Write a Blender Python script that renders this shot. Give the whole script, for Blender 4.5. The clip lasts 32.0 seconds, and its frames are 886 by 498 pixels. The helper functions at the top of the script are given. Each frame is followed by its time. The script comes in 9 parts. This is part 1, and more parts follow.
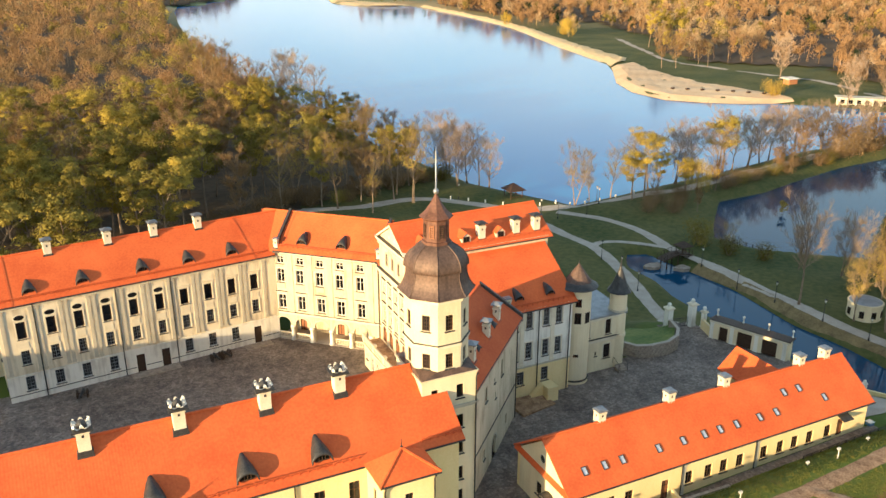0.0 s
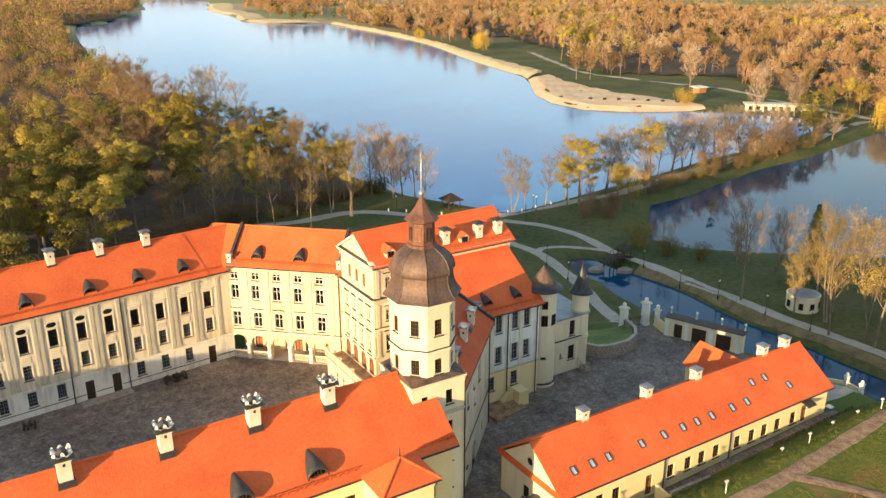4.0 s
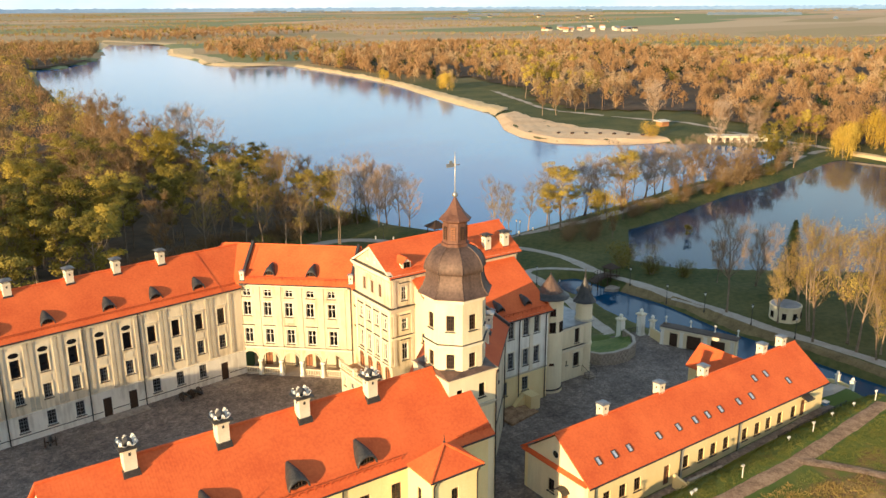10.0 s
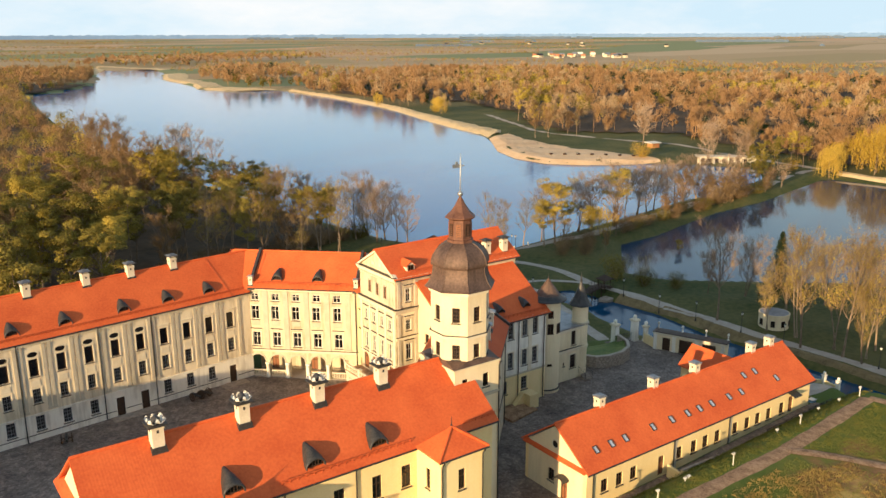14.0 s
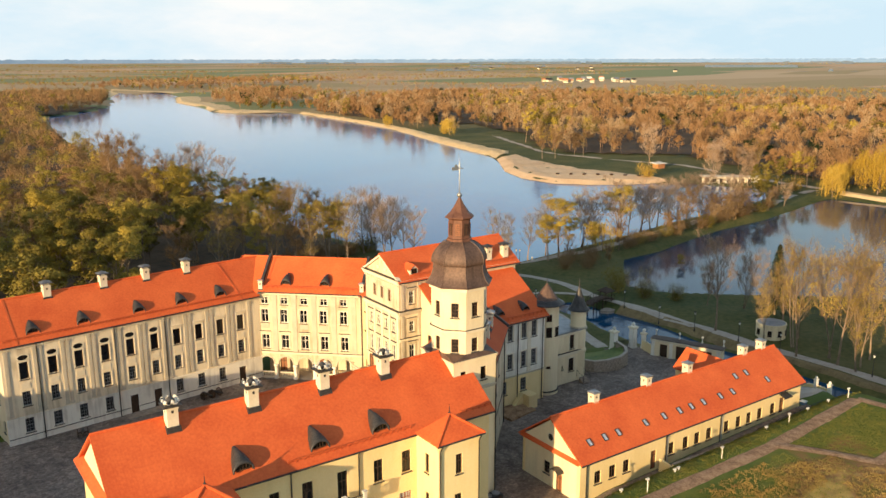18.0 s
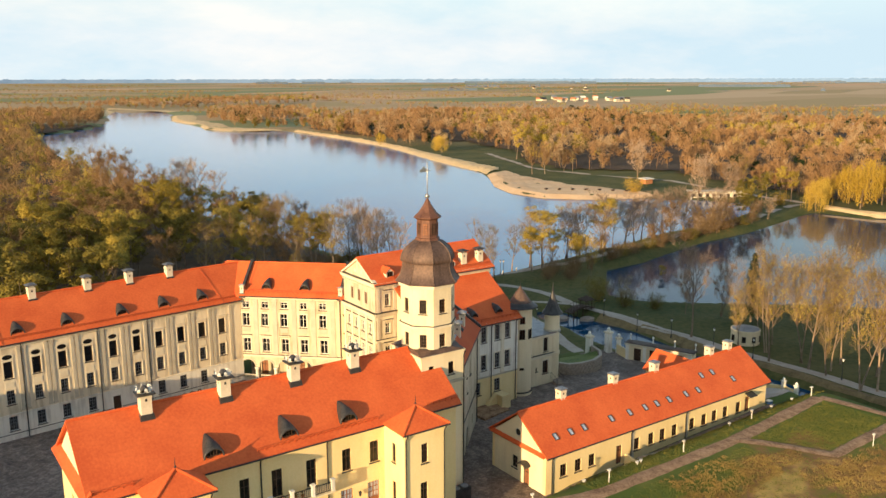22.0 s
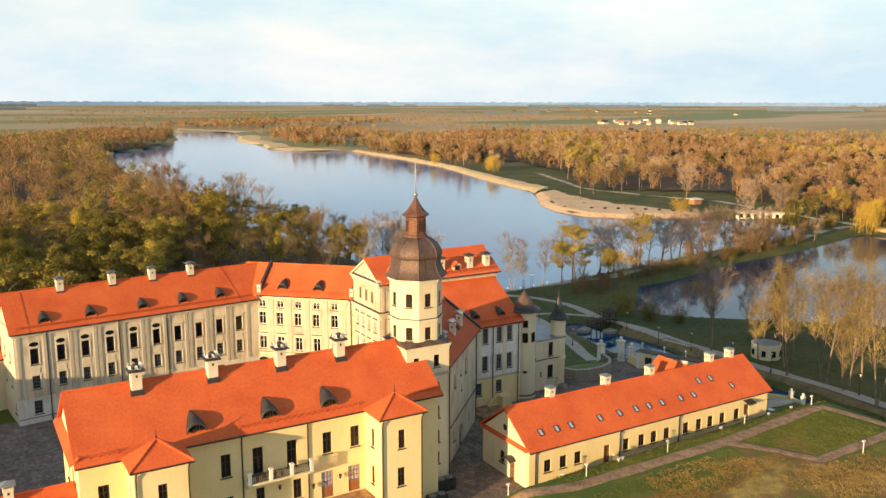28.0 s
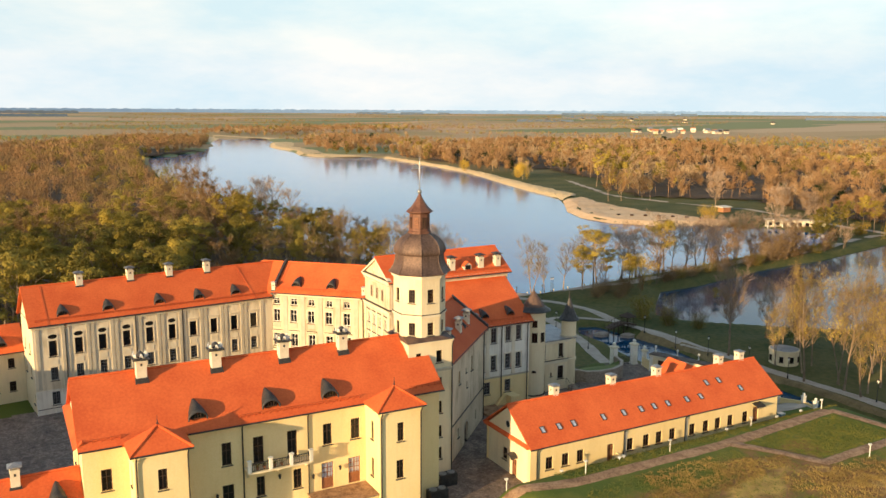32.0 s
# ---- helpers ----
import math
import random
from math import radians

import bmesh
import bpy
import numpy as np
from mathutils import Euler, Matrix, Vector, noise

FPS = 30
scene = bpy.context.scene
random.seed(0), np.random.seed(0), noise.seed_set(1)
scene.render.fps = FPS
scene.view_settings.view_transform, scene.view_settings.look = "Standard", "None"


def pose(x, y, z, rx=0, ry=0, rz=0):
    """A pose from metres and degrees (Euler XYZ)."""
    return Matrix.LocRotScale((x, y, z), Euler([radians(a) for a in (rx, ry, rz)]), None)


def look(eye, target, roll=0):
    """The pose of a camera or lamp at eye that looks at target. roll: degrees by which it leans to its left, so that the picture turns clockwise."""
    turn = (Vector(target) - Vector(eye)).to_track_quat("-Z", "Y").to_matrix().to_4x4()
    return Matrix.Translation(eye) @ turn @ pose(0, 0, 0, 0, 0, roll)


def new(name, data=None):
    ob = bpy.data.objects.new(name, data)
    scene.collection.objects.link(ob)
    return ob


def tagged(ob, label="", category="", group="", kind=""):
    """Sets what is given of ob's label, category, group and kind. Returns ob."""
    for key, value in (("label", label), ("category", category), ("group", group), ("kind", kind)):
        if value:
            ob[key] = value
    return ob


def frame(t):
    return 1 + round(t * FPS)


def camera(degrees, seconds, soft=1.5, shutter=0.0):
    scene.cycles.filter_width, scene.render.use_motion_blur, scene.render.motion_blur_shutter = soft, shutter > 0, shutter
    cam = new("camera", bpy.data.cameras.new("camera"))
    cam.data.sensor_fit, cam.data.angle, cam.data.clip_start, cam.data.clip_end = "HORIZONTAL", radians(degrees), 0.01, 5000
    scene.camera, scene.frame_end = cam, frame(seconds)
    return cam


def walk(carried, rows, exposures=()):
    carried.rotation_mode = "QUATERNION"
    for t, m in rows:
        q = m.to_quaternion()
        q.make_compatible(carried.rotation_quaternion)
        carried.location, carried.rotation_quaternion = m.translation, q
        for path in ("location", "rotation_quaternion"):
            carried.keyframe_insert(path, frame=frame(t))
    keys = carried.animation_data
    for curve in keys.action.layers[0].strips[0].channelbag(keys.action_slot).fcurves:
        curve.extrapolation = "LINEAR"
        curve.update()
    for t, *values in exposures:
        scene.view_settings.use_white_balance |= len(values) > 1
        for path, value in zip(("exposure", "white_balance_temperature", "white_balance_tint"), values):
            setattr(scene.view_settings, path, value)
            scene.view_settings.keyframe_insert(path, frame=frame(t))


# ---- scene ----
cam = camera(56.2, 32.0)
PATH = [
    (0, (-30.417, -64.667, 54.124), (-29.607, -62.975, 53.431), -0.0),
    (0.5, (-31.186, -64.009, 53.977), (-30.343, -62.332, 53.285), -0.1),
    (1, (-31.839, -63.412, 53.826), (-30.962, -61.752, 53.137), -0.0),
    (1.5, (-32.417, -62.896, 53.601), (-31.502, -61.255, 52.915), -0.0),
    (2, (-33.089, -62.322, 53.346), (-32.152, -60.692, 52.666), -0.1),
    (2.5, (-33.804, -61.869, 53.236), (-32.852, -60.245, 52.56), 0.0),
    (3, (-34.465, -61.498, 52.905), (-33.496, -59.88, 52.239), -0.1),
    (3.5, (-35.112, -61.113, 52.72), (-34.125, -59.504, 52.059), -0.1),
    (5.5, (-38.169, -60.273, 51.889), (-37.142, -58.678, 51.255), -0.1),
    (6, (-38.93, -60.143, 51.703), (-37.887, -58.555, 51.077), -0.2),
    (6.5, (-39.679, -60.131, 51.481), (-38.615, -58.553, 50.865), -0.2),
    (7, (-40.34, -60.156, 51.295), (-39.262, -58.585, 50.687), -0.2),
    (7.5, (-41.04, -60.27, 51.049), (-39.956, -58.7, 50.449), -0.2),
    (8, (-41.696, -60.261, 50.779), (-40.61, -58.69, 50.186), -0.2),
    (8.5, (-42.437, -60.482, 50.61), (-41.353, -58.907, 50.024), -0.2),
    (9, (-43.04, -60.691, 50.376), (-41.957, -59.112, 49.799), -0.3),
    (9.5, (-43.661, -61.004, 50.249), (-42.575, -59.424, 49.681), -0.3),
    (10, (-44.3, -61.306, 49.977), (-43.201, -59.731, 49.418), -0.3),
    (10.5, (-44.959, -61.601, 49.829), (-43.843, -60.035, 49.28), -0.2),
    (11, (-45.535, -62.023, 49.647), (-44.405, -60.464, 49.105), -0.2),
    (11.5, (-46.116, -62.413, 49.495), (-44.979, -60.857, 48.96), -0.2),
    (12, (-46.636, -62.813, 49.247), (-45.5, -61.255, 48.719), -0.2),
    (12.5, (-47.162, -63.322, 49.062), (-46.026, -61.761, 48.541), -0.2),
    (13, (-47.604, -63.706, 48.83), (-46.471, -62.14, 48.315), -0.2),
    (13.5, (-48.132, -64.269, 48.676), (-47.002, -62.699, 48.169), -0.2),
    (14, (-48.486, -64.809, 48.49), (-47.361, -63.232, 47.99), -0.2),
    (14.5, (-48.909, -65.376, 48.348), (-47.789, -63.793, 47.857), -0.2),
    (16.5, (-50.042, -67.683, 47.594), (-48.931, -66.086, 47.133), -0.2),
    (17, (-50.268, -68.295, 47.304), (-49.156, -66.696, 46.851), -0.2),
    (17.5, (-50.479, -68.851, 47.109), (-49.365, -67.251, 46.661), -0.2),
    (18, (-50.591, -69.49, 47.014), (-49.477, -67.889, 46.57), -0.1),
    (18.5, (-50.72, -70.145, 46.866), (-49.604, -68.544, 46.427), -0.1),
    (19, (-50.825, -70.784, 46.749), (-49.707, -69.183, 46.315), -0.2),
    (19.5, (-50.759, -71.292, 46.591), (-49.64, -69.691, 46.163), -0.1),
    (20, (-50.672, -71.896, 46.362), (-49.552, -70.294, 45.939), -0.1),
    (20.5, (-50.659, -72.562, 46.186), (-49.538, -70.959, 45.769), -0.1),
    (21, (-50.566, -73.109, 45.974), (-49.443, -71.506, 45.564), -0.2),
    (21.5, (-50.394, -73.648, 45.825), (-49.269, -72.045, 45.42), -0.1),
    (22, (-50.304, -74.371, 45.629), (-49.177, -72.767, 45.23), -0.1),
    (22.5, (-50.101, -75.117, 45.448), (-48.974, -73.511, 45.055), -0.1),
    (23, (-49.992, -75.788, 45.324), (-48.864, -74.183, 44.937), -0.0),
    (23.5, (-49.631, -76.355, 45.131), (-48.502, -74.749, 44.749), -0.0),
    (24, (-49.335, -77.011, 44.922), (-48.204, -75.405, 44.546), -0.0),
    (24.5, (-48.993, -77.779, 44.72), (-47.861, -76.171, 44.35), -0.0),
    (26.5, (-47.125, -80.792, 43.924), (-46.013, -79.167, 43.568), 0.0),
    (27, (-46.584, -81.425, 43.799), (-45.508, -79.776, 43.447), 0.0),
    (27.5, (-45.885, -81.928, 43.606), (-44.847, -80.255, 43.257), 0.1),
    (28, (-45.501, -82.464, 43.482), (-44.495, -80.771, 43.137), 0.1),
    (28.5, (-44.979, -82.956, 43.256), (-43.987, -81.253, 42.915), 0.1),
    (29, (-44.494, -83.333, 43.087), (-43.5, -81.631, 42.75), 0.2),
    (29.5, (-44.132, -83.837, 42.916), (-43.136, -82.134, 42.583), 0.2),
    (30, (-43.824, -84.239, 42.787), (-42.826, -82.538, 42.457), 0.2),
    (30.5, (-43.614, -84.516, 42.631), (-42.62, -82.812, 42.303), 0.3),
    (31, (-43.411, -84.745, 42.481), (-42.435, -83.03, 42.154), 0.3),
    (31.5, (-43.338, -84.948, 42.429), (-42.38, -83.222, 42.102), 0.3),
    (32, (-43.178, -85.237, 42.363), (-42.239, -83.502, 42.037), 0.3),
]
walk(cam, [(t, look(eye, target, roll)) for t, eye, target, roll in PATH], [(0, 1.34, 6350, 5), (6, 1.22, 6400, 7), (11, 1.04, 6450, 8), (14, 0.86, 6500, 9), (19, 0.85, 6600, 9), (32, 0.86, 6700, 9)])

# ---- light ----
SUN_AZ, SUN_EL = radians(250.0), radians(8.5)
to_sun = Vector((math.sin(SUN_AZ) * math.cos(SUN_EL), math.cos(SUN_AZ) * math.cos(SUN_EL), math.sin(SUN_EL)))
sun = new("sun", bpy.data.lights.new("sun", "SUN"))
sun.data.energy, sun.data.angle, sun.data.color = 4.7, radians(0.6), (1.0, 0.71, 0.39)
sun.matrix_world = look(to_sun * 300, (0, 0, 0))

world = bpy.data.worlds.new("sky")
scene.world = world
world.use_nodes = True
wn, wl = world.node_tree.nodes, world.node_tree.links
bg = wn["Background"]
sky = wn.new("ShaderNodeTexSky")
sky.sky_type, sky.sun_disc, sky.sun_elevation, sky.sun_rotation = "NISHITA", False, radians(14), SUN_AZ
sky.air_density, sky.dust_density, sky.ozone_density = 1.2, 0.5, 1.0
clouds = wn.new("ShaderNodeTexNoise")
clouds.inputs["Scale"].default_value, clouds.inputs["Detail"].default_value = 3.2, 7
clouds.inputs["Roughness"].default_value = 0.62
where = wn.new("ShaderNodeTexCoord")
squash = wn.new("ShaderNodeMapping")
squash.inputs["Scale"].default_value = (1.0, 1.0, 3.2)
wl.new(where.outputs["Generated"], squash.inputs["Vector"])
wl.new(squash.outputs[0], clouds.inputs["Vector"])
updown = wn.new("ShaderNodeSeparateXYZ")
wl.new(where.outputs["Generated"], updown.inputs[0])
veil = wn.new("ShaderNodeMapRange")
veil.inputs["From Min"].default_value, veil.inputs["From Max"].default_value = 0.05, 0.40
veil.inputs["To Min"].default_value, veil.inputs["To Max"].default_value = 1.0, 0.10
wl.new(updown.outputs["Z"], veil.inputs["Value"])
cover = wn.new("ShaderNodeValToRGB")
cover.color_ramp.elements[0].position, cover.color_ramp.elements[1].position = 0.38, 0.66
cover.color_ramp.elements[0].color, cover.color_ramp.elements[1].color = (3.2, 4.1, 4.7, 1), (4.8, 4.8, 4.8, 1)
sky_mix = wn.new("ShaderNodeMix")
sky_mix.data_type = "RGBA"
wl.new(clouds.outputs["Fac"], cover.inputs["Fac"])
wl.new(cover.outputs["Color"], sky_mix.inputs[7])
wisps = wn.new("ShaderNodeTexNoise")
wisps.inputs["Scale"].default_value, wisps.inputs["Detail"].default_value = 4.2, 8
wisps.inputs["Roughness"].default_value = 0.66
drift = wn.new("ShaderNodeMapping")
drift.inputs["Scale"].default_value, drift.inputs["Rotation"].default_value = (1.0, 1.0, 2.4), (0.25, 0.1, 0.6)
wl.new(where.outputs["Generated"], drift.inputs["Vector"])
wl.new(drift.outputs[0], wisps.inputs["Vector"])
thin = wn.new("ShaderNodeMapRange")
thin.inputs["From Min"].default_value, thin.inputs["From Max"].default_value, thin.inputs["To Max"].default_value = 0.48, 0.68, 0.5
wl.new(wisps.outputs["Fac"], thin.inputs["Value"])
most = wn.new("ShaderNodeMath")
most.operation = "MAXIMUM"
wl.new(veil.outputs[0], most.inputs[0])
wl.new(thin.outputs[0], most.inputs[1])
wl.new(most.outputs[0], sky_mix.inputs[0])
wl.new(sky.outputs["Color"], sky_mix.inputs[6])
wl.new(sky_mix.outputs[2], bg.inputs["Color"])
bg.inputs["Strength"].default_value = 0.115


# ---- materials ----
def material(name, a, b, rough=0.85, metal=0.0, scale=0.6, fine=9.0, bump=0.25, bump_scale=25.0, stretch=(1, 1, 1), spec=0.3, per_object=0.0, depth=0.02):
    """Two tones mixed by coarse and fine noise, with relief. stretch squeezes the coarse noise along an axis."""
    m = bpy.data.materials.new(name)
    m.use_nodes = True
    n, l = m.node_tree.nodes, m.node_tree.links
    p = n["Principled BSDF"]
    co = n.new("ShaderNodeTexCoord")
    mp = n.new("ShaderNodeMapping")
    mp.inputs["Scale"].default_value = stretch
    l.new(co.outputs["Object"], mp.inputs["Vector"])
    n1, n2, n3 = n.new("ShaderNodeTexNoise"), n.new("ShaderNodeTexNoise"), n.new("ShaderNodeTexNoise")
    for t, s, d in ((n1, scale, 5), (n2, fine, 4), (n3, bump_scale, 3)):
        t.inputs["Scale"].default_value, t.inputs["Detail"].default_value = s, d
    l.new(mp.outputs[0], n1.inputs["Vector"])
    l.new(co.outputs["Object"], n2.inputs["Vector"])
    l.new(co.outputs["Object"], n3.inputs["Vector"])
    add = n.new("ShaderNodeMath")
    add.operation = "MULTIPLY_ADD"
    add.inputs[1].default_value = 0.45
    l.new(n2.outputs["Fac"], add.inputs[0])
    sc = n.new("ShaderNodeMath")
    sc.operation = "MULTIPLY"
    sc.inputs[1].default_value = 0.55
    l.new(n1.outputs["Fac"], sc.inputs[0])
    l.new(sc.outputs[0], add.inputs[2])
    last = add.outputs[0]
    if per_object:
        oi = n.new("ShaderNodeObjectInfo")
        pm = n.new("ShaderNodeMath")
        pm.operation = "MULTIPLY_ADD"
        pm.inputs[1].default_value = per_object
        l.new(oi.outputs["Random"], pm.inputs[0])
        l.new(last, pm.inputs[2])
        sub = n.new("ShaderNodeMath")
        sub.operation = "SUBTRACT"
        sub.inputs[1].default_value = per_object / 2
        l.new(pm.outputs[0], sub.inputs[0])
        last = sub.outputs[0]
    ramp = n.new("ShaderNodeValToRGB")
    ramp.color_ramp.elements[0].position, ramp.color_ramp.elements[1].position = 0.36, 0.64
    ramp.color_ramp.elements[0].color, ramp.color_ramp.elements[1].color = (*a, 1), (*b, 1)
    l.new(last, ramp.inputs["Fac"])
    l.new(ramp.outputs["Color"], p.inputs["Base Color"])
    bp = n.new("ShaderNodeBump")
    bp.inputs["Strength"].default_value, bp.inputs["Distance"].default_value = bump, depth
    l.new(n3.outputs["Fac"], bp.inputs["Height"])
    l.new(bp.outputs["Normal"], p.inputs["Normal"])
    p.inputs["Roughness"].default_value, p.inputs["Metallic"].default_value = rough, metal
    p.inputs["Specular IOR Level"].default_value = spec
    return m


def stucco(name, a, b, streak=0.3):
    """Plaster: broad tone changes, grain, and thin darker streaks that rain has run down the wall."""
    m = material(name, a, b, scale=0.35, stretch=(1, 1, 0.35))
    n, l = m.node_tree.nodes, m.node_tree.links
    p = n["Principled BSDF"]
    base = next(x for x in n if x.type == "VALTORGB")
    co = n.new("ShaderNodeTexCoord")
    mp = n.new("ShaderNodeMapping")
    mp.inputs["Scale"].default_value = (2.2, 2.2, 0.26)
    l.new(co.outputs["Object"], mp.inputs["Vector"])
    run, where_ = n.new("ShaderNodeTexNoise"), n.new("ShaderNodeTexNoise")
    run.inputs["Scale"].default_value, run.inputs["Detail"].default_value = 1.0, 5
    where_.inputs["Scale"].default_value = 0.3
    l.new(mp.outputs[0], run.inputs["Vector"])
    l.new(co.outputs["Object"], where_.inputs["Vector"])
    mul = n.new("ShaderNodeMath")
    mul.operation = "MULTIPLY"
    l.new(run.outputs["Fac"], mul.inputs[0])
    l.new(where_.outputs["Fac"], mul.inputs[1])
    mr = n.new("ShaderNodeMapRange")
    mr.inputs["From Min"].default_value, mr.inputs["From Max"].default_value = 0.24, 0.38
    mr.inputs["To Max"].default_value = streak
    l.new(mul.outputs[0], mr.inputs["Value"])
    mx = n.new("ShaderNodeMix")
    mx.data_type, mx.blend_type = "RGBA", "MULTIPLY"
    l.new(mr.outputs[0], mx.inputs[0])
    l.new(base.outputs["Color"], mx.inputs[6])
    mx.inputs[7].default_value = (0.40, 0.36, 0.32, 1)
    l.new(mx.outputs[2], p.inputs["Base Color"])
    return m


def tile_material(name, a, b, turn=0.0):
    """Clay tiles: courses up the slope, pans along the eaves, tile-by-tile tone."""
    m = material(name, a, b, rough=0.8, scale=0.3, fine=4.0, bump=0.2)
    n, l = m.node_tree.nodes, m.node_tree.links
    p = n["Principled BSDF"]
    co = n.new("ShaderNodeTexCoord")
    mp = n.new("ShaderNodeMapping")
    mp.inputs["Rotation"].default_value = (0, 0, turn)
    l.new(co.outputs["Object"], mp.inputs["Vector"])
    waves = []
    for axis, period in (("Z", 0.21), ("X", 0.25)):
        w = n.new("ShaderNodeTexWave")
        w.bands_direction, w.wave_profile = axis, "SAW" if axis == "Z" else "SIN"
        w.inputs["Scale"].default_value = 0.314 / period
        w.inputs["Distortion"].default_value = 0.35
        l.new(mp.outputs[0], w.inputs["Vector"])
        waves.append(w)
    mx = n.new("ShaderNodeMath")
    mx.operation = "ADD"
    l.new(waves[0].outputs["Fac"], mx.inputs[0])
    l.new(waves[1].outputs["Fac"], mx.inputs[1])
    bp = n.new("ShaderNodeBump")
    bp.inputs["Strength"].default_value, bp.inputs["Distance"].default_value = 0.09, 0.03
    l.new(mx.outputs[0], bp.inputs["Height"])
    l.new(bp.outputs["Normal"], p.inputs["Normal"])
    return m


def cobble_material(name):
    """Field cobbles: stones of their own tone with dark joints, over broad worn and mossy areas."""
    m = material(name, (0.115, 0.088, 0.072), (0.27, 0.215, 0.175), scale=0.12, fine=0.7, bump=0.5, bump_scale=7, depth=0.05)
    n, l = m.node_tree.nodes, m.node_tree.links
    p = n["Principled BSDF"]
    base = next(x for x in n if x.type == "VALTORGB")
    co = n.new("ShaderNodeTexCoord")
    cells, joints = n.new("ShaderNodeTexVoronoi"), n.new("ShaderNodeTexVoronoi")
    joints.feature = "DISTANCE_TO_EDGE"
    for v in (cells, joints):
        v.inputs["Scale"].default_value = 3.4
        l.new(co.outputs["Object"], v.inputs["Vector"])
    tone = n.new("ShaderNodeSeparateColor")
    l.new(cells.outputs["Color"], tone.inputs["Color"])
    amount = n.new("ShaderNodeMapRange")
    amount.inputs["To Min"].default_value, amount.inputs["To Max"].default_value = 0.72, 1.38
    l.new(tone.outputs[0], amount.inputs["Value"])
    gap = n.new("ShaderNodeMapRange")
    gap.inputs["From Max"].default_value, gap.inputs["To Min"].default_value = 0.12, 0.7
    l.new(joints.outputs["Distance"], gap.inputs["Value"])
    both = n.new("ShaderNodeMath")
    both.operation = "MULTIPLY"
    l.new(amount.outputs[0], both.inputs[0])
    l.new(gap.outputs[0], both.inputs[1])
    mul = n.new("ShaderNodeVectorMath")
    mul.operation = "SCALE"
    l.new(base.outputs["Color"], mul.inputs[0])
    l.new(both.outputs[0], mul.inputs["Scale"])
    l.new(mul.outputs[0], p.inputs["Base Color"])
    bp = n.new("ShaderNodeBump")
    bp.inputs["Strength"].default_value, bp.inputs["Distance"].default_value = 0.6, 0.05
    l.new(gap.outputs[0], bp.inputs["Height"])
    l.new(bp.outputs["Normal"], p.inputs["Normal"])
    return m


COBBLE = cobble_material("cobblestones")
YELLOW = stucco("yellow_stucco", (0.77, 0.59, 0.28), (0.85, 0.68, 0.37), 0.07)
CREAM = stucco("cream_stucco", (0.68, 0.56, 0.355), (0.79, 0.68, 0.46), 0.14)
BEIGE = stucco("beige_stucco", (0.67, 0.57, 0.41), (0.78, 0.68, 0.50), 0.5)
IVORY = stucco("ivory_stucco", (0.50, 0.42, 0.285), (0.67, 0.575, 0.41), 0.5)
WHITE = stucco("white_stucco", (0.72, 0.68, 0.58), (0.83, 0.79, 0.70), 0.4)
PALE = material("pale_trim", (0.62, 0.54, 0.39), (0.74, 0.66, 0.50), scale=0.8)
GREYTRIM = material("grey_trim", (0.42, 0.37, 0.28), (0.55, 0.49, 0.38), scale=0.8)
TILE = tile_material("clay_tiles", (0.55, 0.092, 0.024), (0.70, 0.145, 0.040))
TILE_LW = tile_material("clay_tiles_turned", (0.54, 0.092, 0.024), (0.69, 0.145, 0.040), radians(-7))
TILE_MW = tile_material("clay_tiles_middle", (0.55, 0.096, 0.025), (0.70, 0.150, 0.042), radians(42.5))
# darker copy of the tiles: the diagonal roof's shade is in the colour
TILE_TW = tile_material("clay_tiles_diagonal_shaded", (0.46, 0.08, 0.024), (0.56, 0.12, 0.036), radians(-45))
COPPER = material("brown_copper", (0.07, 0.045, 0.036), (0.165, 0.105, 0.078), rough=0.58, metal=0.25, scale=0.7, fine=4, bump=0.15, stretch=(1, 1, 0.5))
LEAD = material("dark_lead", (0.035, 0.035, 0.036), (0.085, 0.08, 0.075), rough=0.5, metal=0.3, scale=1.5)
DARKZINC = material("weathered_zinc", (0.10, 0.10, 0.105), (0.19, 0.19, 0.195), rough=0.5, metal=0.4, scale=1.0)
RUST = material("red_brown_copper", (0.10, 0.045, 0.03), (0.20, 0.095, 0.062), rough=0.6, metal=0.15, scale=0.9, fine=4, stretch=(1, 1, 0.5))
ZINC = material("grey_zinc", (0.22, 0.23, 0.24), (0.36, 0.37, 0.38), rough=0.45, metal=0.5, scale=1.0)
IRON = material("black_iron", (0.02, 0.02, 0.02), (0.045, 0.042, 0.04), rough=0.55, scale=3)
FRAME = material("dark_brown_frame", (0.035, 0.02, 0.012), (0.075, 0.042, 0.025), rough=0.6, scale=3)
FRAMEW = material("white_frame", (0.66, 0.62, 0.54), (0.78, 0.74, 0.66), rough=0.6, scale=3)
WOOD = material("brown_wood", (0.19, 0.075, 0.035), (0.32, 0.13, 0.06), rough=0.6, scale=2, stretch=(6, 6, 1))
GLASS = material("window_glass", (0.006, 0.006, 0.007), (0.016, 0.017, 0.019), rough=0.1, spec=0.35, scale=1.5, bump=0.02, per_object=0.3)
PATHMAT = material("gravel_path", (0.34, 0.28, 0.22), (0.46, 0.40, 0.33), scale=0.5, fine=6, bump=0.3)
BRICKPATH = material("earth_path", (0.18, 0.098, 0.05), (0.46, 0.29, 0.165), scale=1.1, fine=5, bump=0.6, bump_scale=6, depth=0.04)
SAND = material("beach_sand", (0.62, 0.40, 0.22), (0.76, 0.54, 0.32), scale=0.09, fine=1.0, bump=0.3, bump_scale=2)
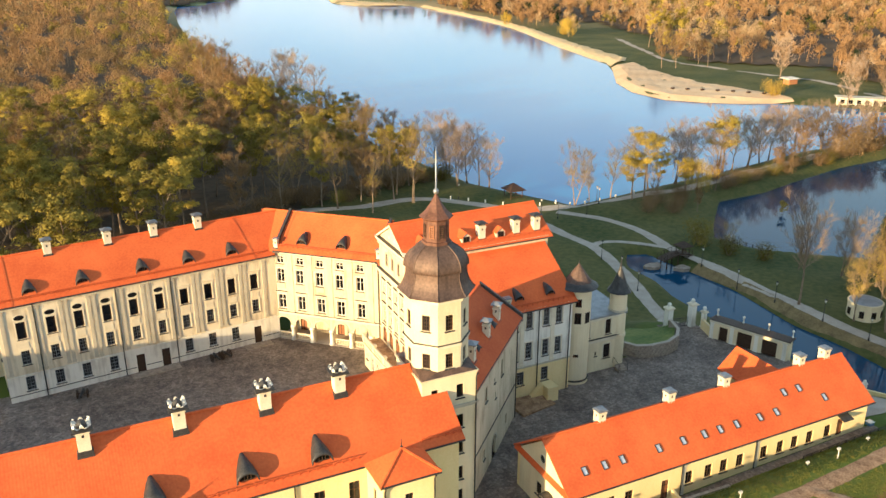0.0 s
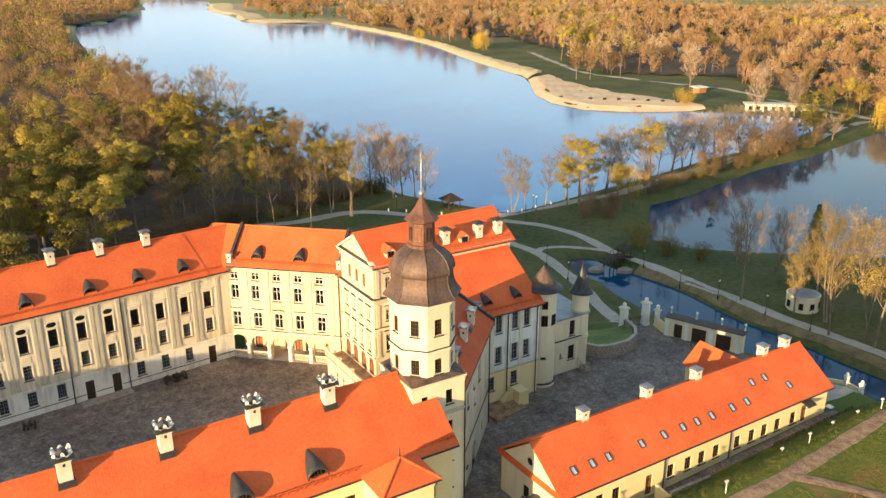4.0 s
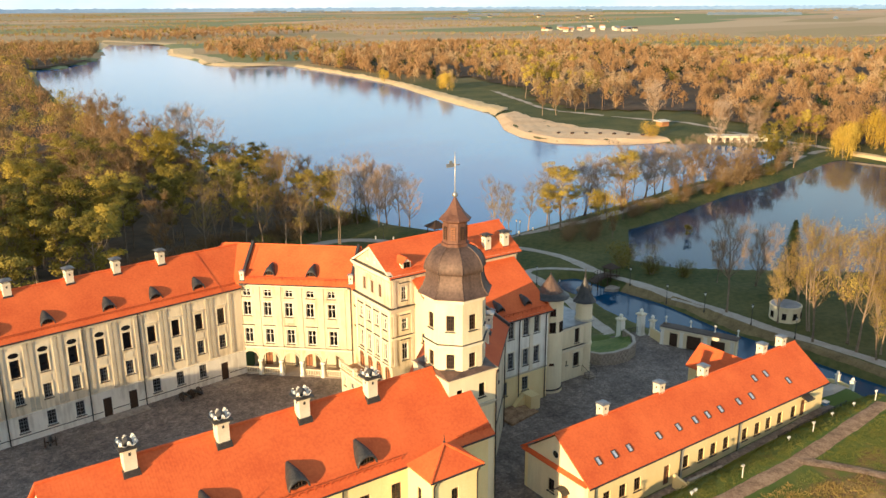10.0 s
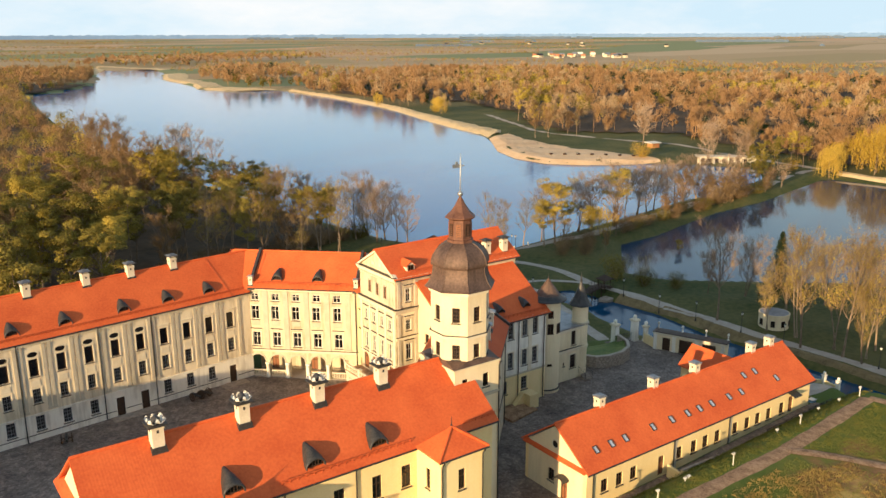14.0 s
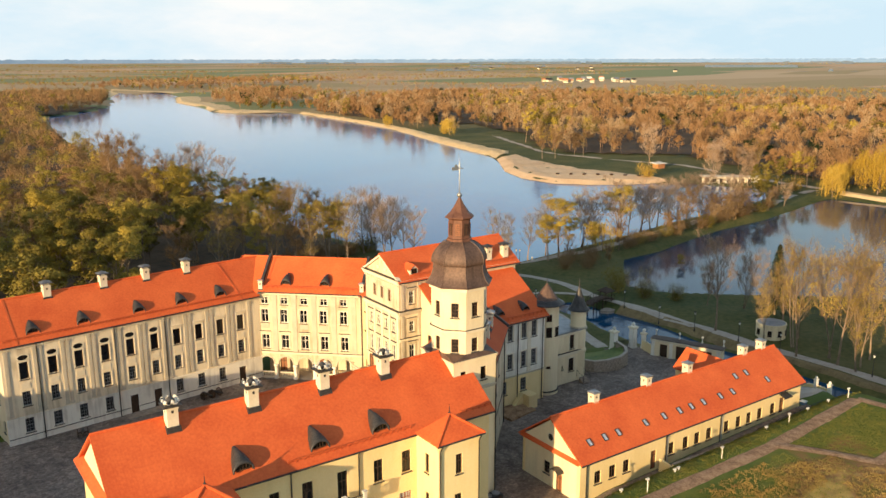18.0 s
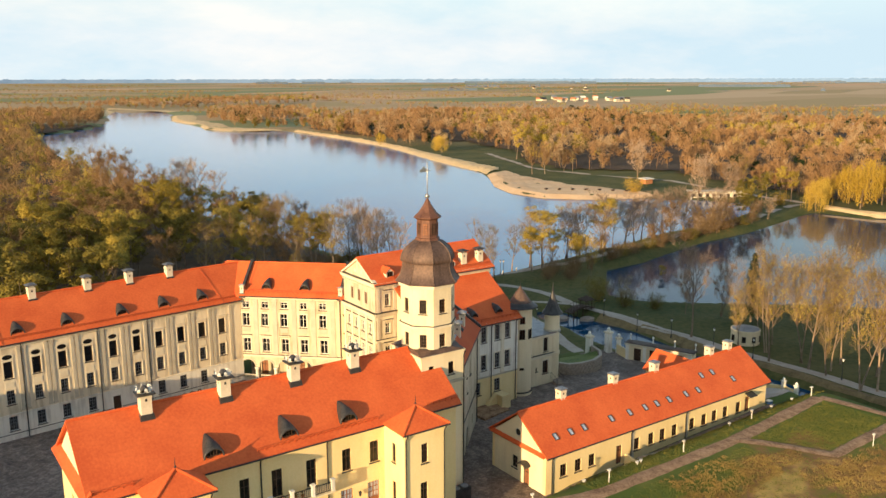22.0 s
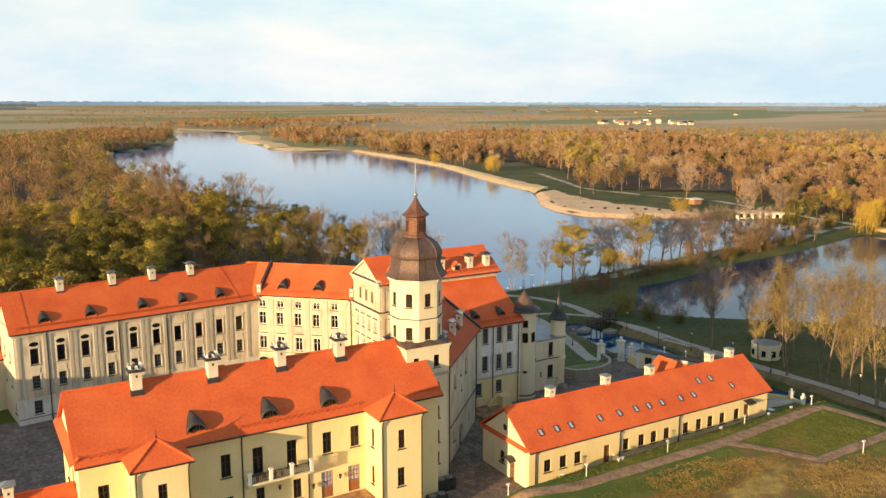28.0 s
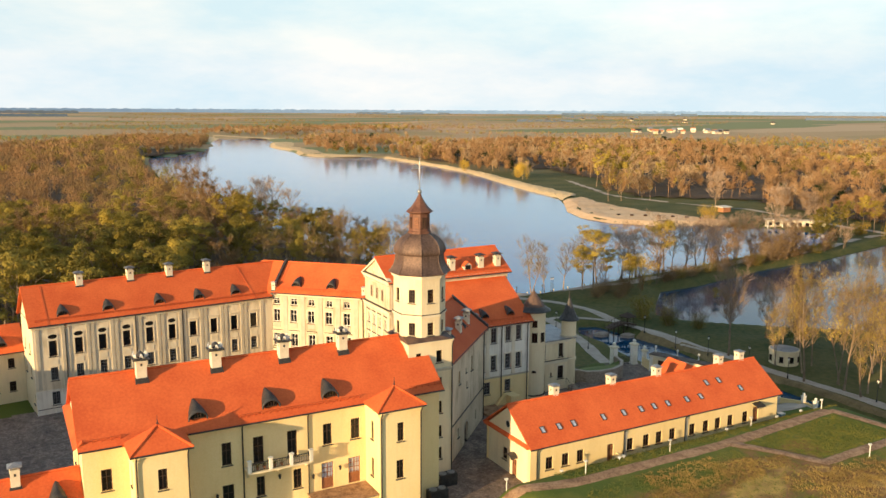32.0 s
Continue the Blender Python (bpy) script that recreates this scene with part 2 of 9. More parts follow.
REED = material("dry_reeds", (0.56, 0.40, 0.20), (0.74, 0.56, 0.32), scale=0.3, fine=3.0, bump=0.8, bump_scale=5, depth=0.3)
DRYGRASS = material("dry_grass", (0.17, 0.11, 0.036), (0.44, 0.30, 0.085), scale=0.2, fine=2)
BANKGRASS = material("bank_grass", (0.13, 0.09, 0.04), (0.26, 0.185, 0.08), scale=0.5, fine=3, bump=0.6, bump_scale=4, depth=0.1)
STONE = material("field_stone", (0.22, 0.17, 0.13), (0.40, 0.33, 0.26), scale=1.6, fine=4, bump=0.9, bump_scale=3.0, depth=0.1)
BARK = material("tree_bark", (0.15, 0.105, 0.07), (0.34, 0.25, 0.17), scale=1.2, stretch=(4, 4, 1), bump=0.5, bump_scale=6, per_object=0.2)
POT = material("terracotta_pot", (0.35, 0.14, 0.07), (0.48, 0.22, 0.11), scale=2)
STEEL = material("grey_steel", (0.3, 0.3, 0.3), (0.42, 0.42, 0.41), rough=0.4, metal=0.7)
BLUEPAINT = material("blue_panel", (0.10, 0.22, 0.42), (0.16, 0.30, 0.52), rough=0.4)


def leaf_material(name, a, b):
    m = material(name, a, b, rough=0.75, scale=0.09, fine=0.3, bump=0.0, spec=0.05, per_object=0.4)
    n, l = m.node_tree.nodes, m.node_tree.links
    tr = n.new("ShaderNodeBsdfTranslucent")
    ramp = next(x for x in n if x.type == "VALTORGB")
    l.new(ramp.outputs["Color"], tr.inputs["Color"])
    mx = n.new("ShaderNodeMixShader")
    mx.inputs["Fac"].default_value = 0.17
    l.new(n["Principled BSDF"].outputs[0], mx.inputs[1])
    l.new(tr.outputs[0], mx.inputs[2])
    l.new(mx.outputs[0], n["Material Output"].inputs["Surface"])
    return m


LEAF_OLIVE = leaf_material("olive_leaves", (0.15, 0.12, 0.026), (0.34, 0.265, 0.058))
LEAF_GOLD = leaf_material("golden_leaves", (0.30, 0.22, 0.04), (0.54, 0.40, 0.08))
LEAF_BROWN = leaf_material("brown_buds", (0.19, 0.108, 0.05), (0.34, 0.20, 0.095))
LEAF_WILLOW = leaf_material("willow_leaves", (0.38, 0.245, 0.035), (0.56, 0.385, 0.075))
LEAF_DARK = leaf_material("needles", (0.012, 0.022, 0.010), (0.035, 0.055, 0.022))
FARWOOD = leaf_material("far_budding_wood", (0.29, 0.168, 0.078), (0.44, 0.265, 0.13))
FARWOOD_PALE = leaf_material("far_bare_wood", (0.28, 0.188, 0.098), (0.44, 0.305, 0.17))
FARTWIG = leaf_material("far_twigs", (0.185, 0.118, 0.055), (0.31, 0.205, 0.10))
TWIG = leaf_material("bare_twigs", (0.30, 0.21, 0.14), (0.48, 0.345, 0.235))


def water_material(name, base, bump, shine):
    m = bpy.data.materials.new(name)
    m.use_nodes = True
    n, l = m.node_tree.nodes, m.node_tree.links
    p = n["Principled BSDF"]
    p.inputs["Base Color"].default_value = (*base, 1)
    p.inputs["Roughness"].default_value, p.inputs["IOR"].default_value = 0.06, 1.33
    p.inputs["Specular IOR Level"].default_value = shine
    co = n.new("ShaderNodeTexCoord")
    h = None
    for s, k in ((0.9, 0.6), (0.12, 0.4)):
        t = n.new("ShaderNodeTexNoise")
        t.inputs["Scale"].default_value, t.inputs["Detail"].default_value = s, 4
        l.new(co.outputs["Object"], t.inputs["Vector"])
        mm = n.new("ShaderNodeMath")
        mm.operation = "MULTIPLY_ADD"
        mm.inputs[1].default_value = k
        l.new(t.outputs["Fac"], mm.inputs[0])
        if h:
            l.new(h, mm.inputs[2])
        h = mm.outputs[0]
    bp = n.new("ShaderNodeBump")
    bp.inputs["Strength"].default_value, bp.inputs["Distance"].default_value = bump, 0.12
    l.new(h, bp.inputs["Height"])
    l.new(bp.outputs["Normal"], p.inputs["Normal"])
    return m


# pale blue-grey base stands in for sky reflected in the panes
SKYLIGHT = material("sky_toned_glass", (0.36, 0.40, 0.46), (0.52, 0.56, 0.62), rough=0.12, spec=0.8, scale=0.6, bump=0.02)
GRASS = material("short_grass", (0.06, 0.11, 0.02), (0.17, 0.19, 0.045), scale=0.25, fine=2)
# the lake's base colour carries the blue of the mirrored sky
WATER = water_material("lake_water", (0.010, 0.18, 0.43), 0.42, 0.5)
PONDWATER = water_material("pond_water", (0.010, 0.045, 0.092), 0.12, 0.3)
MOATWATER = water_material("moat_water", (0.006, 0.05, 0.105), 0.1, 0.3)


def ground_material():
    """Grass near the castle, a patchwork of fields and meadows far out."""
    m = material("meadow", (0.034, 0.056, 0.011), (0.125, 0.112, 0.034), rough=0.95, scale=0.06, fine=0.9, bump=0.6, bump_scale=3, depth=0.1)
    n, l = m.node_tree.nodes, m.node_tree.links
    p = n["Principled BSDF"]
    near = next(x for x in n if x.type == "VALTORGB")
    co = n.new("ShaderNodeTexCoord")
    mp = n.new("ShaderNodeMapping")
    mp.inputs["Scale"].default_value = (0.0016, 0.0042, 0)
    mp.inputs["Rotation"].default_value = (0, 0, radians(57))
    l.new(co.outputs["Object"], mp.inputs["Vector"])
    v = n.new("ShaderNodeTexVoronoi")
    v.inputs["Scale"].default_value = 1.0
    l.new(mp.outputs[0], v.inputs["Vector"])
    r = n.new("ShaderNodeValToRGB")
    r.color_ramp.interpolation = "CONSTANT"
    els = [(0.0, (0.36, 0.27, 0.13)), (0.2, (0.56, 0.36, 0.21)), (0.36, (0.42, 0.30, 0.16)), (0.52, (0.46, 0.32, 0.18)), (0.66, (0.22, 0.24, 0.105)), (0.86, (0.50, 0.36, 0.21))]
    ramp = r.color_ramp
    while len(ramp.elements) < len(els):
        ramp.elements.new(0.5)
    for e, (pos, c) in zip(ramp.elements, els):
        e.position, e.color = pos, (*c, 1)
    sep = n.new("ShaderNodeSeparateColor")
    l.new(v.outputs["Color"], sep.inputs["Color"])
    l.new(sep.outputs[0], r.inputs["Fac"])
    # the high rampart lawn: drier than the park, sunlit gold put into its colour
    dry = n.new("ShaderNodeValToRGB")
    dry.color_ramp.elements[0].position, dry.color_ramp.elements[1].position = 0.40, 0.74
    dry.color_ramp.elements[0].color, dry.color_ramp.elements[1].color = (0.085, 0.12, 0.018, 1), (0.34, 0.20, 0.07, 1)
    patch = n.new("ShaderNodeTexNoise")
    patch.inputs["Scale"].default_value, patch.inputs["Detail"].default_value = 0.085, 7
    patch.inputs["Roughness"].default_value = 0.62
    l.new(co.outputs["Object"], patch.inputs["Vector"])
    # worn and straw-coloured towards the outer slope, greener by the paths
    sx = n.new("ShaderNodeSeparateXYZ")
    l.new(co.outputs["Object"], sx.inputs[0])
    worn = n.new("ShaderNodeMapRange")
    worn.inputs["From Min"].default_value, worn.inputs["From Max"].default_value = -18, -27
    worn.inputs["To Min"].default_value, worn.inputs["To Max"].default_value = -0.13, 0.05
    l.new(sx.outputs["Y"], worn.inputs["Value"])
    tilt = n.new("ShaderNodeMath")
    l.new(patch.outputs["Fac"], tilt.inputs[0])
    l.new(worn.outputs[0], tilt.inputs[1])
    l.new(tilt.outputs[0], dry.inputs["Fac"])
    for pos, c in ((0.5, (0.14, 0.15, 0.026, 1)), (0.58, (0.26, 0.13, 0.055, 1)), (0.66, (0.56, 0.36, 0.10, 1))):
        dry.color_ramp.elements.new(pos).color = c
    # height mask: sunlit rampart coloured brighter than the shaded park below
    hi = n.new("ShaderNodeMapRange")
    hi.inputs["From Min"].default_value, hi.inputs["From Max"].default_value = -3.4, -1.8
    l.new(sx.outputs["Z"], hi.inputs["Value"])
    lawn = n.new("ShaderNodeMix")
    lawn.data_type = "RGBA"
    l.new(hi.outputs[0], lawn.inputs[0])
    l.new(near.outputs["Color"], lawn.inputs[6])
    l.new(dry.outputs["Color"], lawn.inputs[7])
    ln = n.new("ShaderNodeVectorMath")
    ln.operation = "LENGTH"
    l.new(co.outputs["Object"], ln.inputs[0])
    mr = n.new("ShaderNodeMapRange")
    mr.inputs["From Min"].default_value, mr.inputs["From Max"].default_value = 560, 820
    l.new(ln.outputs["Value"], mr.inputs["Value"])
    mx = n.new("ShaderNodeMix")
    mx.data_type = "RGBA"
    l.new(mr.outputs[0], mx.inputs[0])
    l.new(lawn.outputs[2], mx.inputs[6])
    l.new(r.outputs["Color"], mx.inputs[7])
    l.new(mx.outputs[2], p.inputs["Base Color"])
    return m


GROUND = ground_material()
BLADES = material("grass_blades", (0.085, 0.105, 0.016), (0.20, 0.18, 0.034), scale=0.25, fine=2)
# air haze of the far distance is mixed into these two base colours
HAZE_FAR = material("haze_coloured_skyline", (0.13, 0.23, 0.42), (0.17, 0.28, 0.48), scale=0.01, fine=0.08, bump=0)
HAZE_NEAR = material("haze_coloured_woods", (0.085, 0.125, 0.185), (0.115, 0.155, 0.215), scale=0.01, fine=0.08, bump=0)


# ---- building blocks ----
def mesh_of(bm, name, mat, smooth=False):
    me = bpy.data.meshes.new(name)
    bmesh.ops.recalc_face_normals(bm, faces=bm.faces)
    bm.to_mesh(me)
    bm.free()
    me.materials.append(mat)
    if smooth:
        me.shade_smooth()
    return me


def thing(name, loc, label, category, group="", kind=""):
    e = new(name)
    e.location = loc
    bpy.context.view_layer.update()
    return tagged(e, label, category, group, kind)


def part(name, bm, mat, parent, label="", smooth=False):
    """One mesh object under a thing or a part; the mesh is in world places."""
    me = bm if isinstance(bm, bpy.types.Mesh) else mesh_of(bm, name, mat, smooth)
    ob = new(name, me)
    if parent is not None:
        ob.parent = parent
        ob.matrix_parent_inverse = parent.matrix_world.inverted()
    return tagged(ob, label)


def placed(name, me, parent, m, label=""):
    """A part on a shared mesh at the world pose m."""
    ob = new(name, me)
    ob.parent = parent
    ob.matrix_parent_inverse = parent.matrix_world.inverted()
    ob.matrix_basis = m
    return tagged(ob, label)


def sub(name, me, parent, label=""):
    ob = new(name, me)
    ob.parent = parent
    return tagged(ob, label)


def box(bm, x0, y0, z0, x1, y1, z1, m=None):
    vs = [bm.verts.new(p) for p in ((x0, y0, z0), (x1, y0, z0), (x1, y1, z0), (x0, y1, z0), (x0, y0, z1), (x1, y0, z1), (x1, y1, z1), (x0, y1, z1))]
    for f in ((0, 3, 2, 1), (4, 5, 6, 7), (0, 1, 5, 4), (1, 2, 6, 5), (2, 3, 7, 6), (3, 0, 4, 7)):
        bm.faces.new([vs[i] for i in f])
    if m is not None:
        for v in vs:
            v.co = m @ v.co
    return vs


def prism(bm, pts, t):
    """A slab: the top polygon pts and the same polygon t lower."""
    top = [bm.verts.new(p) for p in pts]
    low = [bm.verts.new((p[0], p[1], p[2] - t)) for p in pts]
    bm.faces.new(top)
    bm.faces.new(low[::-1])
    for i in range(len(pts)):
        j = (i + 1) % len(pts)
        bm.faces.new((top[i], low[i], low[j], top[j]))


def lathe(bm, profile, n=16, cx=0.0, cy=0.0, turn=0.0, cap=True):
    """Rings of (radius, z), n sides."""
    rings = []
    for r, z in profile:
        rings.append([bm.verts.new((cx + r * math.cos(turn + 2 * math.pi * i / n), cy + r * math.sin(turn + 2 * math.pi * i / n), z)) for i in range(n)])
    for a, b in zip(rings, rings[1:]):
        for i in range(n):
            bm.faces.new((a[i], a[(i + 1) % n], b[(i + 1) % n], b[i]))
    if cap:
        bm.faces.new(rings[0][::-1])
        bm.faces.new(rings[-1])


def tube(bm, pts, radii, n=6):
    """A tapered tube along pts."""
    rings = []
    for i, p in enumerate(pts):
        p = Vector(p)
        d = (Vector(pts[min(i + 1, len(pts) - 1)]) - Vector(pts[max(i - 1, 0)])).normalized()
        a = d.orthogonal().normalized()
        b = d.cross(a)
        r = radii[i] if hasattr(radii, "__len__") else radii
        rings.append([bm.verts.new(p + r * (a * math.cos(2 * math.pi * k / n) + b * math.sin(2 * math.pi * k / n))) for k in range(n)])
    for a, b in zip(rings, rings[1:]):
        for k in range(n):
            bm.faces.new((a[k], a[(k + 1) % n], b[(k + 1) % n], b[k]))
    bm.faces.new(rings[0][::-1])
    bm.faces.new(rings[-1])


class Side:
    """A facade line from a to b with the building on its left: s along it, the outside on its right."""

    def __init__(self, a, b):
        self.a, self.b = Vector((*a, 0)), Vector((*b, 0))
        self.d = (self.b - self.a).normalized()
        self.out = Vector((self.d.y, -self.d.x, 0))
        self.length = (self.b - self.a).length

    def at(self, s, out=0.0, z=0.0):
        return self.a + self.d * s + self.out * out + Vector((0, 0, z))

    def spot(self, s, z, out=0.0):
        """x along the facade, y into the building, z up."""
        m = Matrix.Identity(4)
        m.col[0], m.col[1], m.col[2] = (*self.d, 0), (*-self.out, 0), (0, 0, 1, 0)
        m.col[3] = (*self.at(s, out, z), 1)
        return m


def wall(name, side, z0, z1, holes, mat, parent, thick=0.5, s0=None, s1=None, label=""):
    """A wall with rectangular holes (s, z, w, h: middle of the foot, width, height) that go through it."""
    s0, s1 = 0.0 if s0 is None else s0, side.length if s1 is None else s1
    rects = [(s - w / 2, z, s + w / 2, z + h) for s, z, w, h in holes]
    xs = sorted({round(v, 3) for r in rects for v in (r[0], r[2])} | {s0, s1})
    zs = sorted({round(v, 3) for r in rects for v in (r[1], r[3])} | {z0, z1})
    xs, zs = [x for x in xs if s0 <= x <= s1], [z for z in zs if z0 <= z <= z1]
    bm = bmesh.new()
    cache = {}

    def v(i, k, o):
        key = (i, k, o)
        if key not in cache:
            cache[key] = bm.verts.new(side.at(xs[i], -thick * o, zs[k]))
        return cache[key]

    def solid(i, k):
        if not (0 <= i < len(xs) - 1 and 0 <= k < len(zs) - 1):
            return False
        x, z = (xs[i] + xs[i + 1]) / 2, (zs[k] + zs[k + 1]) / 2
        return not any(r[0] < x < r[2] and r[1] < z < r[3] for r in rects)

    for i in range(len(xs) - 1):
        for k in range(len(zs) - 1):
            if not solid(i, k):
                continue
            bm.faces.new((v(i, k, 0), v(i + 1, k, 0), v(i + 1, k + 1, 0), v(i, k + 1, 0)))
            bm.faces.new((v(i, k, 1), v(i, k + 1, 1), v(i + 1, k + 1, 1), v(i + 1, k, 1)))
            if not solid(i - 1, k):
                bm.faces.new((v(i, k, 0), v(i, k + 1, 0), v(i, k + 1, 1), v(i, k, 1)))
            if not solid(i + 1, k):
                bm.faces.new((v(i + 1, k, 0), v(i + 1, k, 1), v(i + 1, k + 1, 1), v(i + 1, k + 1, 0)))
            if not solid(i, k - 1):
                bm.faces.new((v(i, k, 0), v(i, k, 1), v(i + 1, k, 1), v(i + 1, k, 0)))
            if not solid(i, k + 1):
                bm.faces.new((v(i, k + 1, 0), v(i + 1, k + 1, 0), v(i + 1, k + 1, 1), v(i, k + 1, 1)))
    return part(name, bm, mat, parent, label)


WINDOWS = {}


def window(parent, side, s, z, w, h, kind="cross", setback=0.16, name="window", out=0.0):
    """A glazed window in a hole: pane with frame, bars and sill as its own pieces. Alike windows share meshes."""
    key = (round(w, 2), round(h, 2), kind)
    if key not in WINDOWS:
        bm = bmesh.new()
        box(bm, -w / 2, 0.0, 0, w / 2, 0.03, h)
        pane = mesh_of(bm, "pane", WOOD if kind == "door" else FRAME if kind == "shut" else SKYLIGHT if kind == "glazed" else GLASS)
        fr = WOOD if kind == "glazed" else FRAMEW if kind.endswith("white") else ZINC if kind.endswith("grey") else FRAME
        f = 0.09
        bm = bmesh.new()
        box(bm, -w / 2, -0.06, 0, -w / 2 + f, 0.03, h)
        box(bm, w / 2 - f, -0.06, 0, w / 2, 0.03, h)
        box(bm, -w / 2 + f, -0.06, h - f, w / 2 - f, 0.03, h)
        box(bm, -w / 2 + f, -0.06, 0, w / 2 - f, 0.03, f)
        bars = []
        if kind == "glazed":
            bars = [(-0.05, 0.02, 0.05, h - f)] + [(-w / 2 + f, h * q, w / 2 - f, h * q + 0.05) for q in (0.42, 0.6, 0.78)] + [(q * w / 4 - 0.02, h * 0.42, q * w / 4 + 0.02, h - f) for q in (-1, 1)] + [(-w / 2 + f, f, -0.05, h * 0.4), (0.05, f, w / 2 - f, h * 0.4)]
        elif kind == "door":
            bars = [(-0.03, 0.02, 0.03, h - f), (-w / 2 + f, h * 0.7, w / 2 - f, h * 0.7 + 0.07)]
        elif kind.startswith("grid"):
            bars = [(-0.035, f, 0.035, h - f)] + [(-w / 2 + f, h * q - 0.025, w / 2 - f, h * q + 0.025) for q in (0.25, 0.5, 0.75)]
            bars += [(q * w / 4 - 0.015, f, q * w / 4 + 0.015, h - f) for q in (-1, 1)]
        elif kind.startswith("cross"):
            bars = [(-0.035, f, 0.035, h - f), (-w / 2 + f, h * 0.62, w / 2 - f, h * 0.62 + 0.06)]
        for x0, za, x1, zb in bars:
            box(bm, x0, -0.045, za, x1, -0.004, zb)
        frame_me = mesh_of(bm, "window_frame", fr)
        sill_me = None
        if kind not in ("door", "glazed", "shut"):
            bm = bmesh.new()
            vs = box(bm, -w / 2 - 0.12, -setback - 0.14, -0.12, w / 2 + 0.12, -0.07, -0.02)
            vs[4].co.z -= 0.03
            vs[5].co.z -= 0.03
            sill_me = mesh_of(bm, "sill", LEAD)
        WINDOWS[key] = (pane, frame_me, sill_me)
    pane, frame_me, sill_me = WINDOWS[key]
    ob = placed(name, pane, parent, side.spot(s, z, out - setback))
    sub("window_frame" if kind not in ("door", "glazed", "shut") else "door_frame", frame_me, ob)
    if sill_me:
        sub("sill", sill_me, ob)
    return ob


SURROUNDS = {}


def surround(parent, side, s, z, w, h, mat, hood=False, ear=0.16):
    """A raised plaster frame round an opening, with or without a hood moulding."""
    key = (round(w, 2), round(h, 2), mat.name, hood, ear)
    if key not in SURROUNDS:
        bm = bmesh.new()
        box(bm, -w / 2 - ear, -0.06, -0.04, -w / 2 - 0.003, 0.0, h + ear)
        box(bm, w / 2 + 0.003, -0.06, -0.04, w / 2 + ear, 0.0, h + ear)
        box(bm, -w / 2 - 0.003, -0.06, h + 0.003, w / 2 + 0.003, 0.0, h + ear)
        if hood:
            box(bm, -w / 2 - ear - 0.12, -0.2, h + ear + 0.22, w / 2 + ear + 0.12, 0.0, h + ear + 0.34)
        SURROUNDS[key] = mesh_of(bm, "surround", mat)
    return placed("surround", SURROUNDS[key], parent, side.spot(s, z, 0.002))


ARCHES = {}


def arch_head(parent, side, s, spring, r, mat, rim_mat, thick=0.46):
    """Rounds the top of a rectangular opening and frames it with a raised archivolt."""
    key = (r, mat.name, rim_mat.name, thick)
    if key not in ARCHES:
        n = 10
        bm = bmesh.new()
        for sgn in (-1, 1):
            f = [(sgn * r, r)] + [(sgn * r * math.cos(math.pi / 2 * i / n), r * math.sin(math.pi / 2 * i / n)) for i in range(n + 1)]
            fv = [bm.verts.new((x, 0.0, z)) for x, z in f]
            bv = [bm.verts.new((x, thick, z)) for x, z in f]
            bm.faces.new(fv)
            bm.faces.new(bv[::-1])
            for i in range(len(f)):
                bm.faces.new((fv[i], bv[i], bv[(i + 1) % len(f)], fv[(i + 1) % len(f)]))
        head = mesh_of(bm, "arch", mat)
        bm = bmesh.new()
        rows = []
        for i in range(2 * n + 1):
            a = math.pi * i / (2 * n)
            c, z = math.cos(a), math.sin(a)
            rows.append([bm.verts.new(q) for q in ((r * c, 0.02, r * z), (r * c, -0.08, r * z), ((r + 0.2) * c, -0.08, (r + 0.2) * z), ((r + 0.2) * c, 0.02, (r + 0.2) * z))])
        for p, q in zip(rows, rows[1:]):
            for i in range(3):
                bm.faces.new((p[i], p[i + 1], q[i + 1], q[i]))
        ARCHES[key] = (head, mesh_of(bm, "archivolt", rim_mat))
    head, rim = ARCHES[key]
    ob = placed("arch", head, parent, side.spot(s, spring, -0.02))
    sub("archivolt", rim, ob)
    return ob


FLASH = {}


def hood_flashing(parent, side, s, z, w, out=0.22):
    """The dark sheet-metal cover on a window hood."""
    key = (round(w, 2), out)
    if key not in FLASH:
        bm = bmesh.new()
        vs = box(bm, -w / 2, -out, 0, w / 2, -0.003, 0.07)
        vs[4].co.z -= 0.03
        vs[5].co.z -= 0.03
        FLASH[key] = mesh_of(bm, "hood_flashing", LEAD)
    return placed("hood_flashing", FLASH[key], parent, side.spot(s, z, 0.002))


def moulding(name, side, s0, s1, z0, z1, proud, mat, parent, label=""):
    """A band or cornice: three stepped fillets."""
    bm = bmesh.new()
    h = z1 - z0
    for a, b, o in ((0, 0.4, 0.55), (0.4, 0.75, 0.8), (0.75, 1.0, 1.0)):
        p = [side.at(s0, 0.002, z0 + a * h), side.at(s1, 0.002, z0 + a * h)]
        q = [side.at(s0, proud * o, z0 + a * h), side.at(s1, proud * o, z0 + a * h)]
        lo = [bm.verts.new(x) for x in (p[0], p[1], q[1], q[0])]
        hi = [bm.verts.new(x + Vector((0, 0, (b - a) * h))) for x in (p[0], p[1], q[1], q[0])]
        bm.faces.new(lo[::-1])
        bm.faces.new(hi)
        for i in range(4):
            bm.faces.new((lo[i], lo[(i + 1) % 4], hi[(i + 1) % 4], hi[i]))
    return part(name, bm, mat, parent, label)


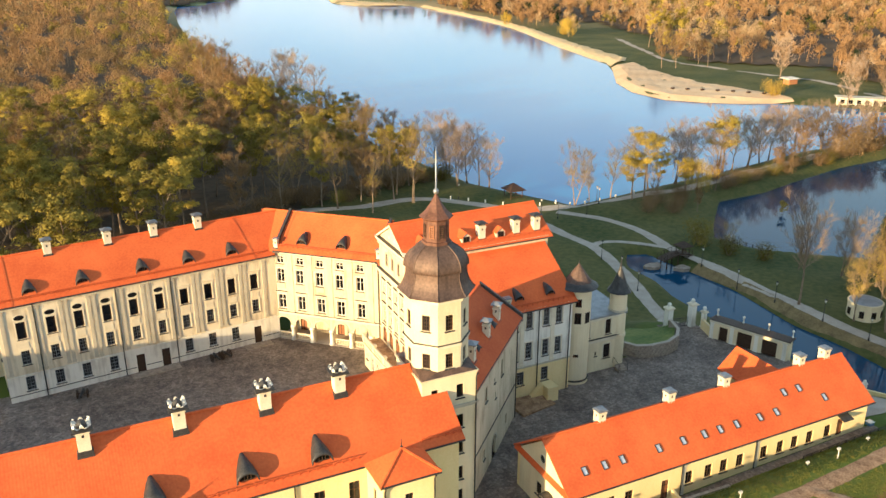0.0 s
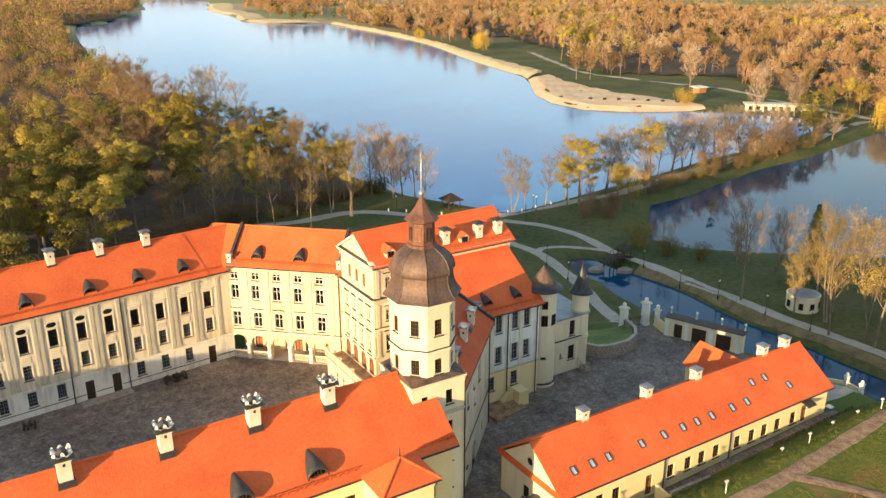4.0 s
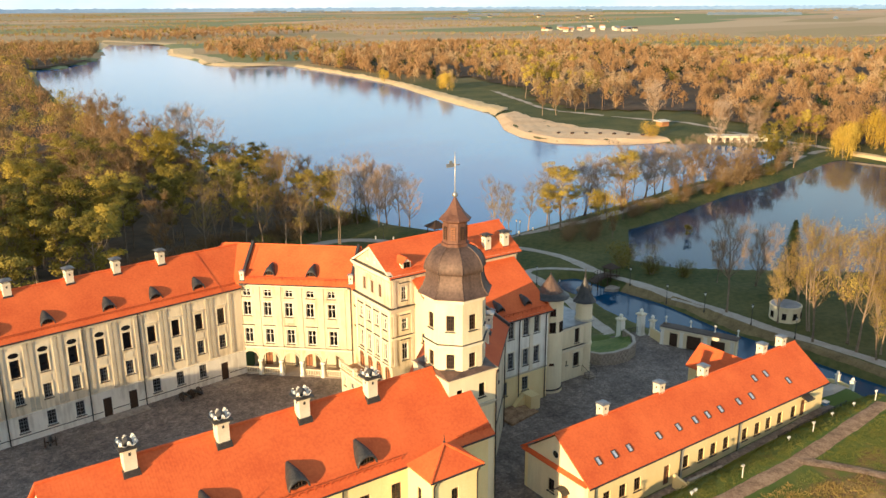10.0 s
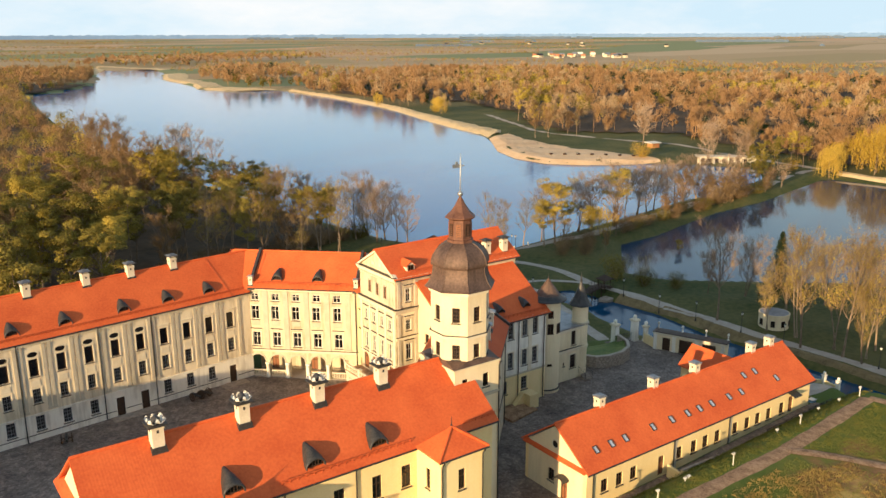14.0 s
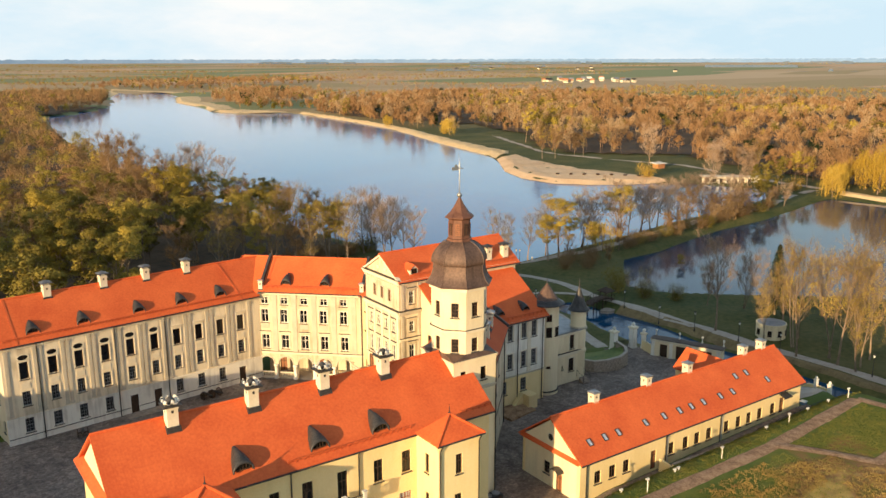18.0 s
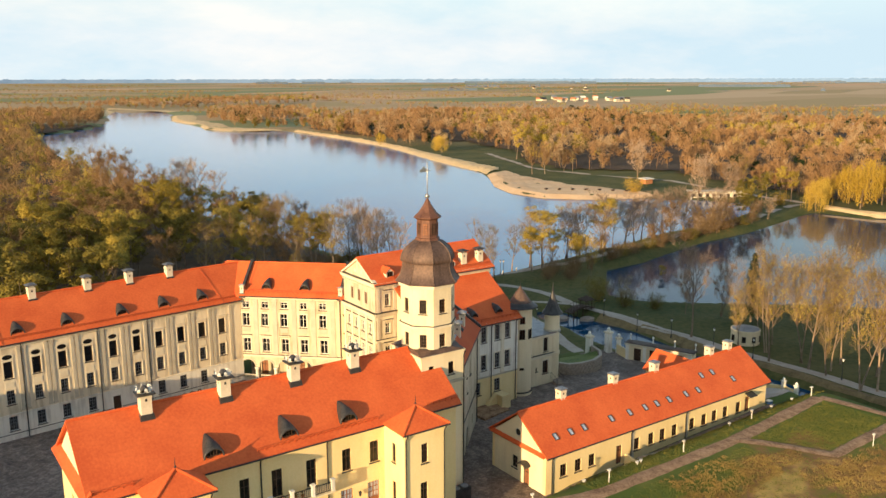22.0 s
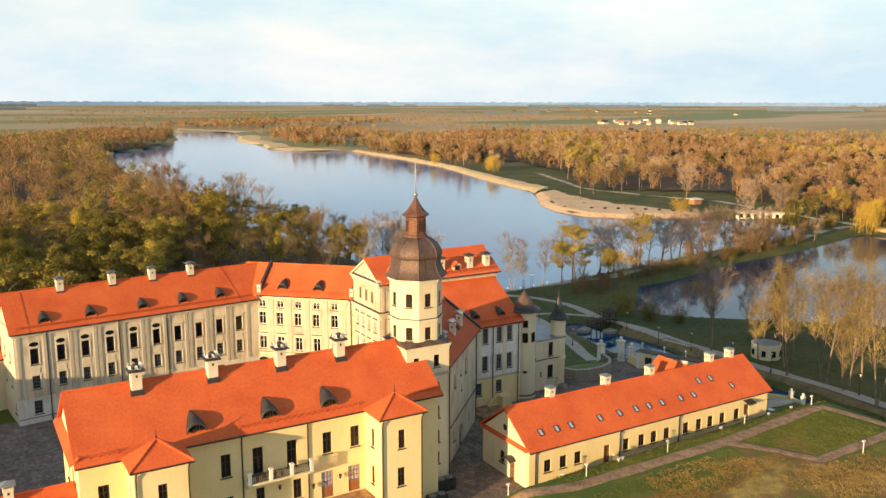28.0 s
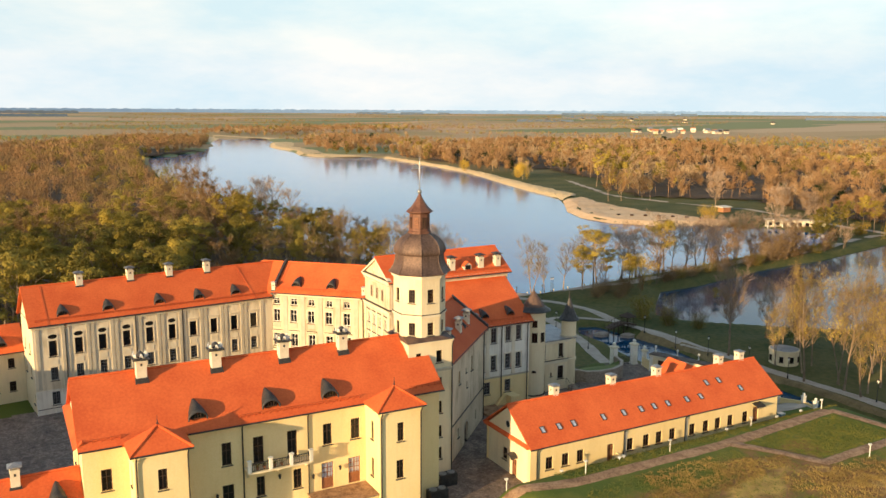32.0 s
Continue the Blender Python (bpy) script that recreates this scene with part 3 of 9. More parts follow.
def pilaster(side, s, z0, z1, w, mat, parent, proud=0.12):
    bm = bmesh.new()
    m = side.spot(s, 0, 0.002)
    box(bm, -w / 2, -proud, z0, w / 2, 0, z1, m)
    box(bm, -w / 2 - 0.08, -proud - 0.06, z1 - 0.35, w / 2 + 0.08, 0, z1 - 0.15, m)
    box(bm, -w / 2 - 0.06, -proud - 0.05, z0, w / 2 + 0.06, 0, z0 + 0.3, m)
    return part("pilaster", bm, mat, parent)


def downspout(side, s, z0, z1, parent, out=0.12):
    bm = bmesh.new()
    tube(bm, [side.at(s, out + 0.35, z1), side.at(s, out + 0.1, z1 - 0.35), side.at(s, out, z1 - 0.6), side.at(s, out, z0)], 0.07, 6)
    return part("downspout", bm, IRON, parent, "dark metal downspout")


def gutter(a, b, parent, r=0.09):
    bm = bmesh.new()
    tube(bm, [a, b], r, 8)
    return part("gutter", bm, IRON, parent, "dark metal gutter")


def snow_guard(a, b, parent, normal_up=0.32, step=0.75):
    """A rail on short posts along the eaves."""
    a, b = Vector(a), Vector(b)
    n = max(2, int((b - a).length / step))
    bm = bmesh.new()
    up = Vector((0, 0, normal_up))
    tube(bm, [a + up, b + up], 0.045, 4)
    tube(bm, [a + up * 0.45, b + up * 0.45], 0.03, 4)
    for i in range(n + 1):
        p = a.lerp(b, i / n)
        tube(bm, [p - Vector((0, 0, 0.1)), p + up * 1.25], 0.04, 4)
    return part("snow_guard", bm, TILE_TW, parent, "brick-red snow guard rail")


def ridge_cap(a, b, mat, parent, name="ridge_tiles"):
    bm = bmesh.new()
    a, b = Vector(a), Vector(b)
    n = max(1, int((b - a).length / 0.45))
    for i in range(n):
        p, q = a.lerp(b, i / n), a.lerp(b, (i + 1) / n)
        tube(bm, [p, q + (q - p) * 0.06], [0.13, 0.155], 7)
    return part(name, bm, mat, parent)


HOODS = {}


def hood_dormer(parent, m, w=1.5, h=1.15, depth=2.4, tile=None):
    """An eyelid dormer: a rounded dark hood with a half-round light. m: x along the eaves, y into the roof."""
    key = (w, h, depth)
    if key not in HOODS:
        n = 12
        bm = bmesh.new()
        rings = []
        for y, k, lift, up_ in ((-0.14, 1.08, -0.05, 0.66), (0.0, 1.06, 0.0, 0.76), (depth * 0.2, 0.98, 0.06, 0.98), (depth * 0.45, 0.84, 0.1, 1.08), (depth, 0.5, 0.14, 1.1)):
            ring = []
            for i in range(n + 1):
                a = math.pi * i / n
                flare = 1 + 0.28 * (abs(math.cos(a)) ** 3)
                ring.append(bm.verts.new((-math.cos(a) * w / 2 * k * flare, y, lift + math.sin(a) ** 0.8 * h * up_ if 0 < i < n else lift - 0.1)))
            rings.append(ring)
        for a, b in zip(rings, rings[1:]):
            for i in range(n):
                bm.faces.new((a[i], a[i + 1], b[i + 1], b[i]))
        inner = [bm.verts.new((v.co.x * 0.86, v.co.y, v.co.z * 0.86)) for v in rings[0]]
        for i in range(n):
            bm.faces.new((rings[0][i], inner[i], inner[i + 1], rings[0][i + 1]))
        back = [bm.verts.new((v.co.x, v.co.y + 0.25, v.co.z)) for v in inner]
        for i in range(n):
            bm.faces.new((inner[i], back[i], back[i + 1], inner[i + 1]))
        hood = mesh_of(bm, "hood", LEAD, True)
        bm = bmesh.new()
        pts = [(-math.cos(math.pi * i / n) * w / 2 * 0.93, math.sin(math.pi * i / n) ** 0.8 * h * 0.6) for i in range(n + 1)]
        vs = [bm.verts.new((x, 0.08, z)) for x, z in pts]
        bm.faces.new(vs)
        light = mesh_of(bm, "light", GLASS)
        bm = bmesh.new()
        box(bm, -w * 0.45, 0.02, -0.05, w * 0.45, 0.07, 0.07)
        for x in (-w * 0.2, 0, w * 0.2):
            box(bm, x - 0.03, 0.02, 0.071, x + 0.03, 0.07, h * 0.5)
        bars = mesh_of(bm, "glazing_bars", FRAME)
        HOODS[key] = (hood, light, bars)
    hood, light, bars = HOODS[key]
    ob = placed("dormer", hood, parent, m @ Matrix.Translation((0, -0.25, 0.12)), "dark lead eyelid dormer")
    sub("light", light, ob)
    sub("glazing_bars", bars, ob)
    return ob


GABLED = {}


def gable_dormer(parent, m, tile, w=1.3, h=1.0, depth=1.9):
    """A small gabled dormer: plastered front with a dark light, two tiled slopes. m: x along the eaves, y into the roof."""
    key = (w, h, tile.name)
    if key not in GABLED:
        bm = bmesh.new()
        prof = [(-w / 2, -0.5), (w / 2, -0.5), (w / 2, h * 0.7), (0, h * 1.25), (-w / 2, h * 0.7)]
        fv = [bm.verts.new((x, 0, z)) for x, z in prof]
        bv = [bm.verts.new((x, depth, z)) for x, z in prof]
        bm.faces.new(fv)
        bm.faces.new(bv[::-1])
        for i in range(5):
            bm.faces.new((fv[i], bv[i], bv[(i + 1) % 5], fv[(i + 1) % 5]))
        body = mesh_of(bm, "dormer", PALE)
        bm = bmesh.new()
        for sx in (-1, 1):
            a, b = (sx * (w / 2 + 0.16), -0.16, h * 0.62), (0.003 * sx, -0.16, h * 1.34)
            q = [a, b, (b[0], depth, b[2]), (a[0], depth, a[2])]
            prism(bm, q if sx < 0 else q[::-1], 0.09)
        slopes = mesh_of(bm, "slopes", tile)
        bm = bmesh.new()
        box(bm, -w * 0.27, -0.02, 0.05, w * 0.27, 0.02, h * 0.68)
        light = mesh_of(bm, "light", GLASS)
        bm = bmesh.new()
        for x0, z0, x1, z1 in ((-w * 0.34, -0.02, -w * 0.27, h * 0.75), (w * 0.27, -0.02, w * 0.34, h * 0.75), (-w * 0.27, h * 0.68, w * 0.27, h * 0.75), (-w * 0.27, -0.02, w * 0.27, 0.05), (-0.025, 0.05, 0.025, h * 0.68)):
            box(bm, x0, -0.06, z0, x1, -0.021, z1)
        bars = mesh_of(bm, "glazing_bars", FRAME)
        GABLED[key] = (body, slopes, light, bars)
    body, slopes, light, bars = GABLED[key]
    ob = placed("dormer", body, parent, m, "small gabled dormer with tiled slopes")
    sub("slopes", slopes, ob)
    sub("light", light, ob)
    sub("glazing_bars", bars, ob)
    return ob


CHIM = {}


def chimney(parent, x, y, z, rz=0.0, style="lantern", w=0.85, h=1.7, lid=None):
    """A white plastered stack. lantern: little posts and a peaked lid; crown: a slab with curled tin corners; plain: a flat cap."""
    key = (style, w, h, lid.name if lid else "")
    if key not in CHIM:
        parts = []
        bm = bmesh.new()
        box(bm, -w / 2, -w / 2, -0.9, w / 2, w / 2, h)
        box(bm, -w / 2 - 0.06, -w / 2 - 0.06, h - 0.28, w / 2 + 0.06, w / 2 + 0.06, h - 0.16)
        bmesh.ops.bevel(bm, geom=bm.edges[:], offset=0.02, segments=1, affect="EDGES")
        parts.append(("stack", mesh_of(bm, "stack", PALE), "pale plastered chimney stack"))
        bm = bmesh.new()
        vs = box(bm, -w / 2 - 0.2, -w / 2 - 0.2, -0.9, w / 2 + 0.2, w / 2 + 0.2, -0.14)
        for v in vs[4:]:
            v.co.x *= 0.86
            v.co.y *= 0.86
        parts.append(("flashing", mesh_of(bm, "flashing", LEAD), "dark metal flashing"))
        for sx, sy in ((0, -1), (0, 1), (-1, 0), (1, 0)):
            bm = bmesh.new()
            x0, y0 = sx * (w / 2 + 0.004), sy * (w / 2 + 0.004)
            box(bm, x0 - (0.1 if sx == 0 else 0.004), y0 - (0.1 if sy == 0 else 0.004), h - 0.62, x0 + (0.1 if sx == 0 else 0.004), y0 + (0.1 if sy == 0 else 0.004), h - 0.36)
            parts.append(("flue_opening", mesh_of(bm, "flue_opening", IRON), ""))
        bm = bmesh.new()
        if style == "lantern":
            for sx in (-1, 1):
                for sy in (-1, 1):
                    box(bm, sx * w * 0.4 - 0.06, sy * w * 0.4 - 0.06, h, sx * w * 0.4 + 0.06, sy * w * 0.4 + 0.06, h + 0.25)
            e = w / 2 + 0.22
            b4 = [bm.verts.new(p) for p in ((-e, -e, h + 0.25), (e, -e, h + 0.25), (e, e, h + 0.25), (-e, e, h + 0.25))]
            t4 = [bm.verts.new(p) for p in ((-e, -e, h + 0.33), (e, -e, h + 0.33), (e, e, h + 0.33), (-e, e, h + 0.33))]
            apex = bm.verts.new((0, 0, h + 0.62))
            bm.faces.new(b4[::-1])
            for i in range(4):
                bm.faces.new((b4[i], b4[(i + 1) % 4], t4[(i + 1) % 4], t4[i]))
                bm.faces.new((t4[i], t4[(i + 1) % 4], apex))
        elif style == "crown":
            box(bm, -w / 2 - 0.3, -w / 2 - 0.3, h, w / 2 + 0.3, w / 2 + 0.3, h + 0.12)
            lathe(bm, [(0.34, h + 0.12), (0.42, h + 0.4), (0.3, h + 0.62), (0.1, h + 0.78)], 8)
        else:
            box(bm, -w / 2 - 0.12, -w / 2 - 0.12, h, w / 2 + 0.12, w / 2 + 0.12, h + 0.1)
            box(bm, -w / 2 + 0.1, -w / 2 + 0.1, h + 0.1, w / 2 - 0.1, w / 2 - 0.1, h + 0.16)
        parts.append(("cap", mesh_of(bm, "cap", LEAD if style == "crown" else lid or ZINC), "dark metal chimney cap" if style == "crown" or lid else "grey metal chimney cap"))
        if style == "crown":
            bm = bmesh.new()
            for i in range(8):
                a = math.pi / 4 * (i + 1)
                c, s = math.cos(a), math.sin(a)
                k_ = 1.0 if i % 2 == 0 else 0.8
                pts = [(0.42, 0.13, 0.22), (0.72 * k_, 0.24, 0.22), (0.9 * k_, 0.44, 0.16), (0.82 * k_, 0.62, 0.1), (0.66 * k_, 0.6, 0.03)]
                rows = [[bm.verts.new((c * r - s * q * k, s * r + c * q * k, h + z + (0 if q else 0.05))) for q in (-1, 0, 1)] for r, z, k in pts]
                for p, q in zip(rows, rows[1:]):
                    bm.faces.new((p[0], p[1], q[1], q[0]))
                    bm.faces.new((p[1], p[2], q[2], q[1]))
            parts.append(("corner_leaf", mesh_of(bm, "corner_leaf", WHITE), "pale curled tin corner leaves"))
        CHIM[key] = parts
    m = pose(x, y, z, 0, 0, rz)
    parts = CHIM[key]
    ob = placed("chimney", parts[0][1], parent, m, parts[0][2])
    for nm, me, lb in parts[1:]:
        sub(nm, me, ob, lb)
    return ob


def gable(name, side, z0, ridge_s, ridge_z, mat, parent, thick=0.45, s0=0.0, s1=None):
    """A triangular gable wall."""
    s1 = side.length if s1 is None else s1
    bm = bmesh.new()
    f = [bm.verts.new(side.at(s, 0, z)) for s, z in ((s0, z0), (s1, z0), (ridge_s, ridge_z))]
    b = [bm.verts.new(side.at(s, -thick, z)) for s, z in ((s0, z0), (s1, z0), (ridge_s, ridge_z))]
    bm.faces.new(f)
    bm.faces.new(b[::-1])
    for i in range(3):
        j = (i + 1) % 3
        bm.faces.new((f[i], b[i], b[j], f[j]))
    return part(name, bm, mat, parent)


def disc_window(side, s, z, rx, rz, parent, label=""):
    """An oval light with a raised rim."""
    m = side.spot(s, z, 0.0)
    bm = bmesh.new()
    n = 20
    for k0, k1, y0, y1 in ((1.0, 1.3, -0.05, -0.05),):
        a = [bm.verts.new((rx * k0 * math.cos(2 * math.pi * i / n), y0, rz * k0 * math.sin(2 * math.pi * i / n))) for i in range(n)]
        b = [bm.verts.new((rx * k1 * math.cos(2 * math.pi * i / n), y1, rz * k1 * math.sin(2 * math.pi * i / n))) for i in range(n)]
        c = [bm.verts.new((v.co.x, 0.0, v.co.z)) for v in b]
        e = [bm.verts.new((v.co.x, 0.0, v.co.z)) for v in a]
        for i in range(n):
            j = (i + 1) % n
            bm.faces.new((a[i], a[j], b[j], b[i]))
            bm.faces.new((b[i], b[j], c[j], c[i]))
            bm.faces.new((a[j], a[i], e[i], e[j]))
    bm.transform(m)
    rim = part("oval_window", bm, PALE, parent, label)
    bm = bmesh.new()
    vs = [bm.verts.new((rx * 0.99 * math.cos(2 * math.pi * i / n), -0.012, rz * 0.99 * math.sin(2 * math.pi * i / n))) for i in range(n)]
    bm.faces.new(vs)
    bm.transform(m)
    part("pane", bm, GLASS, rim)
    return rim


# ---- ground and water ----
WATER_Z = -7.2
LAKE = [(84, 99), (104, 102), (150, 109.5), (182, 116), (203, 115), (243, 126), (262, 140), (255, 163), (236, 180), (211, 194), (201, 206), (200.5, 227), (210, 251), (231, 282), (245, 307), (253, 340), (262, 377), (290, 470), (303, 526), (316, 617), (325, 740), (273, 771), (263, 821), (282, 900), (294, 1038), (384, 1334), (320, 1431), (330, 1538), (258, 1240), (236, 1123), (188, 965), (150, 890), (98, 822), (75, 650), (60, 500), (56, 350), (60, 243), (64, 180), (70, 128)]
POND = [(104.7, 72.6), (118.8, 85.9), (135, 87), (150, 91), (175, 96.6), (203.5, 98.8), (266, 112.4), (267.5, 89), (285, 60), (250, 15), (190, -10), (150, 8), (128, 33), (117.5, 41), (109, 48), (101, 55), (98, 65)]
MOAT = [(70, 59.6), (67.5, 37.7), (66.8, 28), (67, 14), (70.5, 0), (71.5, -30), (68, -70), (82, -70), (79.5, 7), (80, 15.7), (79, 25.5), (81, 41.4), (79, 59), (78.5, 63.7), (74, 65.3)]
PLATEAU = [(-90, -75), (54, -75), (57, -34), (56.3, -27), (56.3, -15), (58.5, -10.5), (61.5, -6), (61.5, 2), (60.5, 10), (57, 21), (56.5, 26), (50, 29), (45, 22.5), (39, 24), (35, 34), (30, 48), (18, 58), (-12, 66), (-50, 60), (-90, 52)]
COURT = [(-60, 3), (-60, 44), (-41, 44.5), (-4, 48), (9, 37), (9, 23), (28, 18), (37, 19), (40, 20), (42, 18.3), (46, 18.3), (49, 20.5), (50.5, 27), (56, 26), (57.5, 19), (60.3, 9), (53.5, 1), (53.5, -7), (51, -1), (10.6, -1), (10.6, -10.9), (7, -12.2), (-3, -12.2), (-3, -3), (-3, 3)]


def signed(px, py, poly):
    """Distance to a polygon's edge, positive inside, for arrays of points."""
    inside = np.zeros(px.shape, bool)
    best = np.full(px.shape, 1e18)
    for (x0, y0), (x1, y1) in zip(poly, poly[1:] + poly[:1]):
        dx, dy = x1 - x0, y1 - y0
        t = np.clip(((px - x0) * dx + (py - y0) * dy) / (dx * dx + dy * dy), 0, 1)
        best = np.minimum(best, (px - x0 - t * dx) ** 2 + (py - y0 - t * dy) ** 2)
        if y0 != y1:
            cross = (y0 > py) != (y1 > py)
            inside ^= cross & (px < (x1 - x0) * (py - y0) / (y1 - y0) + x0)
    return np.where(inside, 1, -1) * np.sqrt(best)


def court_level(x, y):
    x, y = np.asarray(x, float), np.asarray(y, float)
    return -1.2 - 0.8 * np.clip((x - 36) / 16, 0, 1)


def land(x, y):
    """Height of the ground."""
    x, y = np.asarray(x, float), np.asarray(y, float)
    wob = 0.25 * np.sin(x * 0.11 + 1.3) * np.cos(y * 0.093) + 0.15 * np.sin(x * 0.31 + y * 0.27)
    r = np.hypot(x, y)
    z = -5.7 + wob + 38.0 * np.clip((r - 1500) / 3200, 0, 1) ** 1.1
    lawn = -1.1 + 1.0 * np.clip((x - 10) / 38, 0, 1) + 0.25 * wob - 0.45 * np.clip((14 - x) / 3, 0, 1)
    # the rampart lawn stands high above the walk along the outbuilding
    rise, slope = np.clip((x - 5 - 3.0 * np.clip(y + 12, -3, 0)) / 8, 0, 1), np.clip((-10.7 - y) / 5.6, 0, 1)
    lawn = lawn + (3.2 - lawn) * (rise * rise * (3 - 2 * rise)) * (slope * (1.4 - 0.4 * slope * slope))
    top = np.where(y < -8.5, lawn, np.where(y < 0, lawn + (court_level(x, y) - 0.25 - lawn) * np.clip((y + 8.5) / 8.5, 0, 1), court_level(x, y) - 0.25))
    d = signed(x, y, PLATEAU)
    k = np.clip(1 + d / 8.0, 0, 1)
    z = z + (top - z) * k
    for poly, steep in ((LAKE, 0.3), (POND, 0.5), (MOAT, 0.7)):
        s = signed(x, y, poly)
        bank = np.where(x < 74, 2.2, steep) if poly is MOAT else steep
        z = np.where(s > 0, np.minimum(z, WATER_Z - np.minimum(1.6, s * steep)), np.minimum(z, WATER_Z - s * bank))
    return z


def axis(lo, hi, step, far):
    a = list(np.arange(lo, hi + step, step))
    for sign, end in ((1, a[-1]), (-1, a[0])):
        d, p = step, end
        while abs(p) < far:
            d *= 1.07
            p += sign * d
            a.append(max(-far, min(far, p)))
    return np.array(sorted(set(a)))


gx, gy = axis(-60, 150, 1.6, 4900), axis(-60, 130, 1.6, 4900)
gy = np.union1d(gy, np.arange(-18.0, -9.5, 0.4))
GX, GY = np.meshgrid(gx, gy)
GZ = land(GX, GY)
nx = len(gx)
verts = np.stack([GX.ravel(), GY.ravel(), GZ.ravel()], 1).tolist()
faces = [(j * nx + i, j * nx + i + 1, (j + 1) * nx + i + 1, (j + 1) * nx + i) for j in range(len(gy) - 1) for i in range(nx - 1)]
me = bpy.data.meshes.new("ground")
me.from_pydata(verts, [], faces)
me.materials.append(GROUND)
me.shade_smooth()
tagged(new("ground", me), "rolling spring meadow and park ground with far fields", "ground", kind="structure")

for mat, pts, label in ((WATER, [(30, 90), (80, 96), (200, 107), (290, 121), (500, 150), (500, 1700), (30, 1700)], "calm bright lake water with reflected sky blue put into its colour"),
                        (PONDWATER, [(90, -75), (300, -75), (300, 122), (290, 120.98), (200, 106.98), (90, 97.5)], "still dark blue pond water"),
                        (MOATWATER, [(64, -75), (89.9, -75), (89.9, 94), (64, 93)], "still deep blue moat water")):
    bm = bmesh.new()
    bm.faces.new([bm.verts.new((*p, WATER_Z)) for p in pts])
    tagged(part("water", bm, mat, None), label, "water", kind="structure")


def sheet(name, poly, step, level, mat, label, category):
    """A paved area: square cells inside a polygon, lying on level(x, y)."""
    xs = np.arange(min(p[0] for p in poly), max(p[0] for p in poly) + step, step)
    ys = np.arange(min(p[1] for p in poly), max(p[1] for p in poly) + step, step)
    X, Y = np.meshgrid(xs, ys)
    Z = level(X, Y)
    n = len(xs)
    keep = signed(X + step / 2, Y + step / 2, poly) > 0
    fs = [(j * n + i, j * n + i + 1, (j + 1) * n + i + 1, (j + 1) * n + i) for j in range(len(ys) - 1) for i in range(n - 1) if keep[j, i]]
    m = bpy.data.meshes.new(name)
    m.from_pydata(np.stack([X.ravel(), Y.ravel(), Z.ravel()], 1).tolist(), [], fs)
    m.materials.append(mat)
    b = bmesh.new()
    b.from_mesh(m)
    bmesh.ops.delete(b, geom=[v for v in b.verts if not v.link_faces], context="VERTS")
    b.to_mesh(m)
    b.free()
    return tagged(new(name, m), label, category, kind="structure")


sheet("courtyard_pavement", COURT, 0.75, lambda x, y: court_level(x, y), COBBLE, "dark worn cobblestone castle courtyard paving", "pavement")


def ribbon(name, pts, width, mat, label, category="path", lift=0.07, kind="structure"):
    """A path: a strip of even width along a smooth line, lying on the ground."""
    pts = [Vector((*p, 0)) for p in pts]
    fine = []
    for i in range(len(pts) - 1):
        p0, p1, p2, p3 = pts[max(i - 1, 0)], pts[i], pts[i + 1], pts[min(i + 2, len(pts) - 1)]
        n = max(2, int((p2 - p1).length / 1.2))
        for k in range(n):
            t = k / n
            fine.append(0.5 * ((2 * p1) + (p2 - p0) * t + (2 * p0 - 5 * p1 + 4 * p2 - p3) * t * t + (3 * p1 - p0 - 3 * p2 + p3) * t ** 3))
    fine.append(pts[-1])
    vs, fs = [], []
    cols = 5
    for i, p in enumerate(fine):
        d = (fine[min(i + 1, len(fine) - 1)] - fine[max(i - 1, 0)]).normalized()
        side_v = Vector((-d.y, d.x, 0))
        for c in range(cols):
            w = width * (1 + 0.06 * math.sin(i * 0.9) + 0.05 * math.sin(i * 2.3))
            q = p + side_v * (c / (cols - 1) - 0.5) * w
            vs.append((q.x, q.y, float(land(q.x, q.y)) + lift + (0.0 if 0 < c < cols - 1 else -0.05)))
    for i in range(len(fine) - 1):
        for c in range(cols - 1):
            fs.append((i * cols + c, i * cols + c + 1, (i + 1) * cols + c + 1, (i + 1) * cols + c))
    m = bpy.data.meshes.new(name)
    m.from_pydata(vs, [], fs)
    m.materials.append(mat)
    m.shade_smooth()
    return tagged(new(name, m), label, category, kind=kind)


ribbon("park_path", [(53.5, 27), (56, 31), (59, 35.5), (61.5, 43), (66, 57), (68, 68), (67.5, 78), (67, 86), (64, 95), (62, 101)], 2.6, PATHMAT, "pale gravel park path below the castle bank")
ribbon("moat_path", [(86, -30), (85, 0), (84.6, 12), (83, 23), (83.2, 43), (83, 53), (83, 60), (83.9, 74), (82, 83), (78, 89), (75, 93)], 2.5, PATHMAT, "pale gravel path along the moat")
ribbon("loop_path", [(68.4, 68.6), (71, 70.5), (75, 70), (79, 67), (82.5, 63)], 1.6, PATHMAT, "narrow pale gravel loop path on the lawn")
ribbon("causeway_road", [(10, 122), (31, 117), (50, 116), (60, 108), (68, 99), (81, 95), (98, 95.5), (118, 96), (150, 101), (180, 107), (205, 107), (250, 119), (275, 122)], 3.4, PATHMAT, "pale gravel road over the tree-lined causeway", "road")
ribbon("lawn_path", [(-2.5, -17.0), (2.4, -16.8), (8.8, -18.3), (14.8, -18.4), (21.4, -18.4), (31.7, -18.3), (42.2, -17.5), (52.8, -16.5)], 1.8, BRICKPATH, "worn reddish earth path on the rampart lawn")
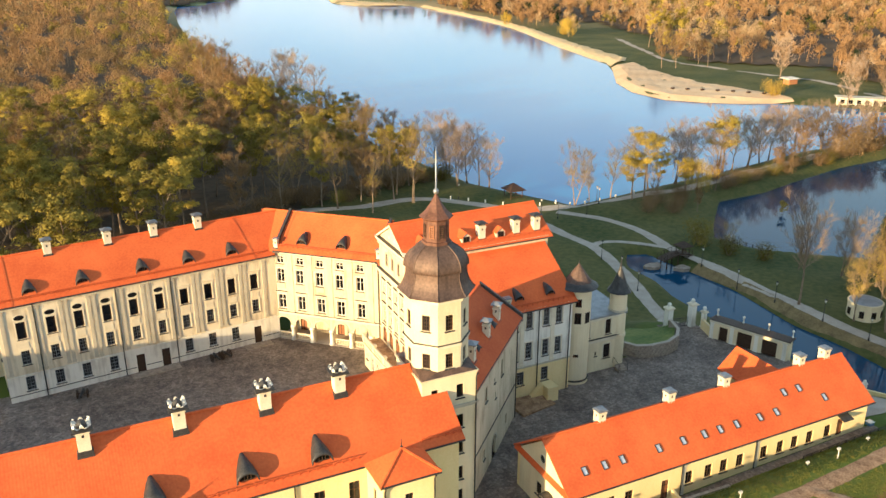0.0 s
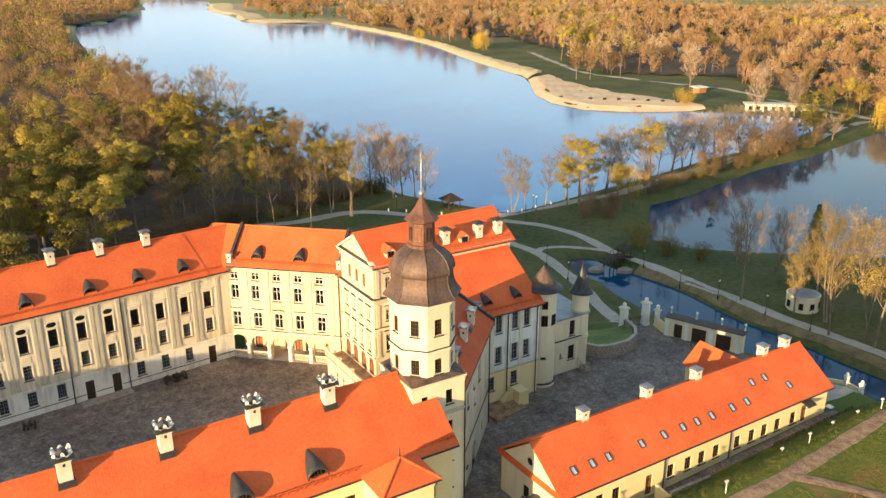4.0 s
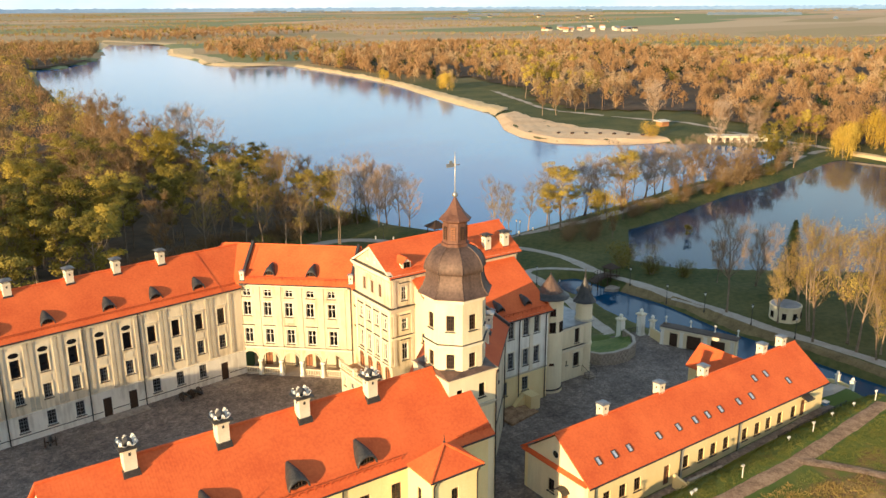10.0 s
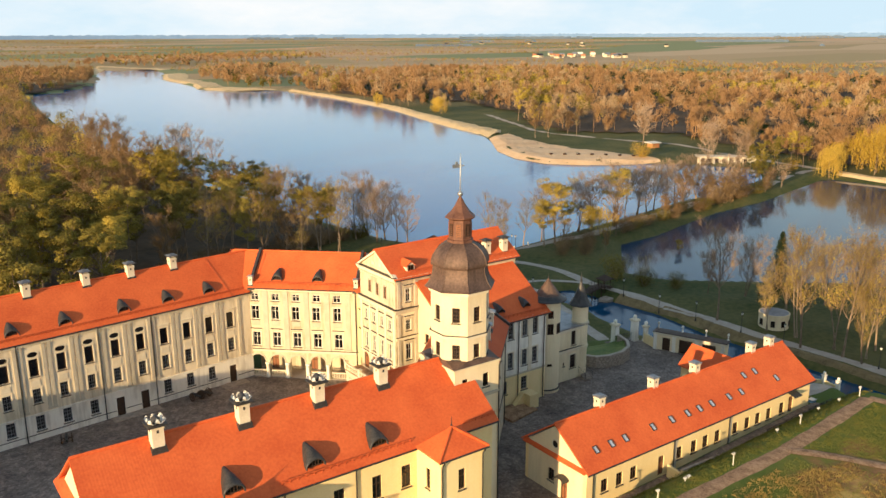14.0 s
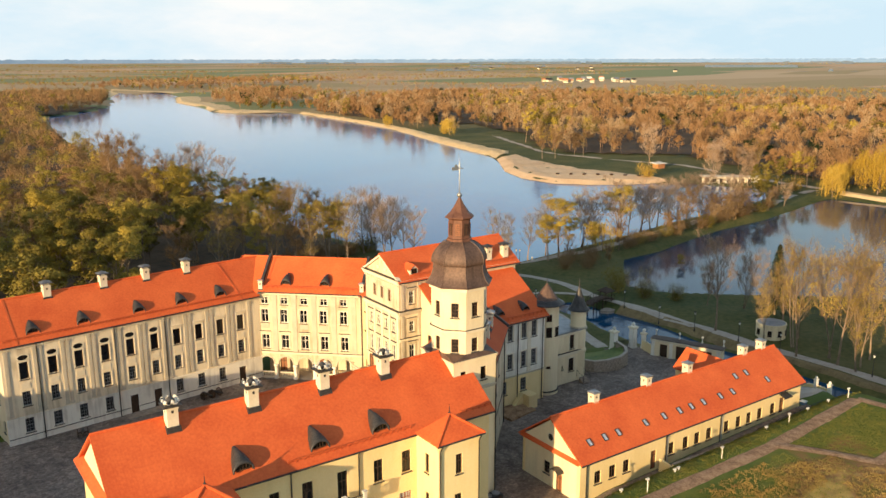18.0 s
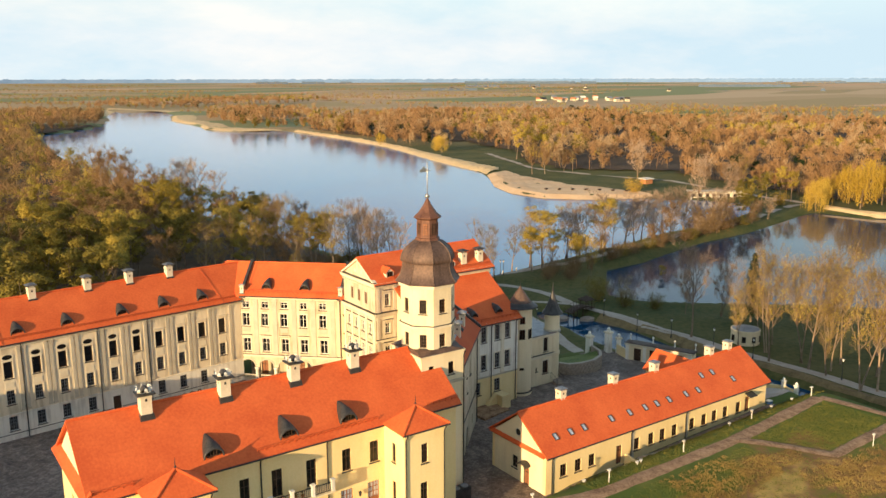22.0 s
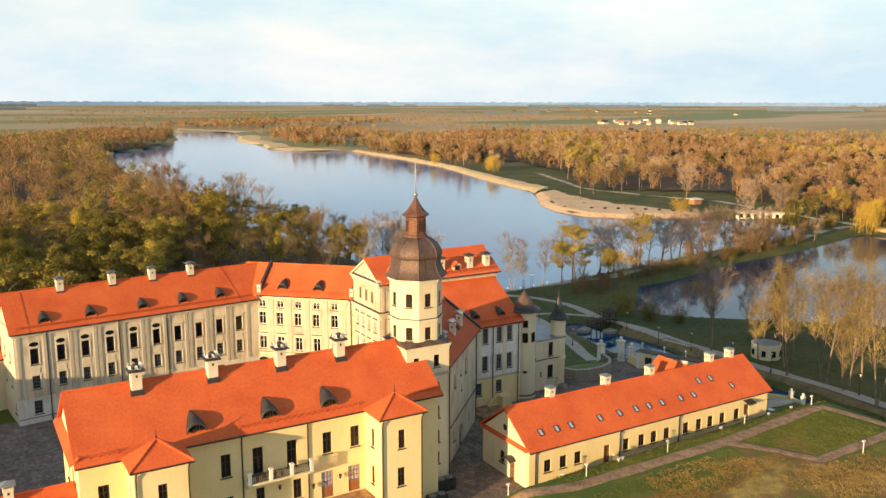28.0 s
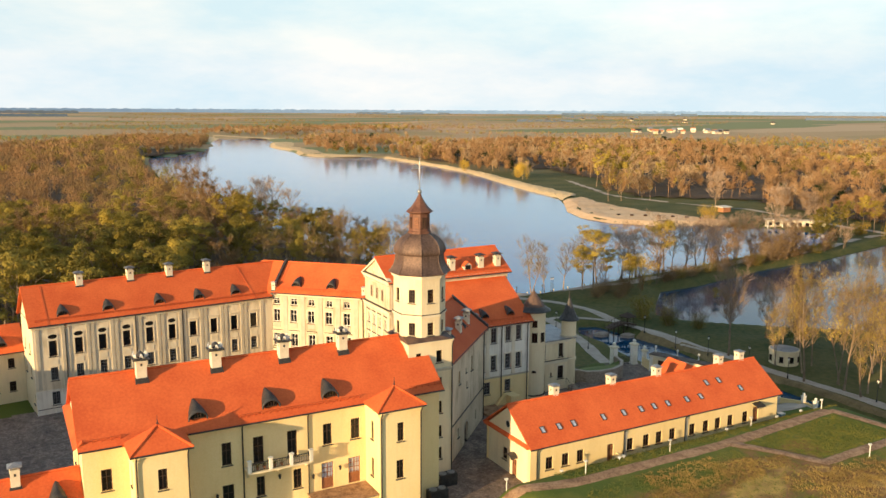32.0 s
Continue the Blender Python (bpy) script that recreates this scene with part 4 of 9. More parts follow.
ribbon("lawn_path", [(32.0, -18.4), (35.0, -22.6), (37.3, -26.9), (38.2, -27.5), (40.4, -27.4), (49.0, -27.1), (53.6, -27.0), (54.4, -26.4), (54.3, -24.8), (53.7, -20.5), (53.0, -16.6)], 1.5, BRICKPATH, "worn reddish earth path on the rampart lawn", lift=0.115)

# ---- castle ----
# front wing: long gabled range with two hipped bays
front = thing("front_wing", (-20, 0, -1.2), "yellow stucco castle range with orange tiled roof and two bays", "building")
F_Y0, F_Y1, F_EAVE, F_RIDGE = -6.4, 5.9, 11.75, 16.75
f_side = Side((-38.0, F_Y0), (-0.9, F_Y0))
upper = [(-24.85, 7.5, 0.95, 2.35), (-21.65, 7.1, 1.05, 2.8), (-18.1, 7.1, 1.05, 2.8), (-14.25, 7.65, 0.98, 2.3), (-11.1, 7.75, 1.0, 2.25), (-36.0, 7.3, 0.95, 2.1)]
lower = [(-21.5, 3.5, 0.85, 2.1), (-17.6, 3.5, 0.9, 2.1), (-24.8, 2.9, 1.15, 2.5)]
fdoors = [(-14.3, 2.75, 1.35, 2.9), (-11.25, 2.75, 1.35, 2.9)]
holes = [(x + 38.0, z, w, h) for x, z, w, h in upper + lower + fdoors]
wall("wall", f_side, -1.4, F_EAVE, holes, YELLOW, front)
for i, (x, z, w, h) in enumerate(upper):
    window(front, f_side, x + 38, z, w, h, "cross")
for x, z, w, h in lower:
    window(front, f_side, x + 38, z, w, h, "cross")
for x, z, w, h in fdoors:
    window(front, f_side, x + 38, z, w, h, "glazed", name="door")
moulding("cornice", f_side, 0, 37.1, 11.2, 11.7, 0.3, YELLOW, front)
f_back = Side((-3.2, F_Y1), (-38.0, F_Y1))
wall("wall", f_back, -1.4, F_EAVE, [], YELLOW, front)
f_gl = Side((-38.0, F_Y1 - 0.02), (-38.0, F_Y0 + 0.02))
wall("wall", f_gl, -1.4, F_EAVE, [(9.5, 7.4, 0.8, 1.6), (4.5, 7.4, 0.8, 1.6)], YELLOW, front, s0=0.5, s1=f_gl.length - 0.5)
for s in (9.5, 4.5):
    window(front, f_gl, s, 7.4, 0.8, 1.6)
gable("gable", f_gl, F_EAVE + 0.35, 6.3, F_RIDGE - 0.3, CREAM, front, s0=0.6, s1=f_gl.length - 0.6)
bm = bmesh.new()
prism(bm, [(-38.7, F_Y1 + 0.2, F_EAVE + 0.15), (-38.7, F_Y0 - 0.2, F_EAVE + 0.15), (-37.9, F_Y0 - 0.2, F_EAVE + 0.75), (-37.9, F_Y1 + 0.2, F_EAVE + 0.75)], 0.15)
part("pent_roof", bm, TILE, front, "narrow tiled strip across the gable foot")
f_gr = Side((-0.9, F_Y0 + 0.02), (-0.9, -3.15))
wall("wall", f_gr, -1.4, F_EAVE, [], YELLOW, front, s0=0.5)
slope = (F_RIDGE - F_EAVE + 0.2) / 6.4
bm = bmesh.new()
prism(bm, [(-38.35, -7.0, F_EAVE), (-3.15, -7.0, F_EAVE), (-3.15, -0.4, F_RIDGE), (-38.35, -0.4, F_RIDGE)], 0.22)
prism(bm, [(-3.149, -7.0, F_EAVE), (-0.55, -7.0, F_EAVE), (-0.55, -3.15, F_EAVE + 3.85 * (F_RIDGE - F_EAVE) / 6.6), (-3.149, -3.15, F_EAVE + 3.85 * (F_RIDGE - F_EAVE) / 6.6)], 0.22)
prism(bm, [(-3.15, 6.5, F_EAVE), (-38.35, 6.5, F_EAVE), (-38.35, -0.395, F_RIDGE), (-3.15, -0.395, F_RIDGE)], 0.22)
part("roof", bm, TILE, front, "orange clay tile roof")
ridge_cap((-38.3, -0.4, F_RIDGE), (-3.2, -0.4, F_RIDGE), TILE, front)
snow_guard((-37.8, -6.45, F_EAVE + 0.42), (-34.6, -6.45, F_EAVE + 0.42), front)
snow_guard((-23.4, -6.45, F_EAVE + 0.42), (-10.6, -6.45, F_EAVE + 0.42), front)
snow_guard((-4.6, -6.45, F_EAVE + 0.42), (-0.7, -6.45, F_EAVE + 0.42), front)
gutter((-28.6, -7.05, F_EAVE - 0.12), (-10.3, -7.05, F_EAVE - 0.12), front)
gutter((-38.3, -7.05, F_EAVE - 0.12), (-34.6, -7.05, F_EAVE - 0.12), front)
gutter((-4.8, -7.05, F_EAVE - 0.12), (-0.6, -7.05, F_EAVE - 0.12), front)
downspout(f_side, 14.75, 2.0, F_EAVE - 0.1, front)
downspout(f_side, 21.6, 2.0, F_EAVE - 0.1, front)
for x in (-27.4, -20.1, -13.75):
    hood_dormer(front, pose(x, -5.85, 12.62), 1.4, 1.15, 2.1)
for x in (-31.75, -24.4, -17.2, -10.45):
    chimney(front, x, -1.15, 16.35, 0, "crown", 1.0, 1.7)


def bay(x0, x1, yf, wins, parent):
    """A square bay with a tiled tent roof and an iron point."""
    sides = [Side((x0, F_Y0 + 0.05), (x0, yf)), Side((x0, yf), (x1, yf)), Side((x1, yf), (x1, F_Y0 + 0.05))]
    for sd, hs in zip(sides, wins):
        a, b = (0.0, sd.length) if sd is sides[1] else (0.0, sd.length - 0.5) if sd is sides[0] else (0.5, sd.length)
        wall("wall", sd, -1.4, 11.75, hs, YELLOW, parent, s0=a, s1=b)
        for h in hs:
            window(parent, sd, *h, "cross")
        moulding("cornice", sd, 0, sd.length, 11.2, 11.7, 0.25, YELLOW, parent)
    e = 0.4
    c = ((x0 + x1) / 2, -8.6, 13.75)
    bm = bmesh.new()
    q = [(x0 - e, yf - e, 11.85), (x1 + e, yf - e, 11.85), (x1 + e, F_Y0 - 0.45, 11.85), (x0 - e, F_Y0 - 0.45, 11.85)]
    for tri in ((q[0], q[1], c), (q[1], q[2], c), (q[2], q[3], c), (q[3], q[0], c)):
        prism(bm, list(tri), 0.16)
    rf = part("bay_roof", bm, TILE, parent, "orange tiled tent roof over the bay")
    for a in (q[0], q[1]):
        ridge_cap(a, c, TILE, rf, "hip_tiles")
    bm = bmesh.new()
    lathe(bm, [(0.1, 13.6), (0.13, 13.85), (0.05, 14.0), (0.035, 14.3), (0.005, 14.75)], 8, c[0], c[1])
    part("finial", bm, IRON, rf, "black iron point")
    gutter((x0 - e, yf - e - 0.05, 11.74), (x1 + e, yf - e - 0.05, 11.74), parent)
    downspout(sides[1], 0.15 if x0 < -20 else 0.12, -1.2, 11.6, parent)
    downspout(sides[1], sides[1].length - 0.1, -1.2, 11.6, parent)


bay(-9.9, -5.1, -10.25, [[(1.9, 8.1, 0.6, 2.0), (1.9, 4.0, 0.6, 2.0)], [(2.37, 8.15, 0.75, 2.05), (2.3, 4.0, 0.85, 2.05)], []], front)
bay(-34.0, -29.2, -10.25, [[(1.9, 8.1, 0.6, 2.0)], [(2.4, 8.05, 0.8, 2.0), (2.4, 4.0, 0.8, 2.0)], [(1.9, 8.1, 0.9, 2.1)]], front)

# balcony and terrace on the front
balc = thing("balcony", (-19.8, -7.2, 6.6), "long stone balcony with iron rail and white posts", "balcony")
bm = bmesh.new()
box(bm, -23.1, -8.0, 6.66, -16.5, -6.43, 6.8)
box(bm, -23.2, -8.1, 6.8, -16.4, -6.43, 6.88)
part("slab", bm, CREAM, balc)
for x in (-23.0, -20.85, -18.7, -16.6):
    bm = bmesh.new()
    box(bm, x - 0.16, -8.02, 6.885, x + 0.16, -7.72, 8.0)
    box(bm, x - 0.22, -8.08, 8.0, x + 0.22, -7.66, 8.12)
    part("post", bm, WHITE, balc, "white stone post")
for x0, x1 in ((-22.8, -21.05), (-20.65, -18.9), (-18.5, -16.8)):
    bm = bmesh.new()
    box(bm, x0, -7.9, 7.75, x1, -7.84, 7.82)
    box(bm, x0, -7.9, 6.95, x1, -7.84, 7.0)
    k = 9
    for i in range(k):
        x = x0 + 0.1 + (x1 - x0 - 0.2) * i / (k - 1)
        box(bm, x - 0.018, -7.885, 7.0, x + 0.018, -7.855, 7.75)
    part("railing", bm, IRON, balc, "black iron railing")
for x in (-22.9, -19.8, -16.7):
    bm = bmesh.new()
    vs = box(bm, x - 0.12, -7.7, 5.9, x + 0.12, -6.43, 6.545)
    vs[0].co.y = vs[1].co.y = -6.75
    part("bracket", bm, CREAM, balc)
for i, x in enumerate((-22.1, -21.4, -20.3, -19.6)):
    pot = thing("flower_pot", (x, -7.5, 6.89), "small terracotta pot with dark plant on the balcony", "flower pot", "pots on the balcony")
    bm = bmesh.new()
    lathe(bm, [(0.11, 6.885), (0.17, 7.15), (0.19, 7.17), (0.16, 7.18)], 10, x, -7.5)
    part("pot", bm, POT, pot)
    bm = bmesh.new()
    rng = random.Random(i)
    for _ in range(40):
        a, r, z = rng.uniform(0, 6.3), rng.uniform(0, 0.2), rng.uniform(7.18, 7.5)
        p = Vector((x + r * math.cos(a), -7.5 + r * math.sin(a), z))
        d = Vector((rng.uniform(-1, 1), rng.uniform(-1, 1), rng.uniform(-0.4, 1))) * 0.09
        e = Vector((rng.uniform(-1, 1), rng.uniform(-1, 1), rng.uniform(-1, 1))) * 0.05
        bm.faces.new([bm.verts.new(p + d), bm.verts.new(p + e), bm.verts.new(p - d), bm.verts.new(p - e)])
    part("plant", bm, LEAF_OLIVE, pot)
terr = thing("terrace", (-13.2, -8, -1.2), "raised terrace of yellow stucco with reddish paving", "terrace")
bm = bmesh.new()
box(bm, -16.4, -9.9, -1.4, -9.95, -6.45, 2.5)
part("base", bm, YELLOW, terr)
bm = bmesh.new()
box(bm, -16.6, -10.1, 2.504, -9.95, -6.45, 2.68)
part("paving", bm, BRICKPATH, terr, "reddish stone paving")

# tower
tower = thing("gate_tower", (0, 0, -1.2), "pale yellow octagonal tower with brown copper onion dome", "tower")
TX0, TX1, TY0, TY1 = -3.1, 2.6, -3.1, 3.0
t_f, t_r, t_b, t_l = Side((TX0, TY0), (TX1, TY0)), Side((TX1, TY0), (TX1, TY1)), Side((TX1, TY1), (TX0, TY1)), Side((TX0, TY1), (TX0, TY0))
tw = [(3.95, z, 0.75, 1.45) for z in (1.7, 4.4, 7.4, 10.3, 13.6)]
wall("wall", t_f, -1.4, 16.2, tw + [(1.3, 13.6, 0.7, 1.4)], CREAM, tower)
for h in tw + [(1.3, 13.6, 0.7, 1.4)]:
    window(tower, t_f, *h, "plain")
wall("wall", t_r, -1.4, 16.2, [], CREAM, tower, s0=0.5, s1=5.6)
wall("wall", t_b, -1.4, 16.2, [], CREAM, tower)
wall("wall", t_l, -1.4, 16.2, [], CREAM, tower, s0=0.5, s1=5.6)
for sd in (t_f, t_r, t_l):
    moulding("cornice", sd, -0.1, sd.length + 0.1, 12.55, 12.9, 0.22, GREYTRIM if sd is not t_l else CREAM, tower)
    moulding("cornice", sd, -0.1, sd.length + 0.1, 16.0, 16.22, 0.18, CREAM, tower)
downspout(t_f, 5.62, -1.0, 16.1, tower)
OCX, OCY, OR_ = -0.2, -0.1, 3.05
bm = bmesh.new()
sq = [(TX0 - 0.04, TY0 - 0.04), (TX1 + 0.04, TY0 - 0.04), (TX1 + 0.04, TY1 + 0.04), (TX0 - 0.04, TY1 + 0.04)]
ot = [(OCX + OR_ * math.cos(math.pi / 8 + i * math.pi / 4), OCY + OR_ * math.sin(math.pi / 8 + i * math.pi / 4)) for i in range(8)]
low = [bm.verts.new((*p, 16.22)) for p in sq]
high = [bm.verts.new((*p, 16.75)) for p in ot]
order = {0: (4, 5), 1: (6, 7), 2: (0, 1), 3: (2, 3)}
for i in range(4):
    a, b = order[i]
    c = order[(i + 1) % 4][0]
    bm.faces.new((low[i], high[a], high[b]))
    bm.faces.new((low[i], low[(i + 1) % 4], high[c], high[b]))
bm.faces.new(low[::-1])
part("skirt_roof", bm, COPPER, tower, "brown metal corner skirts below the octagon")
for i in range(8):
    a, b = ot[i], ot[(i + 1) % 8]
    sd = Side(a, b)
    hs = [(sd.length / 2, 16.9, 0.78, 1.5), (sd.length / 2, 20.75, 0.78, 1.55)] 
    wall("wall", sd, 16.3, 23.95, hs, CREAM, tower, thick=0.4)
    for h in hs:
        window(tower, sd, *h, "grid")
    moulding("cornice", sd, -0.06, sd.length + 0.06, 19.05, 19.32, 0.16, PALE, tower)
    moulding("lead_flashing", sd, -0.08, sd.length + 0.08, 19.33, 19.4, 0.19, LEAD, tower)
    moulding("cornice", sd, -0.12, sd.length + 0.12, 23.55, 23.95, 0.3, PALE, tower)
tn = math.pi / 8
bm = bmesh.new()
lower_bell = [(3.66, 24.05), (3.45, 24.24), (3.3, 24.45), (3.14, 24.7), (3.02, 24.95), (2.93, 25.22), (2.86, 25.5), (2.82, 25.82), (2.8, 26.12)]
upper_bell = [(2.92, 26.2), (2.99, 26.38), (3.0, 26.56), (2.97, 26.76), (2.9, 27.0), (2.79, 27.26), (2.64, 27.5), (2.45, 27.74), (2.22, 27.95), (1.95, 28.15), (1.7, 28.3), (1.45, 28.42), (1.3, 28.52)]
lathe(bm, [(3.62, 23.97)] + lower_bell + upper_bell, 8, OCX, OCY, tn)
part("dome", bm, COPPER, tower, "brown copper onion dome with standing seams")
bm = bmesh.new()
for i in range(8):
    a = tn + i * math.pi / 4
    c, s = math.cos(a), math.sin(a)
    tube(bm, [(OCX + r * c, OCY + r * s, z) for r, z in ((3.66, 24.06), (3.3, 24.46), (3.02, 24.96), (2.86, 25.5), (2.81, 26.15), (3.02, 26.32), (2.99, 26.75), (2.81, 27.25), (2.46, 27.76), (1.96, 28.16), (1.46, 28.43))], 0.05, 5)
part("hip_seams", bm, COPPER, tower)
bm = bmesh.new()
lathe(bm, [(1.35, 28.5), (1.35, 28.75), (1.2, 28.8), (1.17, 30.75), (1.3, 30.85), (1.55, 30.95), (1.56, 31.05), (1.0, 31.55), (0.55, 32.2), (0.2, 32.85), (0.1, 33.05)], 8, OCX, OCY, tn)
lantern = part("lantern", bm, RUST, tower, "red-brown copper lantern with pointed roof")
for i in range(8):
    a, b = [(OCX + 1.19 * math.cos(tn + (i + k) * math.pi / 4), OCY + 1.19 * math.sin(tn + (i + k) * math.pi / 4)) for k in (0, 1)]
    sd = Side(a, b)
    bm = bmesh.new()
    m = sd.spot(sd.length / 2, 29.1, 0.0)
    box(bm, -0.22, -0.06, 0, -0.16, 0, 1.2, m)
    box(bm, 0.16, -0.06, 0, 0.22, 0, 1.2, m)
    for k in range(6):
        box(bm, -0.16, -0.05, 0.08 + k * 0.2, 0.16, 0.02, 0.16 + k * 0.2, m)
    box(bm, -0.22, -0.06, 1.2, 0.22, 0, 1.28, m)
    part("louvre", bm, FRAME if i % 2 else WOOD, lantern, "slatted lantern opening")
bm = bmesh.new()
lathe(bm, [(0.08, 33.0), (0.22, 33.12), (0.28, 33.3), (0.2, 33.48), (0.07, 33.58), (0.06, 36.6), (0.02, 37.3)], 10, OCX, OCY)
spire = part("spire", bm, STEEL, tower, "thin metal spire with ball", True)
bm = bmesh.new()
box(bm, OCX - 0.95, OCY - 0.02, 35.9, OCX - 0.05, OCY + 0.02, 36.25)
box(bm, OCX + 0.05, OCY - 0.02, 36.02, OCX + 0.5, OCY + 0.02, 36.12)
box(bm, OCX - 0.6, OCY - 0.025, 36.25, OCX - 0.3, OCY + 0.025, 36.5)
part("weather_vane", bm, STEEL, spire, "small metal weather vane")

# diagonal range between tower and right facade
diag = thing("diagonal_range", (9, 8, -1.2), "white stucco diagonal castle range with shade-darkened red tiles", "building")
d_r = Side((3.2, -0.7), (16.3, 12.4))
dw = [(5.8, 8.0, 0.62, 1.7), (12.0, 8.0, 0.7, 2.0), (9.5, 6.4, 0.4, 0.8), (9.0, 8.6, 0.4, 0.6), (9.35, -1.2, 1.7, 2.9), (14.4, 0.1, 0.7, 1.4), (5.4, 1.0, 0.6, 1.2)]
wall("wall", d_r, -1.6, 12.2, dw, IVORY, diag)
for i, h in enumerate(dw):
    window(diag, d_r, *h, "shut" if i == 4 else "plain", name="gate" if i == 4 else "window", setback=0.35)
arch_head(diag, d_r, 9.35, 0.85, 0.85, IVORY, GREYTRIM)
moulding("cornice", d_r, 0, d_r.length, 11.75, 12.15, 0.28, WHITE, diag)
moulding("string_course", d_r, 0, d_r.length, 3.35, 3.55, 0.1, LEAD, diag)
downspout(d_r, d_r.length - 0.2, -1.2, 12.0, diag)
gutter(d_r.at(0, 0.5, 12.15), d_r.at(d_r.length, 0.5, 12.15), diag)
d_e = Side((16.3, 12.4), (12.4, 17.0))
wall("wall", d_e, -1.6, 12.2, [], WHITE, diag, s0=0.5, s1=5.0)
d_l = Side((10.6, 17.0), (-1.2, 4.4))
wall("wall", d_l, -1.6, 11.0, [], CREAM, diag)
bm = bmesh.new()
W4 = Vector((-0.7071, 0.7071, 0)) * 4.3
e0, e1 = d_r.at(-0.2, 0.55, 12.2), d_r.at(d_r.length + 0.3, 0.55, 12.2)
r0, r1 = d_r.at(-0.2, 0, 16.4) + W4, Vector((11.8, 13.7, 16.8))
b0, b1 = r0 + W4 * 1.1 - Vector((0, 0, 4.6)), r1 + W4 * 1.1 - Vector((0, 0, 4.6))
prism(bm, [e0, e1, r1, r0], 0.22)
prism(bm, [b1, b0, r0 + Vector((0, 0, 0.003)), r1 + Vector((0, 0, 0.003))], 0.22)
part("roof", bm, TILE_TW, diag, "red clay tile roof with shade put into its colour")
ridge_cap(r0, r1, TILE_TW, diag)
bm = bmesh.new()
dv = d_r.d * 0.35
prism(bm, [e1 + Vector((0, 0, 0.4)), e1 + dv + Vector((0, 0, 0.4)), r1 + dv + Vector((0, 0, 0.4)), r1 + Vector((0, 0, 0.4))], 0.9)
part("fire_wall", bm, LEAD, diag, "dark capped fire wall on the roof")
for s, o in ((4.2, 0.8), (9.8, 0.9), (14.2, 1.0)):
    p = d_r.at(s, -o - 0.4, 12.2 + (o + 0.95) * 4.0 / 4.85)
    chimney(diag, p.x, p.y, p.z, 45, "lantern", 0.75, 1.6)
for s in (6.5, 12.5):
    p = d_r.at(s, -1.3, 13.3)
    hood_dormer(diag, Matrix.Translation(p) @ pose(0, 0, 0, 0, 0, 45), 1.0, 0.9, 1.8)

# right facade block with lean-to roof
right = thing("right_block", (20, 18, -1.2), "white and yellow castle block with steep orange roof", "building")
r_f = Side((15.0, 15.5), (26.3, 15.5))
rw = [(s, z, 0.95, h) for s in (2.9, 4.95, 7.45, 9.3) for z, h in ((8.7, 2.3), (4.5, 2.3))]
rl = [(3.9, 0.9, 1.05, 1.9), (7.5, 0.9, 1.05, 1.9)]
wall("wall", r_f, 3.4, 11.6, rw, WHITE, right)
wall("wall", r_f, -1.6, 3.4, rl, YELLOW, right, label="yellow lower wall")
for h in rw + rl:
    window(right, r_f, *h, "gridgrey")
for h in rw:
    surround(right, r_f, *h, PALE)
moulding("string_course", r_f, 0, r_f.length, 3.3, 3.55, 0.12, GREYTRIM, right)
moulding("cornice", r_f, 0, r_f.length, 11.1, 11.55, 0.35, WHITE, right)
for s in (6.3, 10.9):
    downspout(r_f, s, -1.2, 11.4, right)
for s in (3.9, 8.4):
    pilaster(r_f, s, 3.6, 11.05, 0.55, PALE, right, 0.08)
r_r = Side((26.3, 15.5), (26.3, 23.4))
wall("wall", r_r, -1.6, 11.6, [], WHITE, right, s0=0.5)
r_l = Side((10.2, 23.4), (10.2, 15.5))
wall("wall", r_l, -1.6, 11.6, [(2.2, 5.2, 0.9, 2.0), (4.6, 5.2, 0.9, 2.0), (2.2, 8.6, 0.8, 1.3)], CREAM, right)
for h in ((2.2, 5.2, 0.9, 2.0), (4.6, 5.2, 0.9, 2.0), (2.2, 8.6, 0.8, 1.3)):
    window(right, r_l, *h, "cross")
bm = bmesh.new()
va = [bm.verts.new(q) for q in ((10.2, 15.6, 11.6), (10.2, 23.3, 11.6), (10.2, 23.3, 16.6))]
vb = [bm.verts.new(q) for q in ((10.6, 15.6, 11.6), (10.6, 23.3, 11.6), (10.6, 23.3, 16.6))]
bm.faces.new(va)
bm.faces.new(vb[::-1])
for i in range(3):
    bm.faces.new((va[i], vb[i], vb[(i + 1) % 3], va[(i + 1) % 3]))
part("gable", bm, CREAM, right)
wall("wall", Side((10.2, 15.5), (15.0, 15.5)), -1.6, 11.6, [], CREAM, right, s0=0.5)
bm = bmesh.new()
prism(bm, [(9.8, 15.0, 11.45), (26.75, 15.0, 11.45), (26.75, 23.35, 16.85), (9.8, 23.35, 16.85)], 0.22)
part("roof", bm, TILE, right, "steep orange clay tile roof")
snow_guard((16.5, 15.5, 11.9), (26.4, 15.5, 11.9), right)
gutter((15.5, 14.95, 11.35), (26.6, 14.95, 11.35), right)
for x in (18.9, 23.4):
    hood_dormer(right, pose(x, 16.6, 12.45), 0.9, 0.8, 1.6)
chimney(right, 16.9, 15.9, 12.2, 0, "plain", 0.7, 1.1)

# main palace block with pediment
palace = thing("palace_block", (17, 28, -1.2), "tall cream palace block with pediment and orange roof", "building")
P_S = Side((6.7, 32.5), (6.7, 23.35))
PL_ = P_S.length
pst = [(s, 14.3, 0.7, 1.7) for s in (2.6, 4.6, 6.6)]
pmid = [(s, 5.9, 0.85, 2.3) for s in (1.5, 3.55, 5.6, 7.65)] + [(s, 10.1, 0.85, 1.5) for s in (1.5, 3.55, 5.6, 7.65)]
